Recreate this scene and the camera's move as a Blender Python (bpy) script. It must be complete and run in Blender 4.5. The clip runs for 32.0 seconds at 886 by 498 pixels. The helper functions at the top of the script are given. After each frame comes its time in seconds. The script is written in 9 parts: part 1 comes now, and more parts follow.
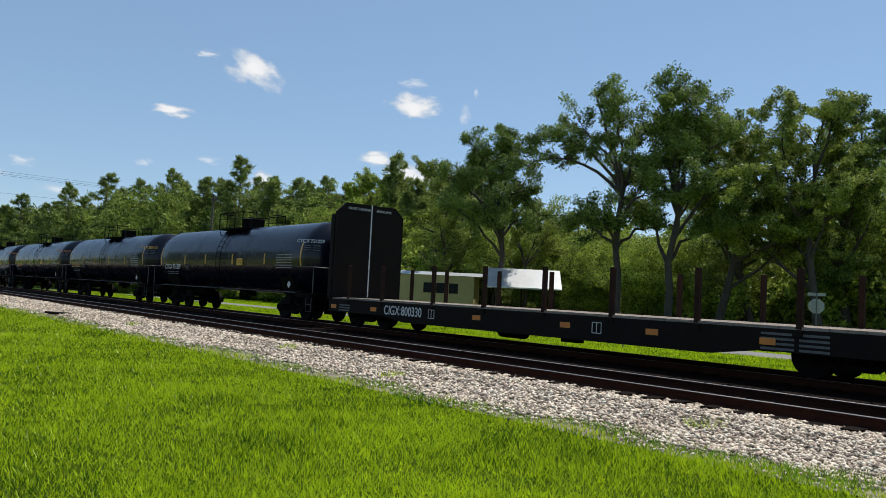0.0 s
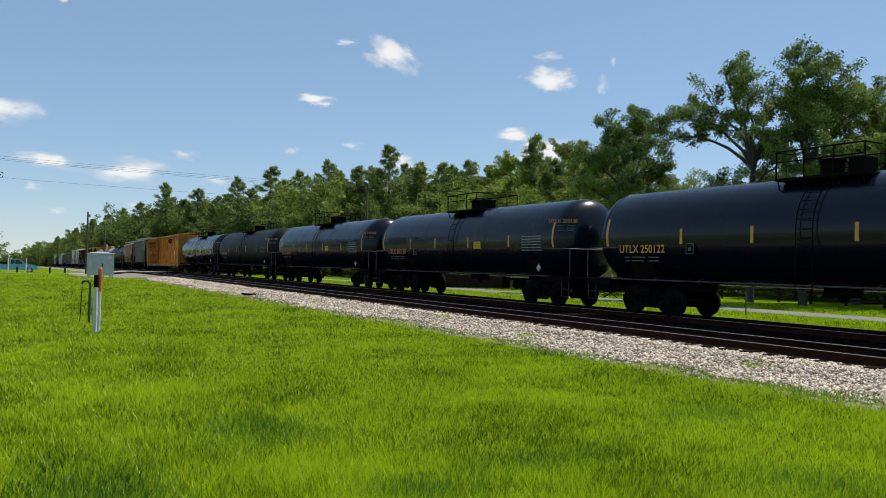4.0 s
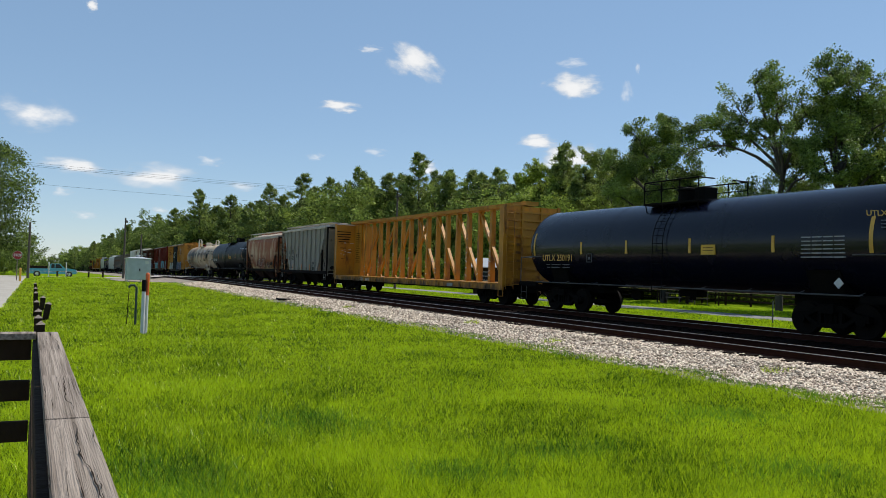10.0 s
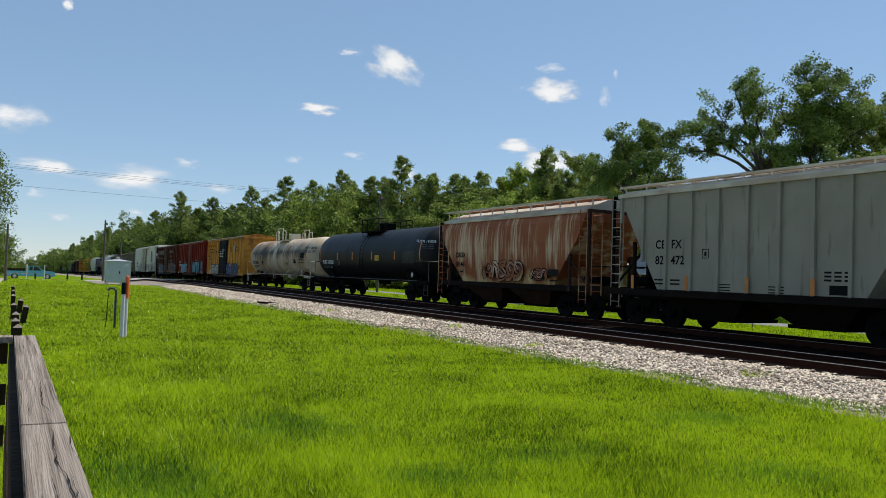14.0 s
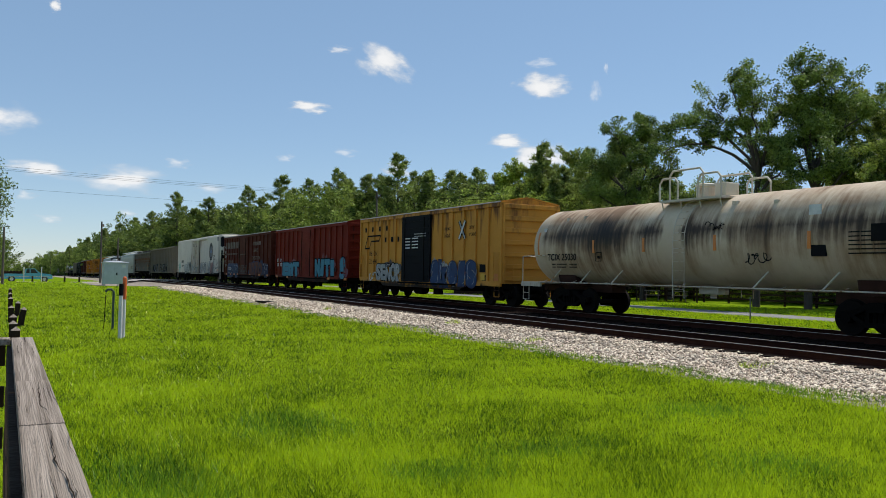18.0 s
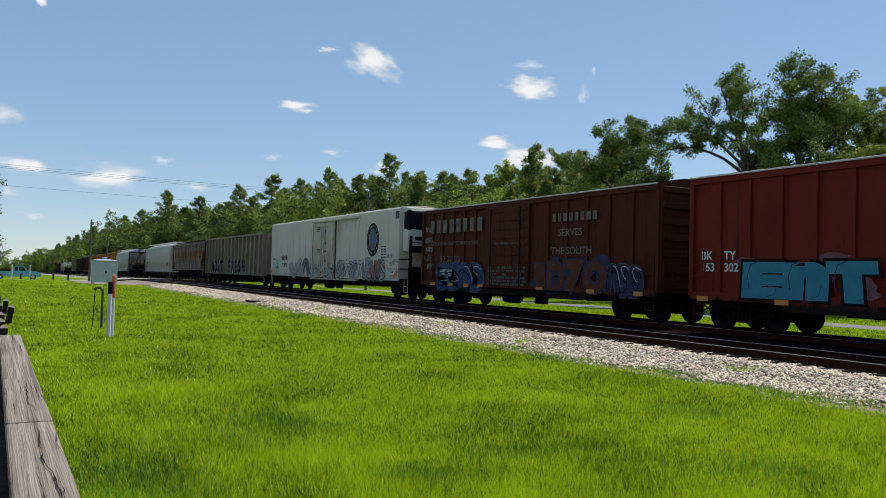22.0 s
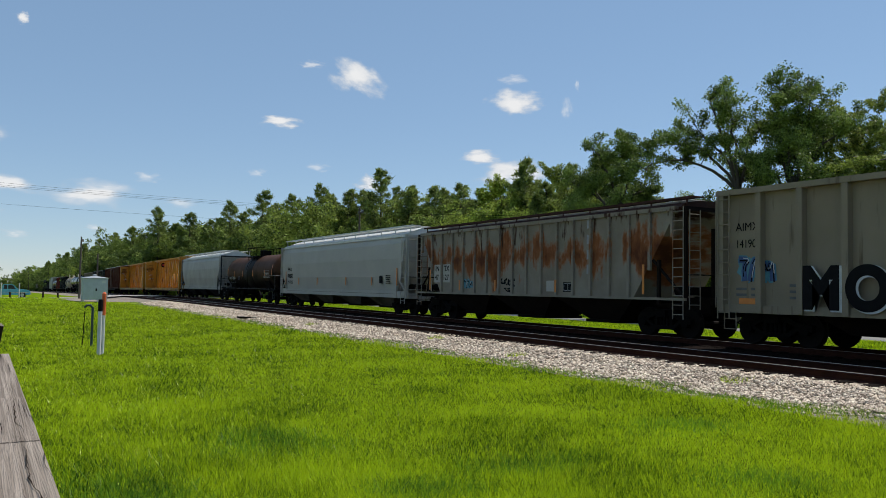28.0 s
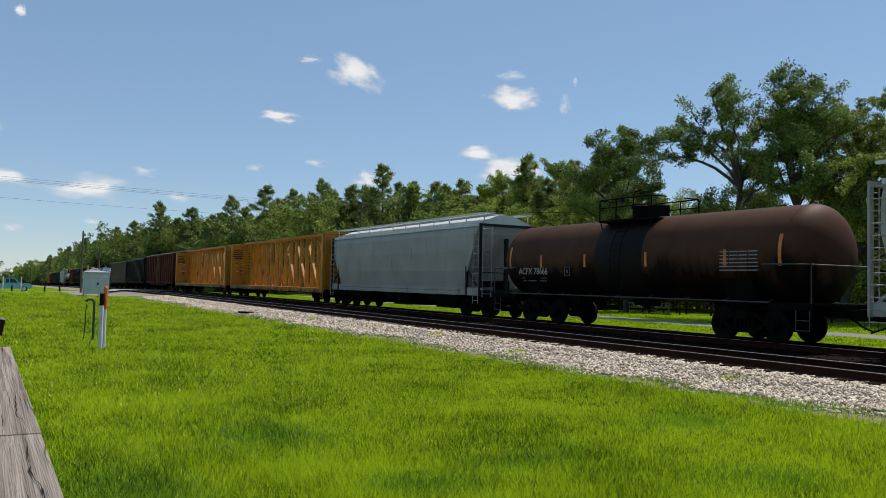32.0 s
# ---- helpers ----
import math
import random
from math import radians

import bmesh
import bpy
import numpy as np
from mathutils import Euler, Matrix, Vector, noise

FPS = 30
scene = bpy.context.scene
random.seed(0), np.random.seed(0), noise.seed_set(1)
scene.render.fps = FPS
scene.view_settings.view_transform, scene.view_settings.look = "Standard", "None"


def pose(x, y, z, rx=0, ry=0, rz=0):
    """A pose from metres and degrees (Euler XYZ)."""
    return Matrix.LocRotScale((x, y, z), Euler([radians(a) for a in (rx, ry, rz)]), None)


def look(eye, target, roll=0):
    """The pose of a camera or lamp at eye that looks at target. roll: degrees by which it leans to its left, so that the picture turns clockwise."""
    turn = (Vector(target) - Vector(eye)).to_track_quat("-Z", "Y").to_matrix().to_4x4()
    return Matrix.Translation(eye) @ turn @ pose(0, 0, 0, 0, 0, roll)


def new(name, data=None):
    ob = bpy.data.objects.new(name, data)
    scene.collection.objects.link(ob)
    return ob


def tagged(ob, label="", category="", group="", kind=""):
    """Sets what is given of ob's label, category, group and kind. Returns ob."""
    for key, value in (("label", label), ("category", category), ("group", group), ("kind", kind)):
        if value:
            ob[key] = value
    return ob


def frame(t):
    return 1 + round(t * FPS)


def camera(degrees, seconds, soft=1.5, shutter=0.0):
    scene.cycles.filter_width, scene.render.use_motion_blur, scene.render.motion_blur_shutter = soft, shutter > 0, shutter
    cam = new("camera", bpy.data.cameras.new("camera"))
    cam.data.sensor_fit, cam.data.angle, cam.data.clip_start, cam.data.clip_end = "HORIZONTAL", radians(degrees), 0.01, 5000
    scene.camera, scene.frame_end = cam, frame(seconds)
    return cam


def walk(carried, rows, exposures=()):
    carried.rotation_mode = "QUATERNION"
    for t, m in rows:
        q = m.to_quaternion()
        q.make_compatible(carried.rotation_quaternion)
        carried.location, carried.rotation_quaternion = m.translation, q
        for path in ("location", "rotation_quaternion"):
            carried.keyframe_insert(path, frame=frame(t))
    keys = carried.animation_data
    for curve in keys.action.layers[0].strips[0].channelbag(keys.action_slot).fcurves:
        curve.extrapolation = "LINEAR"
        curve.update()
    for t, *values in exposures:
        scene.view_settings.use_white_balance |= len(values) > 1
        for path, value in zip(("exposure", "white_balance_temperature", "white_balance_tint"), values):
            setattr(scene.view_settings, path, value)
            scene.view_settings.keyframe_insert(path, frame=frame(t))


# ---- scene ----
cam = camera(58.36, 32.0, 0.6)
ROWS = [
    (0, 2.63, 4.33, 1.32, 93.300, -2.900, -39.500),
    (0.5, 2.63, 4.33, 1.32, 91.908, -2.543, -35.129),
    (1, 2.63, 4.33, 1.32, 91.700, -2.700, -33.550),
    (1.5, 2.63, 4.33, 1.32, 92.636, -2.431, -28.939),
    (2, 2.63, 4.33, 1.32, 92.700, -2.700, -26.900),
    (2.5, 2.63, 4.33, 1.32, 92.125, -2.406, -27.043),
    (4.5, 0.001, -0.016, 1.419, 91.12, -1.279, -29.251),
    (5, 0.003, -0.017, 1.419, 91.173, -1.016, -28.171),
    (5.5, 0.003, -0.01, 1.413, 91.222, -0.89, -27.584),
    (6, 0.002, -0.01, 1.413, 91.273, -1.063, -26.606),
    (6.5, -0.003, -0.014, 1.423, 91.362, -1.354, -26.584),
    (7, -0.001, -0.02, 1.419, 91.332, -1.275, -25.571),
    (7.5, 0.004, -0.005, 1.414, 91.348, -1.199, -25.928),
    (8, 0.005, -0.019, 1.417, 91.44, -1.104, -26.315),
    (8.5, 0.004, -0.008, 1.414, 91.536, -1.462, -26.591),
    (9, -0, -0.03, 1.416, 91.522, -1.469, -26.884),
    (9.5, 0.002, -0.03, 1.416, 91.59, -1.372, -27.006),
    (10, 0.004, -0.022, 1.416, 91.634, -1.711, -26.94),
    (10.5, 0.007, -0.021, 1.419, 91.552, -1.731, -27.141),
    (11, 0.009, -0.02, 1.417, 91.593, -1.418, -27.341),
    (11.5, 0.007, -0.015, 1.417, 91.533, -1.569, -27.401),
    (12, 0.008, -0.003, 1.416, 91.563, -1.714, -27.629),
    (12.5, 0.012, -0.017, 1.422, 91.718, -1.847, -27.778),
    (13, 0.008, -0.015, 1.422, 91.831, -1.748, -27.864),
    (13.5, 0.005, -0.023, 1.417, 91.937, -2.103, -27.979),
    (14, 0.007, -0.014, 1.418, 91.944, -1.903, -28.202),
    (14.5, 0.007, -0.019, 1.412, 91.964, -1.808, -28.35),
    (16.5, 0.011, -0.003, 1.412, 91.823, -0.733, -28.211),
    (17, 0.012, -0.028, 1.407, 91.765, -0.767, -28.229),
    (17.5, 0.015, -0.018, 1.409, 91.763, -1.119, -28.322),
    (18, 0.011, -0.011, 1.411, 91.699, -1.037, -28.365),
    (18.5, 0.015, -0.01, 1.413, 91.662, -1.267, -28.281),
    (19, 0.015, -0.019, 1.41, 91.687, -1.137, -28.469),
    (19.5, 0.01, -0.021, 1.415, 91.713, -1.252, -28.518),
    (20, 0.012, -0.015, 1.407, 91.69, -1.417, -28.631),
    (20.5, 0.011, -0.016, 1.41, 91.724, -1.533, -28.778),
    (21, 0.01, -0.012, 1.41, 91.8, -1.34, -28.837),
    (21.5, 0.012, -0.014, 1.406, 91.774, -1.454, -28.916),
    (22, 0.01, -0.009, 1.409, 91.789, -1.523, -29.03),
    (22.5, 0.011, -0.019, 1.41, 91.815, -1.408, -29.068),
    (23, 0.008, -0.029, 1.417, 91.843, -1.114, -29.114),
    (23.5, 0.012, -0.03, 1.413, 91.977, -0.566, -29.009),
    (24, 0.01, -0.02, 1.412, 92.175, -0.513, -28.96),
    (24.5, 0.008, -0.028, 1.411, 92.339, -0.417, -28.887),
    (25, 0.015, -0.015, 1.412, 92.394, -0.541, -28.954),
    (25.5, 0.011, -0.01, 1.409, 92.491, -0.688, -29.034),
    (27.5, 0.017, -0.01, 1.416, 92.765, -0.746, -29.509),
    (28, 0.015, -0.012, 1.41, 92.83, -0.998, -29.602),
    (28.5, 0.028, -0.015, 1.41, 92.831, -1.004, -29.608),
    (29, 0.016, -0.015, 1.411, 92.779, -1.207, -29.67),
    (29.5, 0.016, -0.015, 1.406, 92.761, -1.445, -29.761),
    (30, 0.018, -0.013, 1.397, 92.735, -1.416, -29.552),
    (30.5, 0.016, -0.017, 1.4, 92.635, -1.337, -29.542),
    (31, 0.018, -0.009, 1.4, 92.515, -1.295, -29.461),
    (31.5, 0.024, -0.019, 1.402, 92.513, -1.287, -29.522),
    (32, 0.016, -0.01, 1.407, 92.539, -1.293, -29.512),
]
walk(cam, [(t, pose(*r)) for t, *r in ROWS], exposures=((0.0, 0.0), (25.5, 0.0), (28.0, -0.1), (32.0, -0.1)))

# ---- light ----
SUN = Vector((0.52, 0.05, 0.85)).normalized()      # towards the sun
world = bpy.data.worlds.new("sky")
scene.world = world
world.use_nodes = True
wn = world.node_tree
sky = wn.nodes.new("ShaderNodeTexSky")
sky.sky_type, sky.sun_disc = "NISHITA", False
sky.sun_elevation = math.asin(SUN.z)
sky.sun_rotation = math.atan2(SUN.x, SUN.y)
sky.air_density, sky.dust_density, sky.ozone_density = 0.88, 0.0, 1.5
haze = wn.nodes.new("ShaderNodeMix")                # thin summer haze evens the sky out
haze.data_type = "RGBA"
haze.inputs[0].default_value = 0.5
haze.inputs[7].default_value = (1.99, 3.24, 4.82, 1)
wn.links.new(sky.outputs[0], haze.inputs[6])
wn.links.new(haze.outputs[2], wn.nodes["Background"].inputs[0])
wn.nodes["Background"].inputs[1].default_value = 0.13
sun = new("sun", bpy.data.lights.new("sun", "SUN"))
sun.data.energy, sun.data.angle, sun.data.color = 5.0, radians(0.55), (1.0, 0.95, 0.86)
sun.matrix_world = look((0, 0, 60), Vector((0, 0, 60)) - SUN)

# ---- materials ----


def mat(name, base, second=None, rough=0.6, metal=0.0, scale=2.0, bump=0.15, fine=60.0, amount=0.6, coat=0.0, stretch=(1, 1, 1), streak=None, spec=0.5):
    """Paint, metal, soil and so on: a base colour that drifts to a second one in patches, fine grain in colour and relief; streak: a third colour in upright runs."""
    m = bpy.data.materials.new(name)
    m.use_nodes = True
    nt = m.node_tree
    nd, ln = nt.nodes, nt.links
    bsdf = nd["Principled BSDF"]
    tc, mp = nd.new("ShaderNodeTexCoord"), nd.new("ShaderNodeMapping")
    mp.inputs["Scale"].default_value = stretch
    ln.new(tc.outputs["Object"], mp.inputs["Vector"])
    n1, n2 = nd.new("ShaderNodeTexNoise"), nd.new("ShaderNodeTexNoise")
    for n, s, d in ((n1, scale, 5.0), (n2, fine, 3.0)):
        n.inputs["Scale"].default_value, n.inputs["Detail"].default_value = s, d
        ln.new(mp.outputs[0], n.inputs["Vector"])
    second = second or tuple(c * 0.7 for c in base)
    ramp = nd.new("ShaderNodeValToRGB")
    ramp.color_ramp.elements[0].position, ramp.color_ramp.elements[1].position = 0.36, 0.66
    ramp.color_ramp.elements[0].color, ramp.color_ramp.elements[1].color = (*base, 1), (*[b + (s - b) * amount for b, s in zip(base, second)], 1)
    ln.new(n1.outputs[0], ramp.inputs[0])
    out = ramp.outputs[0]
    if streak:
        ms, ns, rs, mx = nd.new("ShaderNodeMapping"), nd.new("ShaderNodeTexNoise"), nd.new("ShaderNodeValToRGB"), nd.new("ShaderNodeMix")
        ms.inputs["Scale"].default_value = (3.0, 3.0, 0.35)
        ln.new(tc.outputs["Object"], ms.inputs["Vector"])
        ln.new(ms.outputs[0], ns.inputs["Vector"])
        ns.inputs["Scale"].default_value, ns.inputs["Detail"].default_value = 1.6, 6.0
        rs.color_ramp.elements[0].position, rs.color_ramp.elements[1].position = streak[3], streak[3] + 0.16
        mx.data_type = "RGBA"
        ln.new(ns.outputs[0], rs.inputs[0])
        ln.new(rs.outputs[0], mx.inputs[0])
        ln.new(out, mx.inputs[6])
        mx.inputs[7].default_value = (*streak[:3], 1)
        out = mx.outputs[2]
    gr = nd.new("ShaderNodeMix")
    gr.data_type, gr.blend_type = "RGBA", "MULTIPLY"
    gr.inputs[0].default_value = 0.35
    ln.new(out, gr.inputs[6])
    ln.new(n2.outputs[0], gr.inputs[7])
    ln.new(gr.outputs[2], bsdf.inputs["Base Color"])
    rr = nd.new("ShaderNodeMapRange")
    rr.inputs[3].default_value, rr.inputs[4].default_value = max(0.05, rough - 0.12), min(1.0, rough + 0.12)
    ln.new(n1.outputs[0], rr.inputs[0])
    ln.new(rr.outputs[0], bsdf.inputs["Roughness"])
    bsdf.inputs["Metallic"].default_value = metal
    bsdf.inputs["Coat Weight"].default_value = coat
    bsdf.inputs["Specular IOR Level"].default_value = spec
    if bump:
        b = nd.new("ShaderNodeBump")
        b.inputs["Strength"].default_value, b.inputs["Distance"].default_value = bump, 0.02
        ln.new(n2.outputs[0], b.inputs["Height"])
        ln.new(b.outputs[0], bsdf.inputs["Normal"])
    return m


def leafy(name, a, b, thin=0.35):
    """Leaves: two greens mixed clump by clump, some light through them."""
    m = bpy.data.materials.new(name)
    m.use_nodes = True
    nt = m.node_tree
    nd, ln = nt.nodes, nt.links
    bsdf = nd["Principled BSDF"]
    geo, tc, n = nd.new("ShaderNodeNewGeometry"), nd.new("ShaderNodeTexCoord"), nd.new("ShaderNodeTexNoise")
    n.inputs["Scale"].default_value, n.inputs["Detail"].default_value = 0.45, 3.0
    ln.new(tc.outputs["Object"], n.inputs["Vector"])
    add = nd.new("ShaderNodeMath")
    add.operation = "MULTIPLY_ADD"
    ln.new(geo.outputs["Random Per Island"], add.inputs[0])
    add.inputs[1].default_value = 0.5
    ln.new(n.outputs[0], add.inputs[2])
    ramp = nd.new("ShaderNodeValToRGB")
    ramp.color_ramp.elements[0].position, ramp.color_ramp.elements[1].position = 0.45, 1.0
    ramp.color_ramp.elements[0].color, ramp.color_ramp.elements[1].color = (*a, 1), (*b, 1)
    ln.new(add.outputs[0], ramp.inputs[0])
    ln.new(ramp.outputs[0], bsdf.inputs["Base Color"])
    bsdf.inputs["Roughness"].default_value = 0.55
    bsdf.inputs["Specular IOR Level"].default_value = 0.18
    tr, mix = nd.new("ShaderNodeBsdfTranslucent"), nd.new("ShaderNodeMixShader")
    ln.new(ramp.outputs[0], tr.inputs[0])
    mix.inputs[0].default_value = thin
    ln.new(bsdf.outputs[0], mix.inputs[1])
    ln.new(tr.outputs[0], mix.inputs[2])
    ln.new(mix.outputs[0], nd["Material Output"].inputs[0])
    return m



def turf_blade(name="grass_blade", dark=(0.022, 0.09, 0.002), light=(0.5, 0.64, 0.016)):
    """Grass: fresh and dark green drifting over the lawn, blade by blade and patch by patch."""
    m = leafy(name, dark, light, 0.42)
    nd, ln = m.node_tree.nodes, m.node_tree.links
    tc, n2, mad = nd.new("ShaderNodeTexCoord"), nd.new("ShaderNodeTexNoise"), nd.new("ShaderNodeMath")
    n2.inputs["Scale"].default_value, n2.inputs["Detail"].default_value = 1.7, 4.0
    ln.new(tc.outputs["Object"], n2.inputs["Vector"])
    ramp = next(x for x in nd if x.bl_idname == "ShaderNodeValToRGB")
    old = ramp.inputs[0].links[0].from_socket
    mad.operation = "MULTIPLY_ADD"
    ln.new(n2.outputs[0], mad.inputs[0])
    mad.inputs[1].default_value = 0.74
    old.node.inputs[1].default_value = 0.8
    ln.new(old, mad.inputs[2])
    sc = nd.new("ShaderNodeMath")
    sc.operation = "MULTIPLY"
    sc.inputs[1].default_value = 0.62
    ln.new(mad.outputs[0], sc.inputs[0])
    ln.new(sc.outputs[0], ramp.inputs[0])
    ramp.color_ramp.elements[0].position, ramp.color_ramp.elements[1].position = 0.54, 0.83
    nd["Principled BSDF"].inputs["Roughness"].default_value = 0.36
    nd["Principled BSDF"].inputs["Specular IOR Level"].default_value = 0.17
    return m


def patchy(m, edge, core, zc, zh, gain=0.3, lo=0.5, hi=0.62, stretch=(1, 1, 0.6), scale=1.0, runs=0.5, up=1.0, clean=()):
    """Lays rust, grime, stains and other tones on a paint: blotches thickest at height zc, ending up times as fast
    above it, with runs down;
    clean: belts (y, half width) along the car that stay washed."""
    nd, ln = m.node_tree.nodes, m.node_tree.links
    bsdf = nd["Principled BSDF"]
    tc, sep = nd.new("ShaderNodeTexCoord"), nd.new("ShaderNodeSeparateXYZ")
    ln.new(tc.outputs["Object"], sep.inputs[0])

    def noise(st, sc, det):
        mp, n = nd.new("ShaderNodeMapping"), nd.new("ShaderNodeTexNoise")
        mp.inputs["Scale"].default_value = st
        ln.new(tc.outputs["Object"], mp.inputs[0])
        ln.new(mp.outputs[0], n.inputs["Vector"])
        n.inputs["Scale"].default_value, n.inputs["Detail"].default_value, n.inputs["Roughness"].default_value = sc, det, 0.6
        return n.outputs[0]

    def sum2(op, a, b, c=None):
        k = nd.new("ShaderNodeMath")
        k.operation = op
        for q, v in enumerate((a, b, c)):
            if v is None:
                continue
            if isinstance(v, float):
                k.inputs[q].default_value = v
            else:
                ln.new(v, k.inputs[q])
        return k.outputs[0]
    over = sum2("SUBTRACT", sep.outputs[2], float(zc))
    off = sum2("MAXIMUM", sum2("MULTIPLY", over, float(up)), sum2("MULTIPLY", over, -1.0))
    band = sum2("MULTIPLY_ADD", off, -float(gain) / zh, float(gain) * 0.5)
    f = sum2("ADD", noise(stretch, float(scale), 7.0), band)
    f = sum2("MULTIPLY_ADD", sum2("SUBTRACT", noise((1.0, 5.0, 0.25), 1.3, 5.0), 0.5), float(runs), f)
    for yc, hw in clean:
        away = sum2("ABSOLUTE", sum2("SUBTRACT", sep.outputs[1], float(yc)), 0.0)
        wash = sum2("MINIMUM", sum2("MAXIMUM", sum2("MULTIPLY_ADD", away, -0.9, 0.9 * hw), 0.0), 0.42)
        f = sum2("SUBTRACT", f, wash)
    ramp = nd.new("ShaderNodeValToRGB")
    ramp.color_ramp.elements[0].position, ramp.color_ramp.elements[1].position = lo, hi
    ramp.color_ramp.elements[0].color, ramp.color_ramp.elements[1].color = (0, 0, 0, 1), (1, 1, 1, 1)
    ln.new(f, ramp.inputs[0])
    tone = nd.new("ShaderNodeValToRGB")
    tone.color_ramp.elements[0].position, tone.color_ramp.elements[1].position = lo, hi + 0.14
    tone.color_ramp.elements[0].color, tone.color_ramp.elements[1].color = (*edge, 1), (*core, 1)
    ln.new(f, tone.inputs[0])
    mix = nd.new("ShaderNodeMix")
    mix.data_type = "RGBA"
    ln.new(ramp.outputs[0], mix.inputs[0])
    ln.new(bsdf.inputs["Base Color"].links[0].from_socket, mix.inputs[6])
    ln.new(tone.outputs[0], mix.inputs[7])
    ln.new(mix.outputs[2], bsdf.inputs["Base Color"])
    return m


WASHED = ((8.9, 1.7), (-8.9, 1.5), (0.45, 0.62))
DIRTY = patchy(patchy(mat("dirty_white_paint", (0.72, 0.59, 0.43), (0.54, 0.405, 0.27), rough=0.55, scale=0.8, bump=0.05, amount=0.9, spec=0.2), (0.36, 0.225, 0.125), (0.19, 0.118, 0.07), 2.9, 2.2, 0.26, 0.44, 0.66, (0.5, 0.6, 0.5), 0.75, 0.45, clean=WASHED), (0.14, 0.09, 0.056), (0.024, 0.0185, 0.015), 2.85, 1.15, 0.46, 0.47, 0.7, (0.3, 0.55, 0.4), 0.8, 0.55, 1.5, WASHED)
BLACK = mat("black_tank_paint", (0.004, 0.0055, 0.016), (0.006, 0.007, 0.013), rough=0.25, scale=0.8, bump=0.015, coat=0.08, spec=0.29)
DULL = mat("dull_black_paint", (0.0105, 0.0108, 0.0125), (0.016, 0.0155, 0.016), rough=0.5, scale=0.9, bump=0.05, spec=0.2)
# BROWN goes near black in blotches towards the tank's lower half
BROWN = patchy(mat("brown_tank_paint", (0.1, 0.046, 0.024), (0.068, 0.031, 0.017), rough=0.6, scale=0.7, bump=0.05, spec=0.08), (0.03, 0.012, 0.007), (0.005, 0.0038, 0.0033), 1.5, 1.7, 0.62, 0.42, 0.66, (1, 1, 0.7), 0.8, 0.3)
BAND = mat("dark_band_paint", (0.009, 0.008, 0.008), (0.02, 0.012, 0.009), rough=0.6, scale=1.5, spec=0.12)
IRON = mat("dark_iron", (0.0055, 0.0048, 0.0044), (0.011, 0.0085, 0.007), rough=0.85, scale=3, bump=0.3, spec=0.06)
HANDRAIL = mat("handrail_grey", (0.1, 0.1, 0.1), (0.06, 0.055, 0.05), rough=0.6, scale=4, bump=0.05, spec=0.3)
THATCH = mat("turf_thatch", (0.045, 0.078, 0.007), (0.085, 0.115, 0.013), rough=1.0, scale=1.5, bump=0.8, fine=60, spec=0.0)
WHEEL = mat("wheel_steel", (0.008, 0.0065, 0.006), (0.014, 0.01, 0.008), rough=0.8, scale=5, bump=0.15, spec=0.08)
RAILTOP = mat("bright_rail_head", (0.62, 0.53, 0.46), rough=0.35, metal=1.0, bump=0.02)
RUST = mat("rusty_rail", (0.05, 0.017, 0.01), (0.03, 0.011, 0.007), rough=0.9, scale=4, bump=0.3, spec=0.1)
YELLOW = patchy(patchy(mat("rail_yellow", (0.62, 0.265, 0.02), (0.4, 0.15, 0.014), rough=0.42, scale=0.9, bump=0.06, spec=0.3), (0.3, 0.12, 0.02), (0.1, 0.04, 0.014), 2.4, 2.4, 0.05, 0.53, 0.68, (1, 2.5, 0.35), 2.2, 0.5), (0.2, 0.07, 0.015), (0.04, 0.018, 0.01), 0.7, 0.6, 0.34, 0.5, 0.66, (1, 1.5, 0.5), 1.4, 0.5)
BOXYEL = patchy(patchy(mat("boxcar_yellow", (0.71, 0.325, 0.056), (0.59, 0.25, 0.04), rough=0.6, scale=0.7, bump=0.08, spec=0.12), (0.3, 0.125, 0.035), (0.07, 0.032, 0.016), 4.4, 1.2, 0.2, 0.5, 0.7, (1, 1.6, 0.35), 1.5, 0.55), (0.09, 0.042, 0.018), (0.022, 0.013, 0.009), 0.7, 0.42, 0.5, 0.5, 0.64, (1, 1.2, 0.6), 1.3, 0.4)
BOXRED = patchy(mat("boxcar_red", (0.208, 0.0245, 0.0118), (0.146, 0.0175, 0.0095), rough=0.65, scale=0.7, bump=0.08, streak=(0.05, 0.013, 0.009, 0.6), spec=0.1), (0.035, 0.012, 0.009), (0.012, 0.006, 0.005), 0.72, 0.42, 0.5, 0.5, 0.64, (1, 1.2, 0.6), 1.3, 0.4)
BOXBRN = patchy(mat("boxcar_brown", (0.11, 0.0265, 0.014), (0.078, 0.0195, 0.0115), rough=0.7, scale=0.7, bump=0.08, streak=(0.022, 0.008, 0.007, 0.58), spec=0.1), (0.02, 0.009, 0.007), (0.009, 0.005, 0.004), 0.72, 0.42, 0.5, 0.5, 0.64, (1, 1.2, 0.6), 1.3, 0.4)
GREY = mat("hopper_grey", (0.4, 0.355, 0.29), (0.3, 0.262, 0.21), rough=0.55, scale=0.8, bump=0.06, streak=(0.15, 0.12, 0.09, 0.6), spec=0.15)
LIGHT = mat("hopper_light_grey", (0.485, 0.455, 0.405), (0.42, 0.392, 0.345), rough=0.5, scale=0.6, bump=0.05, streak=(0.24, 0.21, 0.18, 0.68), spec=0.2)
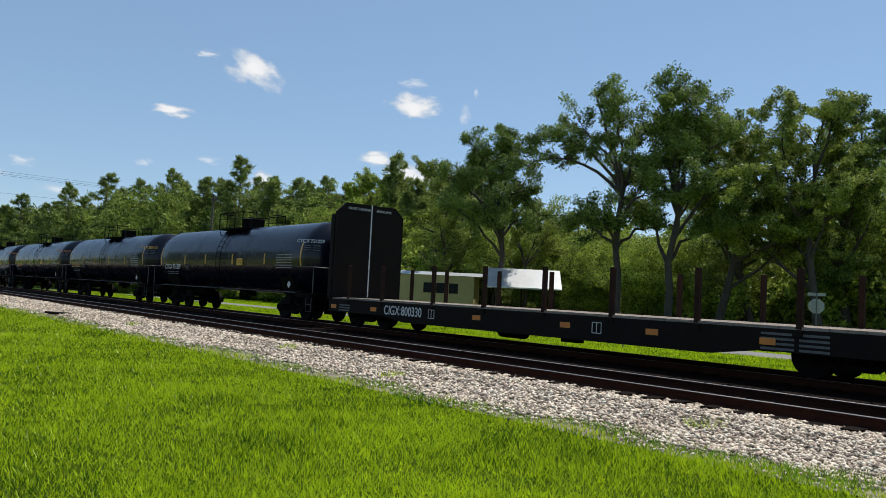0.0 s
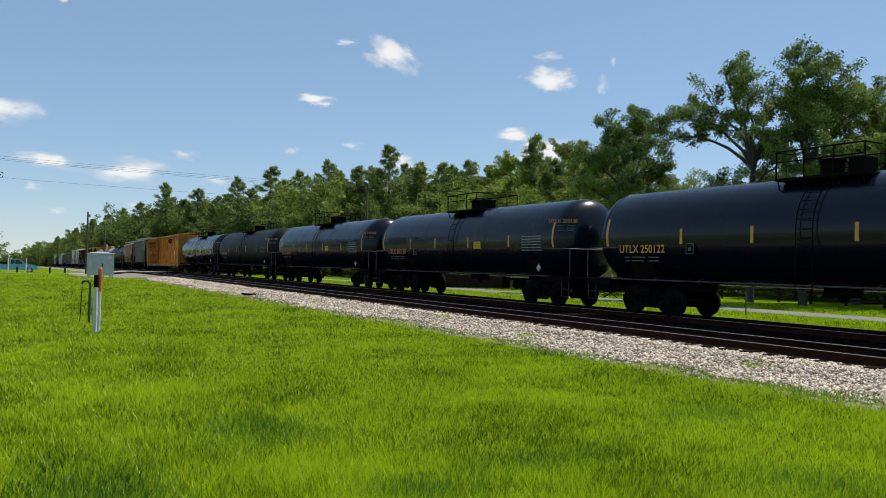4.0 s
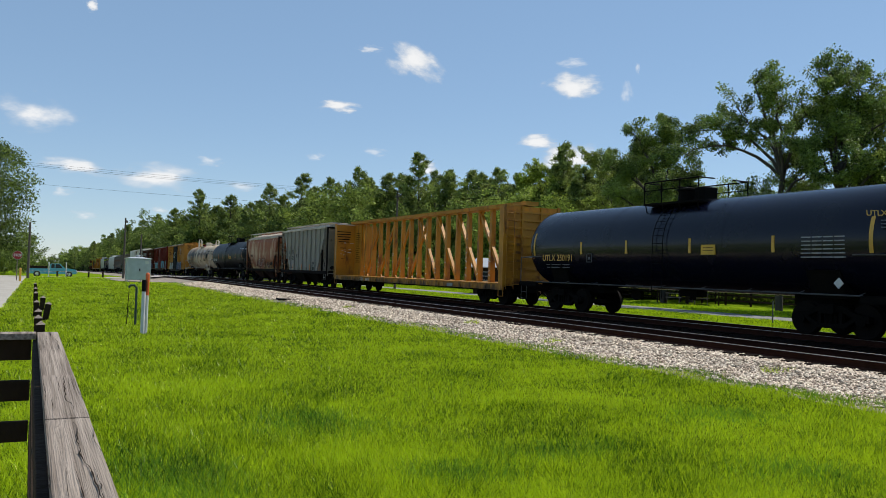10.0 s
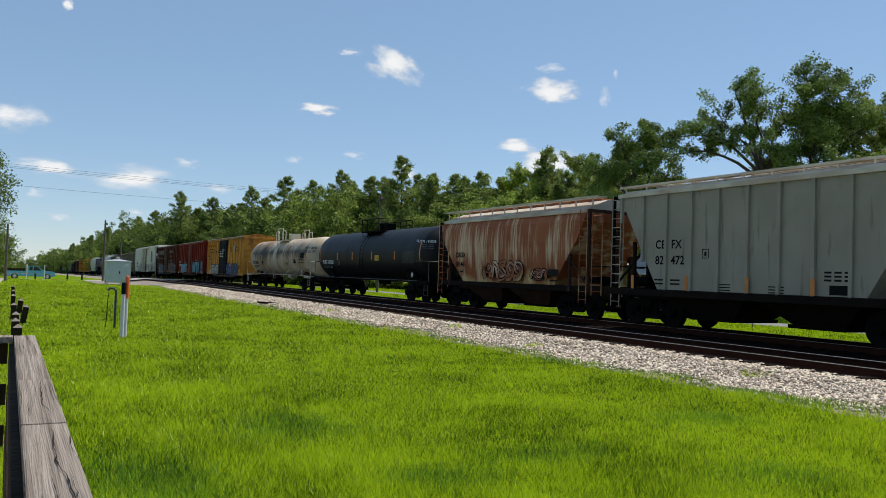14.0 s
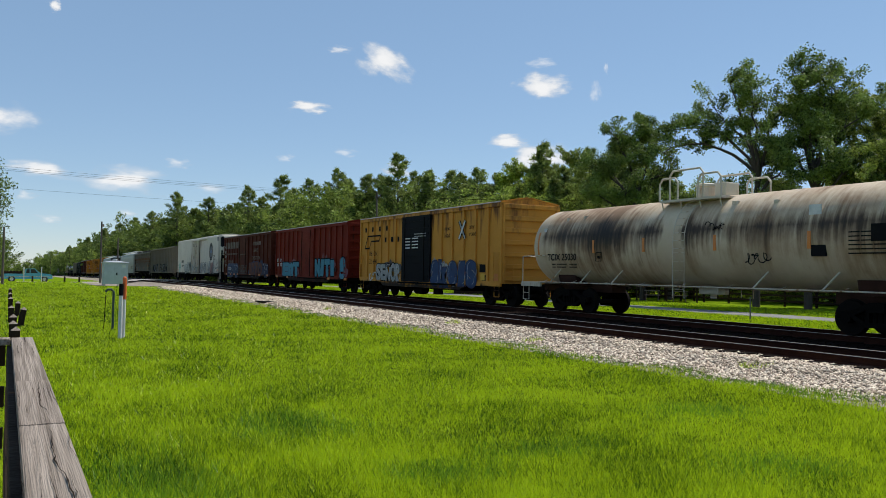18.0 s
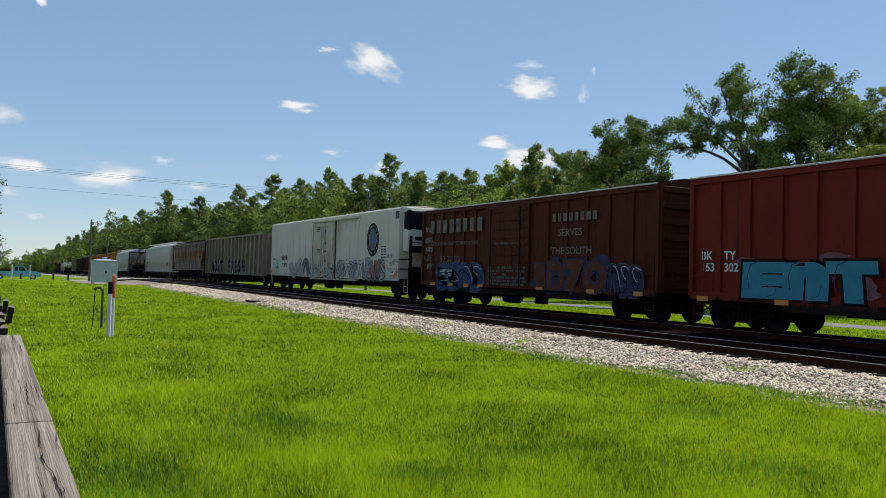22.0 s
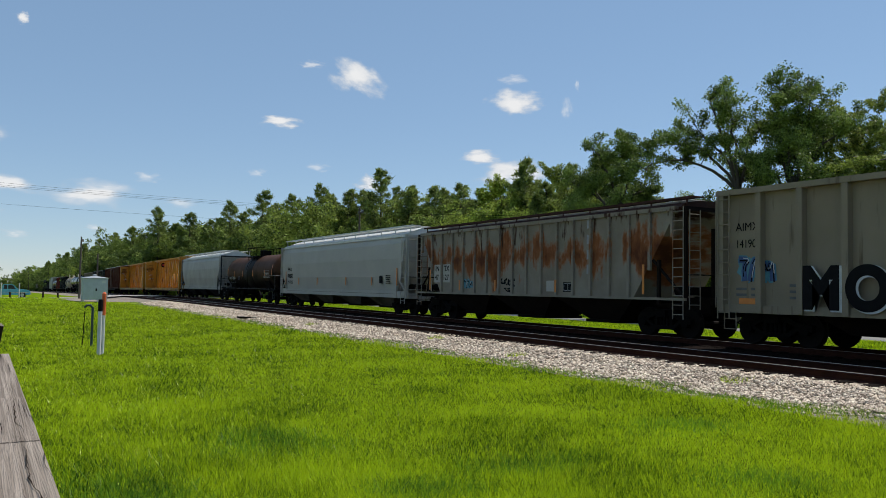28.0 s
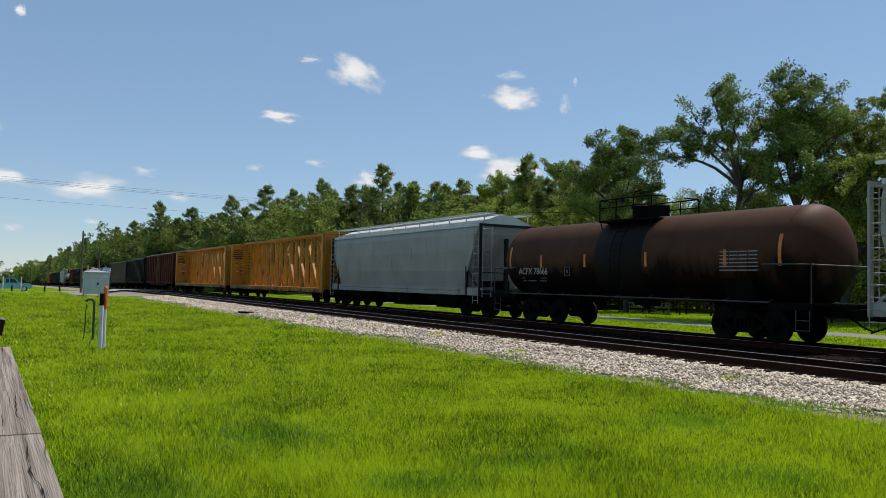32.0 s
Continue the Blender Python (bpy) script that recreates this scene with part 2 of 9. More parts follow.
SILVER = mat("hopper_silver_grey", (0.4, 0.385, 0.355), (0.28, 0.27, 0.245), rough=0.45, scale=0.6, bump=0.05, streak=(0.15, 0.13, 0.11, 0.62), spec=0.25)
PINK = patchy(patchy(mat("hopper_faded_red", (0.34, 0.085, 0.032), (0.4, 0.14, 0.055), rough=0.6, scale=0.7, bump=0.08, amount=0.9, spec=0.2), (0.5, 0.3, 0.17), (0.66, 0.5, 0.34), 2.6, 1.6, 0.14, 0.5, 0.62, (1, 1.6, 0.16), 1.1, 0.6), (0.55, 0.36, 0.16), (0.62, 0.44, 0.24), 1.1, 0.9, 0.4, 0.52, 0.7, (1, 1, 0.6), 0.8, 0.3)
TAN = mat("gondola_tan", (0.31, 0.258, 0.185), (0.235, 0.192, 0.135), rough=0.65, scale=0.8, bump=0.08, streak=(0.1, 0.072, 0.046, 0.62), spec=0.1)
RUSTY = patchy(patchy(mat("rust_stained_paint", (0.325, 0.283, 0.226), (0.225, 0.184, 0.138), rough=0.7, scale=0.9, bump=0.12, amount=0.8, spec=0.12), (0.3, 0.105, 0.035), (0.09, 0.028, 0.011), 2.65, 1.35, 0.26, 0.5, 0.58, (0.2, 0.75, 0.45), 1.3, 0.2), (0.055, 0.02, 0.011), (0.016, 0.008, 0.006), 3.9, 1.4, 0.2, 0.6, 0.68, (0.2, 1.6, 0.4), 1.6, 0.2, 3.0)
WHITE = patchy(mat("reefer_white", (0.73, 0.665, 0.565), (0.63, 0.57, 0.475), rough=0.5, scale=0.5, bump=0.03, spec=0.2), (0.5, 0.4, 0.3), (0.3, 0.19, 0.11), 1.0, 0.9, 0.3, 0.56, 0.78, (1, 1.2, 0.5), 1.0, 0.5)
ROOF = mat("grey_roof_metal", (0.55, 0.54, 0.52), (0.35, 0.3, 0.26), rough=0.5, metal=0.3, scale=1.2, bump=0.08)
CREAM = patchy(mat("cream_door_paint", (0.66, 0.6, 0.49), (0.54, 0.46, 0.34), rough=0.55, scale=1.0, spec=0.2), (0.42, 0.25, 0.12), (0.2, 0.085, 0.04), 1.6, 3.0, 0.14, 0.55, 0.7, (1, 2.0, 0.4), 2.0, 0.6)
NAVY = mat("door_black_paint", (0.008, 0.009, 0.012), (0.014, 0.014, 0.016), rough=0.7, spec=0.08)
MARKW = mat("white_marking", (0.75, 0.75, 0.74), (0.5, 0.5, 0.5), rough=0.5, scale=4, bump=0)
MARKG = mat("grey_marking", (0.16, 0.16, 0.16), rough=0.6, scale=4, bump=0, spec=0.15)
MARKY = mat("yellow_marking", (0.75, 0.42, 0.05), (0.6, 0.3, 0.04), rough=0.4, scale=4, bump=0)
MARKP = mat("placard_yellow", (0.75, 0.43, 0.025), (0.65, 0.36, 0.025), rough=0.4, scale=6, bump=0)
MARKO = mat("orange_marking", (0.75, 0.24, 0.03), (0.6, 0.17, 0.03), rough=0.4, scale=4, bump=0)
MARKK = mat("black_marking", (0.012, 0.012, 0.013), rough=0.75, scale=4, bump=0, spec=0.06)
MARKB = mat("blue_marking", (0.02, 0.06, 0.2), (0.06, 0.16, 0.36), rough=0.45, scale=2.5, bump=0)
MARKC = mat("cyan_marking", (0.04, 0.2, 0.27), (0.16, 0.36, 0.42), rough=0.45, scale=2.5, bump=0)
MARKS = mat("silver_marking", (0.36, 0.36, 0.36), (0.2, 0.2, 0.21), rough=0.4, scale=2.5, bump=0)
MARKR = mat("red_marking", (0.3, 0.05, 0.05), (0.36, 0.16, 0.14), rough=0.45, scale=2.5, bump=0)
MARKT = mat("teal_marking", (0.25, 0.55, 0.45), rough=0.45, scale=2.5, bump=0)
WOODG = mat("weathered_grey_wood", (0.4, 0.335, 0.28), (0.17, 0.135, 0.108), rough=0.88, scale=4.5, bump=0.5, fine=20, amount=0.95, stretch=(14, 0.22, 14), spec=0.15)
# far darker than WOODG: the fence's shaded faces are put into this brown
WOODD = mat("shaded_weathered_wood", (0.042, 0.027, 0.017), (0.022, 0.014, 0.009), rough=0.9, scale=4, bump=0.5, fine=30, stretch=(1, 1, 0.5), spec=0.1)
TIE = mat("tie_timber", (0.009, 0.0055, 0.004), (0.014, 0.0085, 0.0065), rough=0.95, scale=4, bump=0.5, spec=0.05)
GALV = mat("galvanised_cabinet", (0.58, 0.61, 0.68), (0.47, 0.5, 0.56), rough=0.5, metal=0.0, scale=2, bump=0.03, spec=0.3)
ASPH = mat("asphalt", (0.27, 0.26, 0.245), (0.2, 0.19, 0.18), rough=0.95, scale=0.6, bump=0.3, fine=90, spec=0.1)
CONC = mat("pale_concrete", (0.42, 0.385, 0.335), (0.33, 0.3, 0.255), rough=0.9, scale=0.8, bump=0.2)
GRAVEL = mat("ballast_bed", (0.36, 0.3, 0.24), (0.18, 0.145, 0.11), rough=0.95, scale=9, bump=1.0, fine=26, amount=1.0)
BLACKBED = mat("near_black_ballast", (0.011, 0.0055, 0.004), (0.005, 0.003, 0.0023), rough=0.95, scale=7, bump=1.0, fine=24, amount=1.0, spec=0.05)
FLATP = mat("flat_car_black", (0.011, 0.0085, 0.0075), (0.02, 0.013, 0.01), rough=0.7, scale=1.2, bump=0.1, spec=0.1)
STAKE = mat("rusty_stake", (0.045, 0.021, 0.014), (0.025, 0.013, 0.01), rough=0.8, scale=3, bump=0.2, spec=0.1)
RUNS = mat("rust_run_paint", (0.24, 0.085, 0.022), (0.5, 0.3, 0.13), rough=0.75, scale=9, bump=0, amount=0.9)
PALEROOF = mat("pale_roof_paint", (0.72, 0.64, 0.53), (0.5, 0.36, 0.26), rough=0.6, scale=0.9, bump=0.1, amount=0.8, spec=0.2)
FADED = mat("faded_lettering", (0.2, 0.145, 0.115), (0.07, 0.04, 0.03), rough=0.6, scale=5, bump=0, amount=0.8)
BAYDARK = mat("grimy_black_steel", (0.017, 0.011, 0.0085), (0.009, 0.0065, 0.0055), rough=0.85, scale=1.6, bump=0.2, spec=0.08)
DUSTED = mat("dust_grey_steel", (0.13, 0.108, 0.084), (0.065, 0.05, 0.038), rough=0.8, scale=1.4, bump=0.15, amount=0.9, spec=0.1)
DARKRUST = mat("dark_rusty_steel", (0.06, 0.022, 0.013), (0.025, 0.012, 0.009), rough=0.8, scale=2, bump=0.2, spec=0.2)
PURPLE = mat("violet_marking", (0.028, 0.03, 0.075), (0.05, 0.05, 0.1), rough=0.6, scale=2.5, bump=0, spec=0.15)
DUSTY = mat("dusty_orange_marking", (0.13, 0.036, 0.02), (0.09, 0.028, 0.018), rough=0.6, scale=2.5, bump=0, spec=0.15)
ROSE = mat("rose_marking", (0.23, 0.09, 0.11), (0.16, 0.06, 0.08), rough=0.6, scale=2.5, bump=0, spec=0.15)
SKYM = mat("sky_blue_marking", (0.03, 0.21, 0.31), (0.075, 0.3, 0.4), rough=0.5, scale=1.6, bump=0, spec=0.2)
INKB = mat("deep_blue_marking", (0.016, 0.04, 0.12), (0.035, 0.085, 0.2), rough=0.55, scale=2.2, bump=0, spec=0.2)
DIMG = mat("dim_grey_marking", (0.13, 0.115, 0.11), (0.06, 0.045, 0.042), rough=0.6, scale=5, bump=0, amount=0.9, spec=0.15)
NAVYP = mat("navy_notice", (0.01, 0.018, 0.055), rough=0.5, bump=0, spec=0.2)
SPRAY = mat("white_spray", (0.6, 0.62, 0.62), rough=0.6, scale=6, bump=0)
DRY = mat("dry_worn_turf", (0.3, 0.26, 0.085), (0.2, 0.2, 0.05), rough=1.0, scale=2.5, bump=0.8, fine=50, spec=0.0)
WHITEP = mat("white_paint", (0.75, 0.75, 0.73), (0.6, 0.59, 0.56), rough=0.5, scale=3, bump=0.05)
ORANGEP = mat("orange_plastic", (0.85, 0.16, 0.03), (0.7, 0.12, 0.03), rough=0.45, scale=3, bump=0.03)
GREENP = mat("dark_green_pipe", (0.02, 0.05, 0.04), rough=0.5)
REDP = mat("sign_red", (0.4, 0.012, 0.016), (0.32, 0.012, 0.014), rough=0.45, bump=0)
TEAL = mat("teal_car_paint", (0.1, 0.43, 0.52), (0.08, 0.37, 0.45), rough=0.25, scale=2, bump=0.0, coat=0.6)
GLASS = mat("dark_window_glass", (0.02, 0.025, 0.03), rough=0.08, bump=0.0)
RUBBER = mat("tyre_rubber", (0.018, 0.018, 0.018), rough=0.9)
CHROME = mat("bare_metal", (0.6, 0.6, 0.6), rough=0.25, metal=1.0, bump=0.0)
POLE = mat("pole_timber", (0.12, 0.1, 0.08), (0.08, 0.066, 0.055), rough=0.9, scale=2, bump=0.4, stretch=(4, 4, 0.6))
BARK = mat("bark", (0.085, 0.07, 0.055), (0.05, 0.04, 0.032), rough=0.95, scale=3, bump=0.8, fine=18, stretch=(2, 2, 0.5))
LEAF = leafy("oak_leaves", (0.032, 0.064, 0.012), (0.37, 0.46, 0.088), 0.34)
OAKL = leafy("evergreen_oak_leaves", (0.015, 0.034, 0.008), (0.265, 0.36, 0.078), 0.25)
OAKL2 = leafy("young_oak_leaves", (0.022, 0.045, 0.009), (0.38, 0.45, 0.088), 0.3)
for m in (OAKL, OAKL2):
    m.node_tree.nodes["Principled BSDF"].inputs["Specular IOR Level"].default_value = 0.16
    m.node_tree.nodes["Principled BSDF"].inputs["Roughness"].default_value = 0.42
LEAF2 = leafy("light_leaves", (0.033, 0.064, 0.011), (0.46, 0.57, 0.09), 0.38)
PINEL = leafy("pine_needles", (0.036, 0.066, 0.018), (0.35, 0.42, 0.1), thin=0.3)
DARKL = leafy("wood_leaves", (0.025, 0.05, 0.012), (0.21, 0.28, 0.056), 0.28)
SCRUB = leafy("undergrowth_leaves", (0.04, 0.076, 0.011), (0.44, 0.53, 0.078), 0.4)
TINROOF = mat("tin_roof", (0.62, 0.63, 0.64), (0.5, 0.5, 0.5), rough=0.4, metal=0.4, scale=1.5, bump=0.05)
CABOOSE = mat("caboose_yellow", (0.5, 0.41, 0.17), (0.42, 0.33, 0.13), rough=0.5, scale=1.5)

# ---- mesh helpers ----


def part(name, bm, material, parent=None, label="", smooth=False):
    me = bpy.data.meshes.new(name)
    bm.to_mesh(me)
    bm.free()
    me.materials.append(material)
    if smooth:
        me.shade_smooth()
    ob = new(name, me)
    if parent:
        ob.parent = parent
    if label:
        ob["label"] = label
    return ob


def shared(name, me, parent, m=None, label=""):
    ob = new(name, me)
    ob.parent = parent
    if m is not None:
        ob.matrix_basis = m
    if label:
        ob["label"] = label
    return ob


def mesh_of(name, bm, material, smooth=False):
    me = bpy.data.meshes.new(name)
    bm.to_mesh(me)
    bm.free()
    me.materials.append(material)
    if smooth:
        me.shade_smooth()
    return me


def thing(name, m, label, category, group="", kind=""):
    ob = new(name)
    ob.empty_display_size = 0.3
    ob.matrix_basis = m
    return tagged(ob, label, category, group, kind)


def box(bm, x0, x1, y0, y1, z0, z1, bevel=0.0):
    b = bmesh.new() if bevel else bm
    vs = [b.verts.new((x, y, z)) for x in (x0, x1) for y in (y0, y1) for z in (z0, z1)]
    for q in ((0, 1, 3, 2), (4, 6, 7, 5), (0, 4, 5, 1), (2, 3, 7, 6), (0, 2, 6, 4), (1, 5, 7, 3)):
        b.faces.new([vs[i] for i in q])
    if bevel:
        bmesh.ops.bevel(b, geom=b.edges[:], offset=bevel, segments=2, affect="EDGES", profile=0.6)
        join(bm, b)
        b.free()
    return bm


def join(bm, other, m=None):
    made = {v: bm.verts.new(m @ v.co if m is not None else v.co) for v in other.verts}
    for f in other.faces:
        bm.faces.new([made[v] for v in f.verts])
    return bm


def tube(bm, a, b, r, r2=None, n=8, caps=True):
    a, b = Vector(a), Vector(b)
    r2 = r if r2 is None else r2
    d = (b - a).normalized()
    s = d.orthogonal().normalized()
    w = d.cross(s)
    rings = [[bm.verts.new(c + (s * math.cos(2 * math.pi * i / n) + w * math.sin(2 * math.pi * i / n)) * rad) for i in range(n)] for c, rad in ((a, r), (b, r2))]
    for i in range(n):
        bm.faces.new((rings[0][i], rings[0][(i + 1) % n], rings[1][(i + 1) % n], rings[1][i]))
    if caps:
        bm.faces.new(rings[0][::-1])
        bm.faces.new(rings[1])
    return bm


def pipe(bm, pts, r, n=6):
    """One bent bar through the points."""
    pts = [Vector(p) for p in pts]
    side = (pts[1] - pts[0]).orthogonal().normalized()
    rings = []
    for i, p in enumerate(pts):
        d = ((pts[min(i + 1, len(pts) - 1)] - p).normalized() + (p - pts[max(i - 1, 0)]).normalized()).normalized()
        side = (side - d * side.dot(d)).normalized()
        w = d.cross(side)
        rings.append([bm.verts.new(p + (side * math.cos(2 * math.pi * k / n) + w * math.sin(2 * math.pi * k / n)) * r) for k in range(n)])
    for a, b in zip(rings, rings[1:]):
        for k in range(n):
            bm.faces.new((a[k], a[(k + 1) % n], b[(k + 1) % n], b[k]))
    bm.faces.new(rings[0][::-1])
    bm.faces.new(rings[-1])
    return bm


def spin(bm, profile, centre=(0, 0, 0), axis="y", n=32):
    """A body turned round an axis: profile is a list of (place along the axis, radius)."""
    c = Vector(centre)
    rings = []
    for p, r in profile:
        ring = []
        for i in range(n):
            a = 2 * math.pi * i / n
            u, w = r * math.cos(a), r * math.sin(a)
            v = {"y": (u, p, w), "x": (p, u, w), "z": (u, w, p)}[axis]
            ring.append(bm.verts.new(c + Vector(v)))
        rings.append(ring)
    for a, b in zip(rings, rings[1:]):
        for i in range(n):
            bm.faces.new((a[i], a[(i + 1) % n], b[(i + 1) % n], b[i]))
    bm.faces.new(rings[0][::-1])
    bm.faces.new(rings[-1])
    bmesh.ops.recalc_face_normals(bm, faces=bm.faces[:])
    return bm


def prism(bm, outline, y0, y1, axis="y"):
    """An outline in x, z drawn out from y0 to y1 (axis x: outline in y, z; axis z: outline in x, y)."""
    put = {"y": lambda p, q: (p[0], q, p[1]), "x": lambda p, q: (q, p[0], p[1]), "z": lambda p, q: (p[0], p[1], q)}[axis]
    a, b = [bm.verts.new(put(p, y0)) for p in outline], [bm.verts.new(put(p, y1)) for p in outline]
    n = len(outline)
    fs = [bm.faces.new((a[i], a[(i + 1) % n], b[(i + 1) % n], b[i])) for i in range(n)]
    fs += [bm.faces.new(a[::-1]), bm.faces.new(b)]
    bmesh.ops.recalc_face_normals(bm, faces=fs)
    return bm


def raw(name, verts, faces, material, smooth=False):
    me = bpy.data.meshes.new(name)
    me.from_pydata(verts, [], faces)
    me.materials.append(material)
    if smooth:
        me.shade_smooth()
    return me


SIDE = Matrix(((0, 0, -1), (-1, 0, 0), (0, 1, 0))).to_4x4()      # lettering on a side that faces -x
BACK = Matrix(((1, 0, 0), (0, 0, -1), (0, 1, 0))).to_4x4()       # lettering on a face that faces -y


def words(text, height, material, parent, place, turn=SIDE, squeeze=1.0, label="", bold=0.0):
    cu = bpy.data.curves.new("lettering", "FONT")
    cu.body, cu.size, cu.extrude, cu.offset = text, height * 1.35, 0.0015, bold
    tmp = bpy.data.objects.new("lettering", cu)
    me = bpy.data.meshes.new_from_object(tmp)
    bpy.data.objects.remove(tmp)
    me.materials.clear()
    me.materials.append(material)
    ob = new("lettering", me)
    ob.parent = parent
    ob.matrix_basis = Matrix.Translation(place) @ turn @ Matrix.Diagonal((squeeze, 1, 1, 1))
    if len(text) > 1:
        ob["kind"] = "stuff"
    if label:
        ob["label"] = label
    return ob


def ground_fall(y):
    """The line and the land fall away past the road crossing."""
    k = 14.0
    u = (min(y, 900.0) - 96.0) / k
    return -0.0096 * k * (u if u > 30 else math.log1p(math.exp(u)))

# ---- ground, roads and track ----
LAWN = -0.42
TRAIN_X, NEAR_X = 19.5, 14.5


def grass_mat():
    m = mat("lawn", (0.115, 0.2, 0.008), (0.2, 0.29, 0.014), rough=1.0, scale=0.4, bump=0.5, fine=45, amount=0.9, spec=0.0)
    return m


GRASS = grass_mat()


def strip(name, x0, x1, z, material, ys, label="", category="", dx=4):
    """A long sheet that follows the fall of the land; z may be a list of heights across it."""
    xs = [x0 + (x1 - x0) * i / dx for i in range(dx + 1)]
    zs = z if isinstance(z, (list, tuple)) else [z] * (dx + 1)
    verts, faces = [], []
    for y in ys:
        for x, h in zip(xs, zs):
            verts.append((x, y, h + ground_fall(y)))
    w = len(xs)
    for j in range(len(ys) - 1):
        for i in range(dx):
            faces.append((j * w + i, j * w + i + 1, (j + 1) * w + i + 1, (j + 1) * w + i))
    ob = new(name, raw(name, verts, faces, material))
    return tagged(ob, label, category, kind="structure")


FARY = [-400, -120, -60, -30, 0, 30, 60, 75, 85, 95, 105, 120, 140, 170, 210, 300, 450, 650, 900]
gx = [-2500, -900, -300, -80, -30, -12, -4, 0, 4, 8, 9.5, 11.4, 11.7, 24.6, 24.9, 30, 40, 60, 100, 300, 900, 2500]
gv, gf = [], []
GY = [-2500, -900] + FARY + [1500, 2600]
for y in GY:
    for x in gx:
        gv.append((x, y, LAWN + ground_fall(y) - (0.3 if 11.6 < x < 24.7 else 0.0)))
for j in range(len(GY) - 1):
    for i in range(len(gx) - 1):
        a = j * len(gx) + i
        gf.append((a, a + 1, a + 1 + len(gx), a + len(gx)))
tagged(new("ground", raw("ground", gv, gf, GRASS)), "flat mown green lawn and verge", "lawn", kind="structure")

TRACKY = [-140 + 4 * i for i in range(60)] + [100 + 12 * i for i in range(67)]
BED = [LAWN + 0.012, LAWN + 0.05, -0.31, -0.19, -0.188] + [-0.18] * 11 + [-0.18, LAWN + 0.12, LAWN + 0.05, LAWN, LAWN - 0.05]


def bed_z(x):
    k = min(19.999, max(0.0, (x - 10.7) / 0.725))
    i = int(k)
    return BED[i] + (BED[i + 1] - BED[i]) * (k - i)


strip("ballast_bed", 10.7, 25.2, BED, GRAVEL, TRACKY, label="grey crushed stone ballast under two tracks", category="ballast", dx=20)

# near-black sheet laid over the bed between and under both tracks
strip("track_bed", 13.86, 22.6, -0.168, BLACKBED, TRACKY, label="near-black ballast between and under the ties", category="ballast", dx=6)


def rail(x):
    prof = [(-0.07, -0.17), (0.07, -0.17), (0.07, -0.155), (0.012, -0.13), (0.012, -0.045), (0.036, -0.035), (0.036, -0.002), (-0.036, -0.002), (-0.036, -0.035), (-0.012, -0.045), (-0.012, -0.13), (-0.07, -0.155)]
    verts, faces, n = [], [], len(prof)
    for y in TRACKY:
        verts += [(x + p, y, q + ground_fall(y)) for p, q in prof]
    for j in range(len(TRACKY) - 1):
        for i in range(n):
            faces.append((j * n + i, j * n + (i + 1) % n, (j + 1) * n + (i + 1) % n, (j + 1) * n + i))
    ob = tagged(new("rail", raw("rail", verts, faces, RUST)), "long rusty steel rail spiked on ties", "rail", "rails", kind="structure")
    v2, f2 = [], []
    for y in TRACKY:
        v2 += [(x - 0.034, y, 0.002 + ground_fall(y)), (x + 0.034, y, 0.002 + ground_fall(y))]
    for j in range(len(TRACKY) - 1):
        f2.append((2 * j, 2 * j + 1, 2 * j + 3, 2 * j + 2))
    k = len(v2)
    for y in TRACKY:
        v2 += [(x - 0.0375, y, -0.004 + ground_fall(y)), (x - 0.034, y, 0.002 + ground_fall(y))]
    for j in range(len(TRACKY) - 1):
        f2.append((k + 2 * j, k + 2 * j + 1, k + 2 * j + 3, k + 2 * j + 2))
    top = new("running_surface", raw("running_surface", v2, f2, RAILTOP))
    top.parent = ob
    top["label"] = "bright worn top of the rail"


for x in (NEAR_X - 0.753, NEAR_X + 0.753, TRAIN_X - 0.753, TRAIN_X + 0.753):
    rail(x)



def ties():
    """Timber ties under both tracks along the stretch before the camera."""
    tr = thing("railway_track", pose(0, 0, 0), "two railway tracks on dark timber ties", "railway track", kind="structure")
    bm = bmesh.new()
    box(bm, -1.22, 1.22, -0.115, 0.115, -0.36, -0.15, 0.01)
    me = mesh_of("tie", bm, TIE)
    rnd = random.Random(4)
    for x in (NEAR_X, TRAIN_X):
        for i in range(125):
            shared("tie", me, tr, pose(x + rnd.uniform(-0.05, 0.05), -2 + 0.52 * i, rnd.uniform(-0.012, 0.012), 0, 0, rnd.uniform(-1.2, 1.2)))


ties()


def flat_mesh(name, verts, per, material):
    n = len(verts) // per
    me = bpy.data.meshes.new(name)
    me.vertices.add(len(verts))
    me.vertices.foreach_set("co", np.asarray(verts, dtype=np.float32).ravel())
    me.loops.add(len(verts))
    me.loops.foreach_set("vertex_index", np.arange(len(verts), dtype=np.int32))
    me.polygons.add(n)
    me.polygons.foreach_set("loop_start", np.arange(0, len(verts), per, dtype=np.int32))
    me.update()
    me.materials.append(material)
    return me


def edge_x(y):
    """Where the lawn ends and the stones begin."""
    return 11.38 + 0.2 * math.sin(y * 0.35) + 0.22 * math.sin(y * 1.13 + 1.0) + 0.14 * math.sin(y * 2.9)


